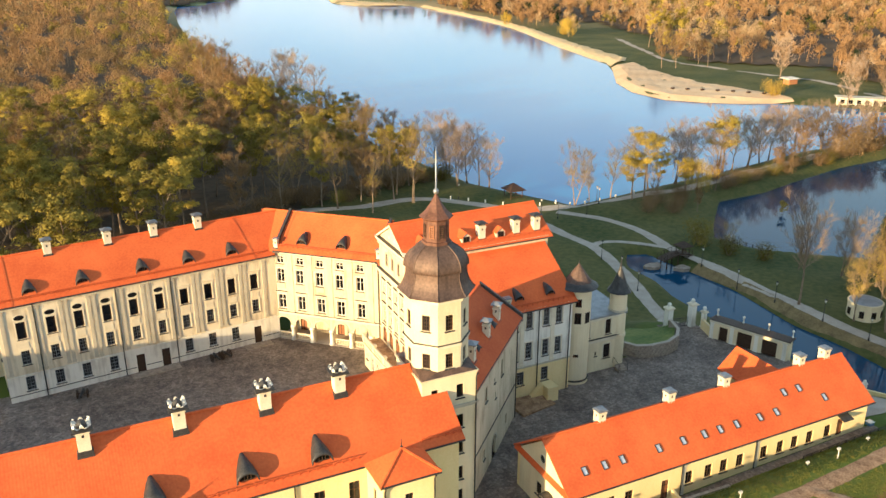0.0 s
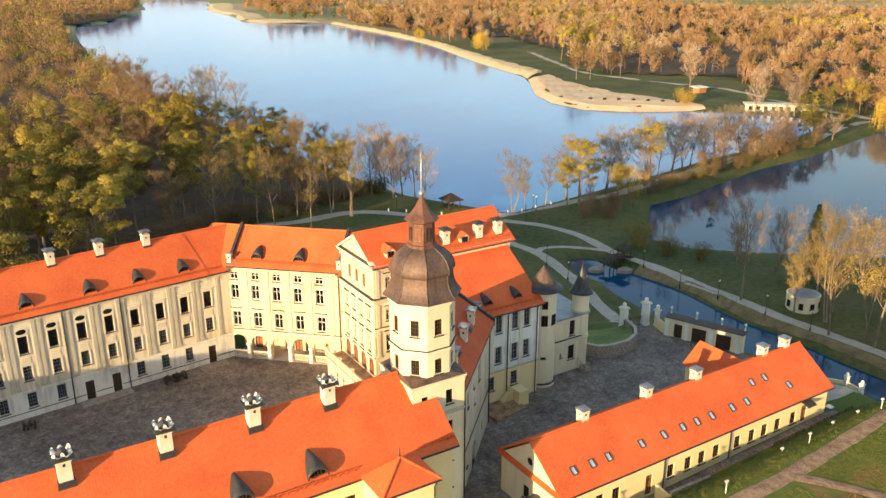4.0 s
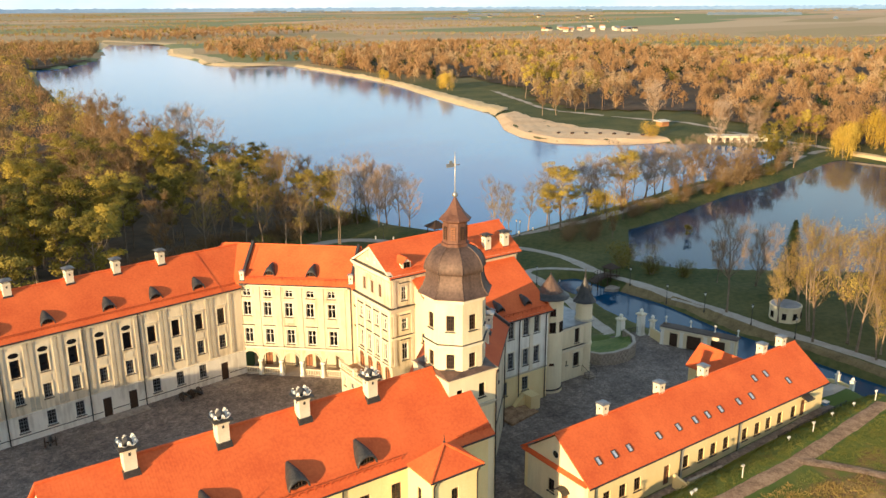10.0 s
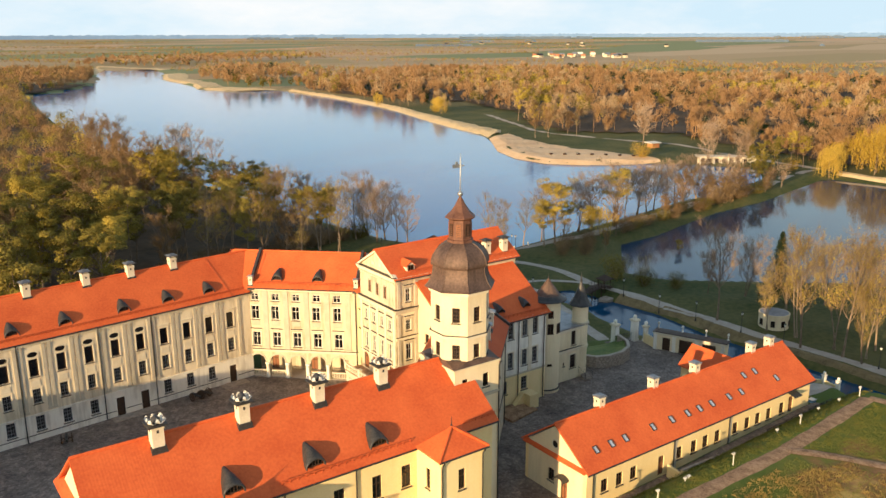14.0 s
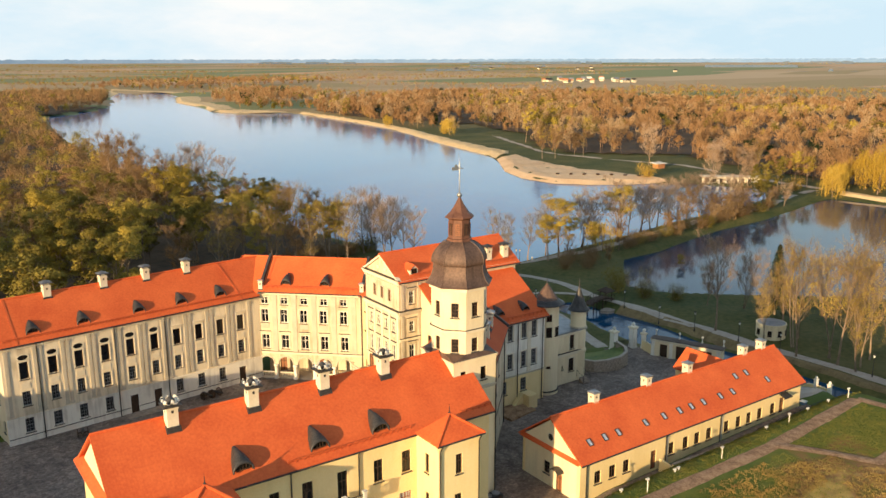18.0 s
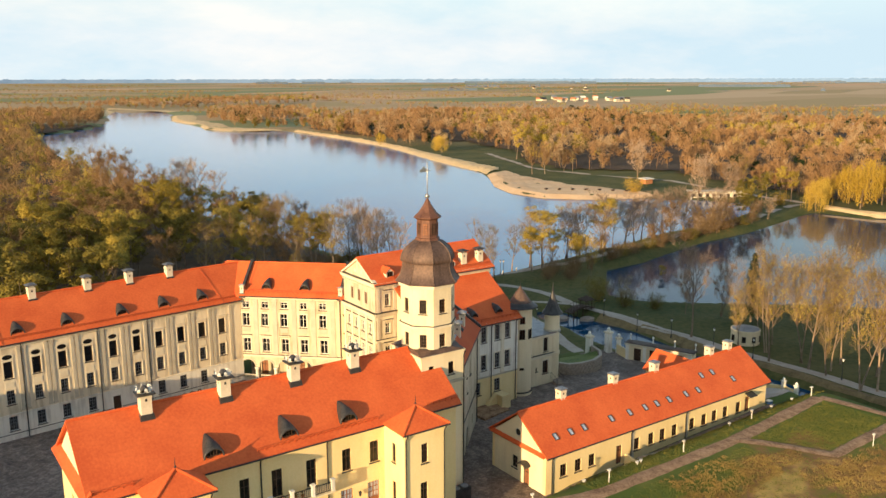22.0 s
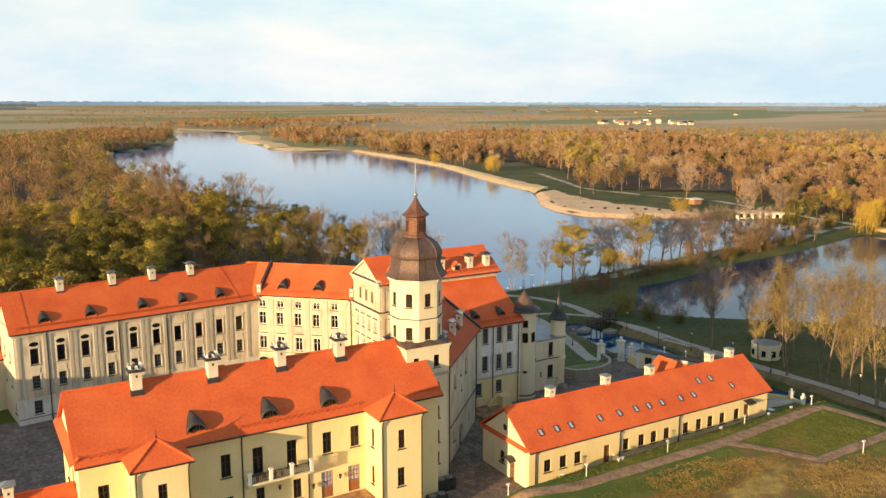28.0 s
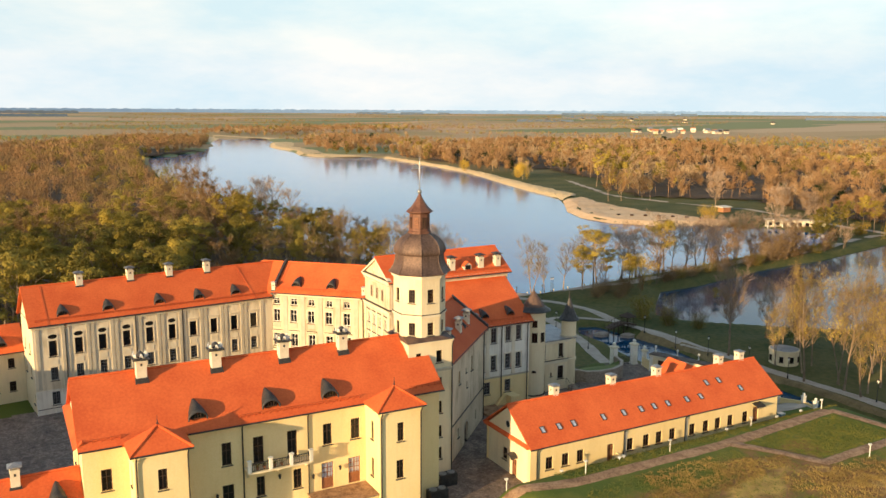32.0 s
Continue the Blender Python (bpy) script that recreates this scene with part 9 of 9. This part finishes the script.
# ---- buildings across the lake and on the plain ----
lh = thing("lake_house", (264, 157, -6), "low white lakeside boathouse with dark openings", "building")
sd = Side((254, 166), (272, 149))
lhh = [(s, -6.0, 1.7, 1.5) for s in (2.2, 5.2, 8.2, 11.2, 14.2, 17.2, 20.2)]
wall("wall", sd, -7.2, -3.9, lhh, PALE, lh)
for h in lhh:
    window(lh, sd, *h, "plain")
bm = bmesh.new()
prism(bm, [sd.at(-0.4, 0.5, -3.65), sd.at(sd.length + 0.4, 0.5, -3.65), sd.at(sd.length + 0.4, -6, -3.65), sd.at(-0.4, -6, -3.65)], 0.24)
part("roof", bm, PALE, lh, "flat pale roof")
for i in range(8):
    p = sd.at(1.0 + i * 3.0, 1.6)
    bm = bmesh.new()
    box(bm, p.x - 0.2, p.y - 0.2, -7.4, p.x + 0.2, p.y + 0.2, -3.9)
    part("pier", bm, WHITE, lh)
ks = thing("kiosk", (273, 208, -5.7), "small red and white kiosk behind the beach", "kiosk")
bm = bmesh.new()
box(bm, 271, 206, -6.2, 276, 209.5, -3.4)
part("body", bm, POT, ks)
bm = bmesh.new()
prism(bm, [(269.5, 205.2, -3.1), (276.6, 205.2, -3.1), (276.6, 210.2, -2.8), (269.5, 210.2, -2.8)], 0.25)
part("roof", bm, WHITE, ks)
for i in range(7):
    x, y = 216 + i * 4.2, 219 - i * 4.6
    t = thing("beach_shelter", (x, y, float(land(x, y))), "small dark beach changing booth on sand", "booth", "booths on the beach")
    bm = bmesh.new()
    z = float(land(x, y))
    box(bm, x - 0.7, y - 0.5, z - 0.2, x + 0.7, y + 0.5, z + 0.8)
    part("booth", bm, FRAME, t)


def village_house(x, y, rz, w, d, h, walls, roof):
    z = float(land(x, y))
    t = new("village_house")
    t.matrix_basis = pose(x, y, z, 0, 0, rz)
    tagged(t, "distant pale village house with pitched roof", "house", "houses of the distant village")
    bm = bmesh.new()
    box(bm, -w / 2, -d / 2, -1, w / 2, d / 2, h)
    sub("wall", mesh_of(bm, "wall", walls), t)
    bm = bmesh.new()
    prism(bm, [(-w / 2 - 0.6, -d / 2 - 0.6, h), (w / 2 + 0.6, -d / 2 - 0.6, h), (w / 2 + 0.6, 0, h + d * 0.45), (-w / 2 - 0.6, 0, h + d * 0.45)], 0.3)
    prism(bm, [(w / 2 + 0.6, d / 2 + 0.6, h), (-w / 2 - 0.6, d / 2 + 0.6, h), (-w / 2 - 0.6, 0.01, h + d * 0.45), (w / 2 + 0.6, 0.01, h + d * 0.45)], 0.3)
    sub("roof", mesh_of(bm, "roof", roof), t)
    for i in range(3):
        bm = bmesh.new()
        box(bm, -w / 3 + i * w / 3 - 0.6, -d / 2 - 0.06, h * 0.35, -w / 3 + i * w / 3 + 0.6, -d / 2 - 0.01, h * 0.75)
        sub("window", mesh_of(bm, "window", GLASS), t)


rng = random.Random(12)
for i in range(24):
    u_, v_ = rng.gauss(0, 60), rng.gauss(0, 55)
    x, y = 1345 + u_ * 0.72 + v_ * 0.7, 1362 - u_ * 0.7 + v_ * 0.72
    village_house(x, y, rng.uniform(-40, 40) - 35, rng.uniform(7, 13), rng.uniform(7, 10), rng.uniform(3, 6), BEIGE if rng.random() < 0.6 else CREAM, rng.choice([ZINC, POT, WHITE, LEAD]))
for i in range(8):
    x, y = 1900 + rng.gauss(0, 350) + i * 30, 2300 + rng.gauss(0, 200) - i * 20
    village_house(x, y, rng.uniform(-40, 40) - 35, rng.uniform(9, 16), rng.uniform(7, 10), rng.uniform(3, 5), BEIGE, LEAD)


# ---- tufts of dry grass on the rampart ----
def tufts(name, spots, mat, label, seed, per, size):
    r = np.random.RandomState(seed)
    base = np.repeat(np.array(spots, float), per, 0)
    k = len(base)
    base[:, :2] += r.normal(0, 0.16, (k, 2))
    a = r.uniform(0, 6.283, k)
    d = np.stack([np.cos(a), np.sin(a), np.zeros(k)], 1)
    h = (size * r.uniform(0.4, 1.2, k))[:, None]
    bend = r.normal(0, 0.25, (k, 3))
    bend[:, 2] = 1
    v = np.stack([base - d * 0.035, base + d * 0.035, base + d * 0.01 + bend * h, base - d * 0.01 + bend * h], 1).reshape(-1, 3)
    me = bpy.data.meshes.new(name)
    me.from_pydata(v.tolist(), [], [(4 * i, 4 * i + 1, 4 * i + 2, 4 * i + 3) for i in range(k)])
    me.materials.append(mat)
    return tagged(new(name, me), label, "grass", kind="stuff")


r_ = np.random.RandomState(21)
gxs, gys = r_.uniform(4, 58, 11000), r_.uniform(-48, -19, 11000)
ok = signed(gxs, gys, [(5, -22), (12, -20.3), (31, -20.0), (36.5, -28.7), (54, -28.6), (57, -33), (55, -48), (8, -48)]) > 0
brown = np.sin(gxs * 0.19 + 0.6) * np.cos(gys * 0.23 + 1.0) > 0.42
P_ = np.stack([gxs, gys, land(gxs, gys) - 0.03], 1)
tufts("dry_grass", P_[ok & brown], DRYGRASS, "dry straw-coloured grass tufts on the rampart", 1, 6, 0.2)
tufts("grass", P_[ok & ~brown], BLADES, "green spring grass tufts on the rampart", 2, 7, 0.13)
# shorter grass on the bank and inside the loop of paths
gxs, gys = r_.uniform(9, 56, 12000), r_.uniform(-27, -11.3, 12000)
line = np.interp(gxs, (8.5, 31.7, 42.2, 53), (-18.7, -18.3, -17.5, -16.5))
ok = (np.abs(gys - line) > 1.1) & ((gys > line) | (signed(gxs, gys, [(33.6, -19), (38.6, -26.4), (53, -26), (52, -17.6), (42, -18.6)]) > 0))
ok &= (gxs < 22) | (gxs > 29) | (gys < -11.9)
P_ = np.stack([gxs, gys, land(gxs, gys) - 0.02], 1)
tufts("bank_grass", P_[ok], BLADES, "short green grass on the rampart bank", 5, 7, 0.12)
# patches of dead grass
for cx, cy, rx, ry, sd_ in ((35, -31.5, 6.5, 3.2, 1), (28.5, -24.5, 5.5, 2.4, 2), (19, -25, 5, 3, 3), (47, -33, 4.5, 2.2, 4)):
    r_ = np.random.RandomState(60 + sd_)
    n = 800
    rr, aa = np.sqrt(r_.uniform(0, 1, n)), r_.uniform(0, 6.283, n)
    k = 1 + 0.3 * np.sin(aa * 3 + sd_) + 0.15 * np.sin(aa * 7)
    xs_, ys_ = cx + rx * rr * k * np.cos(aa), cy + ry * rr * k * np.sin(aa)
    tufts("dead_grass", np.stack([xs_, ys_, land(xs_, ys_) - 0.03], 1), DRYGRASS, "matted brown dead grass on the rampart lawn", 80 + sd_, 5, 0.2)
# paved strip and low dark edging along the outbuilding
ribbon("wall_path", [(12, -10.0), (30, -10.0), (44, -9.95), (53, -9.9)], 1.15, COBBLE, "narrow dark paved walk along the outbuilding wall")
ribbon("terrace_paving", [(52.6, -4.5), (57, -5.2), (61, -5.6)], 5.5, PATHMAT, "pale paved terrace at the outbuilding corner", "pavement")
edge = thing("low_fence", (46, -10.9, -0.5), "low dark iron fence along the lawn edge", "fence")
for i in range(12):
    x = 40.0 + i * 1.35
    z = float(land(x, -10.85))
    bm = bmesh.new()
    box(bm, x - 0.04, -10.9, z - 0.2, x + 0.04, -10.82, z + 0.55)
    part("fence_post", bm, IRON, edge)
    if i < 11:
        z2 = float(land(x + 1.35, -10.85))
        bm = bmesh.new()
        for dz in (0.1, 0.25, 0.4, 0.52):
            tube(bm, [(x + 0.04, -10.86, z + dz), (x + 1.31, -10.86, z2 + dz)], 0.025, 4)
        part("fence_rail", bm, IRON, edge)
# sconces on the front wing
for x, z in ((-26.0, 4.6), (-19.6, 5.4), (-13.0, 5.0), (-16.0, 4.6)):
    sc_ = thing("wall_lamp", (x, -6.6, z), "small dark iron lantern on the yellow wall", "wall lamp", "wall lamps of the front wing")
    bm = bmesh.new()
    tube(bm, [(x, -6.4, z), (x, -6.75, z + 0.1)], 0.03, 4)
    part("arm", bm, IRON, sc_)
    bm = bmesh.new()
    lathe(bm, [(0.1, z - 0.3), (0.16, z + 0.05), (0.18, z + 0.08), (0.03, z + 0.25)], 8, x, -6.75)
    part("lantern", bm, IRON, sc_)

# low range that closes the court on the far side
west = thing("west_range", (-68, 22, -1.2), "low castle range closing the courtyard with tiled roof", "building")
w_s = Side((-62.5, 3.0), (-62.5, 46.0))
w_s2 = Side((-72.5, 46.0), (-72.5, 3.0))
for sd in (w_s2, w_s):
    wall("wall", sd, -1.4, 6.4, [], CREAM, west)
bm = bmesh.new()
prism(bm, [(-62.0, 2.0, 6.3), (-62.0, 47.5, 6.3), (-67.5, 47.5, 10.0), (-67.5, 2.0, 10.0)], 0.2)
prism(bm, [(-73.0, 47.5, 6.3), (-73.0, 2.0, 6.3), (-67.505, 2.0, 10.0), (-67.505, 47.5, 10.0)], 0.2)
part("roof", bm, TILE, west, "orange clay tile roof")

# brown bank along the moat and white bollards along the lake road
ribbon("moat_bank", [(83, -30), (82.2, 0), (82.1, 14), (80.9, 25), (82.2, 36), (82.3, 42), (80.8, 52)], 2.4, BANKGRASS, "brown dry grass strip on the moat bank", "bank", 0.05)
for x, y in ((57, 113.5), (60.5, 110.6), (63.5, 107.4), (66.6, 104), (70, 100.9), (74, 99), (78, 98.2), (82, 97.8), (86.5, 97.9), (91, 98.1), (96, 98.3), (102, 98.6)):
    z = float(land(x, y))
    t = thing("bollard", (x, y, z), "short white stone bollard beside the lake road", "bollard", "bollards along the lake road")
    bm = bmesh.new()
    lathe(bm, [(0.2, z - 0.3), (0.19, z + 0.6), (0.15, z + 0.75), (0.04, z + 0.82)], 8, x, y)
    part("post", bm, WHITE, t)
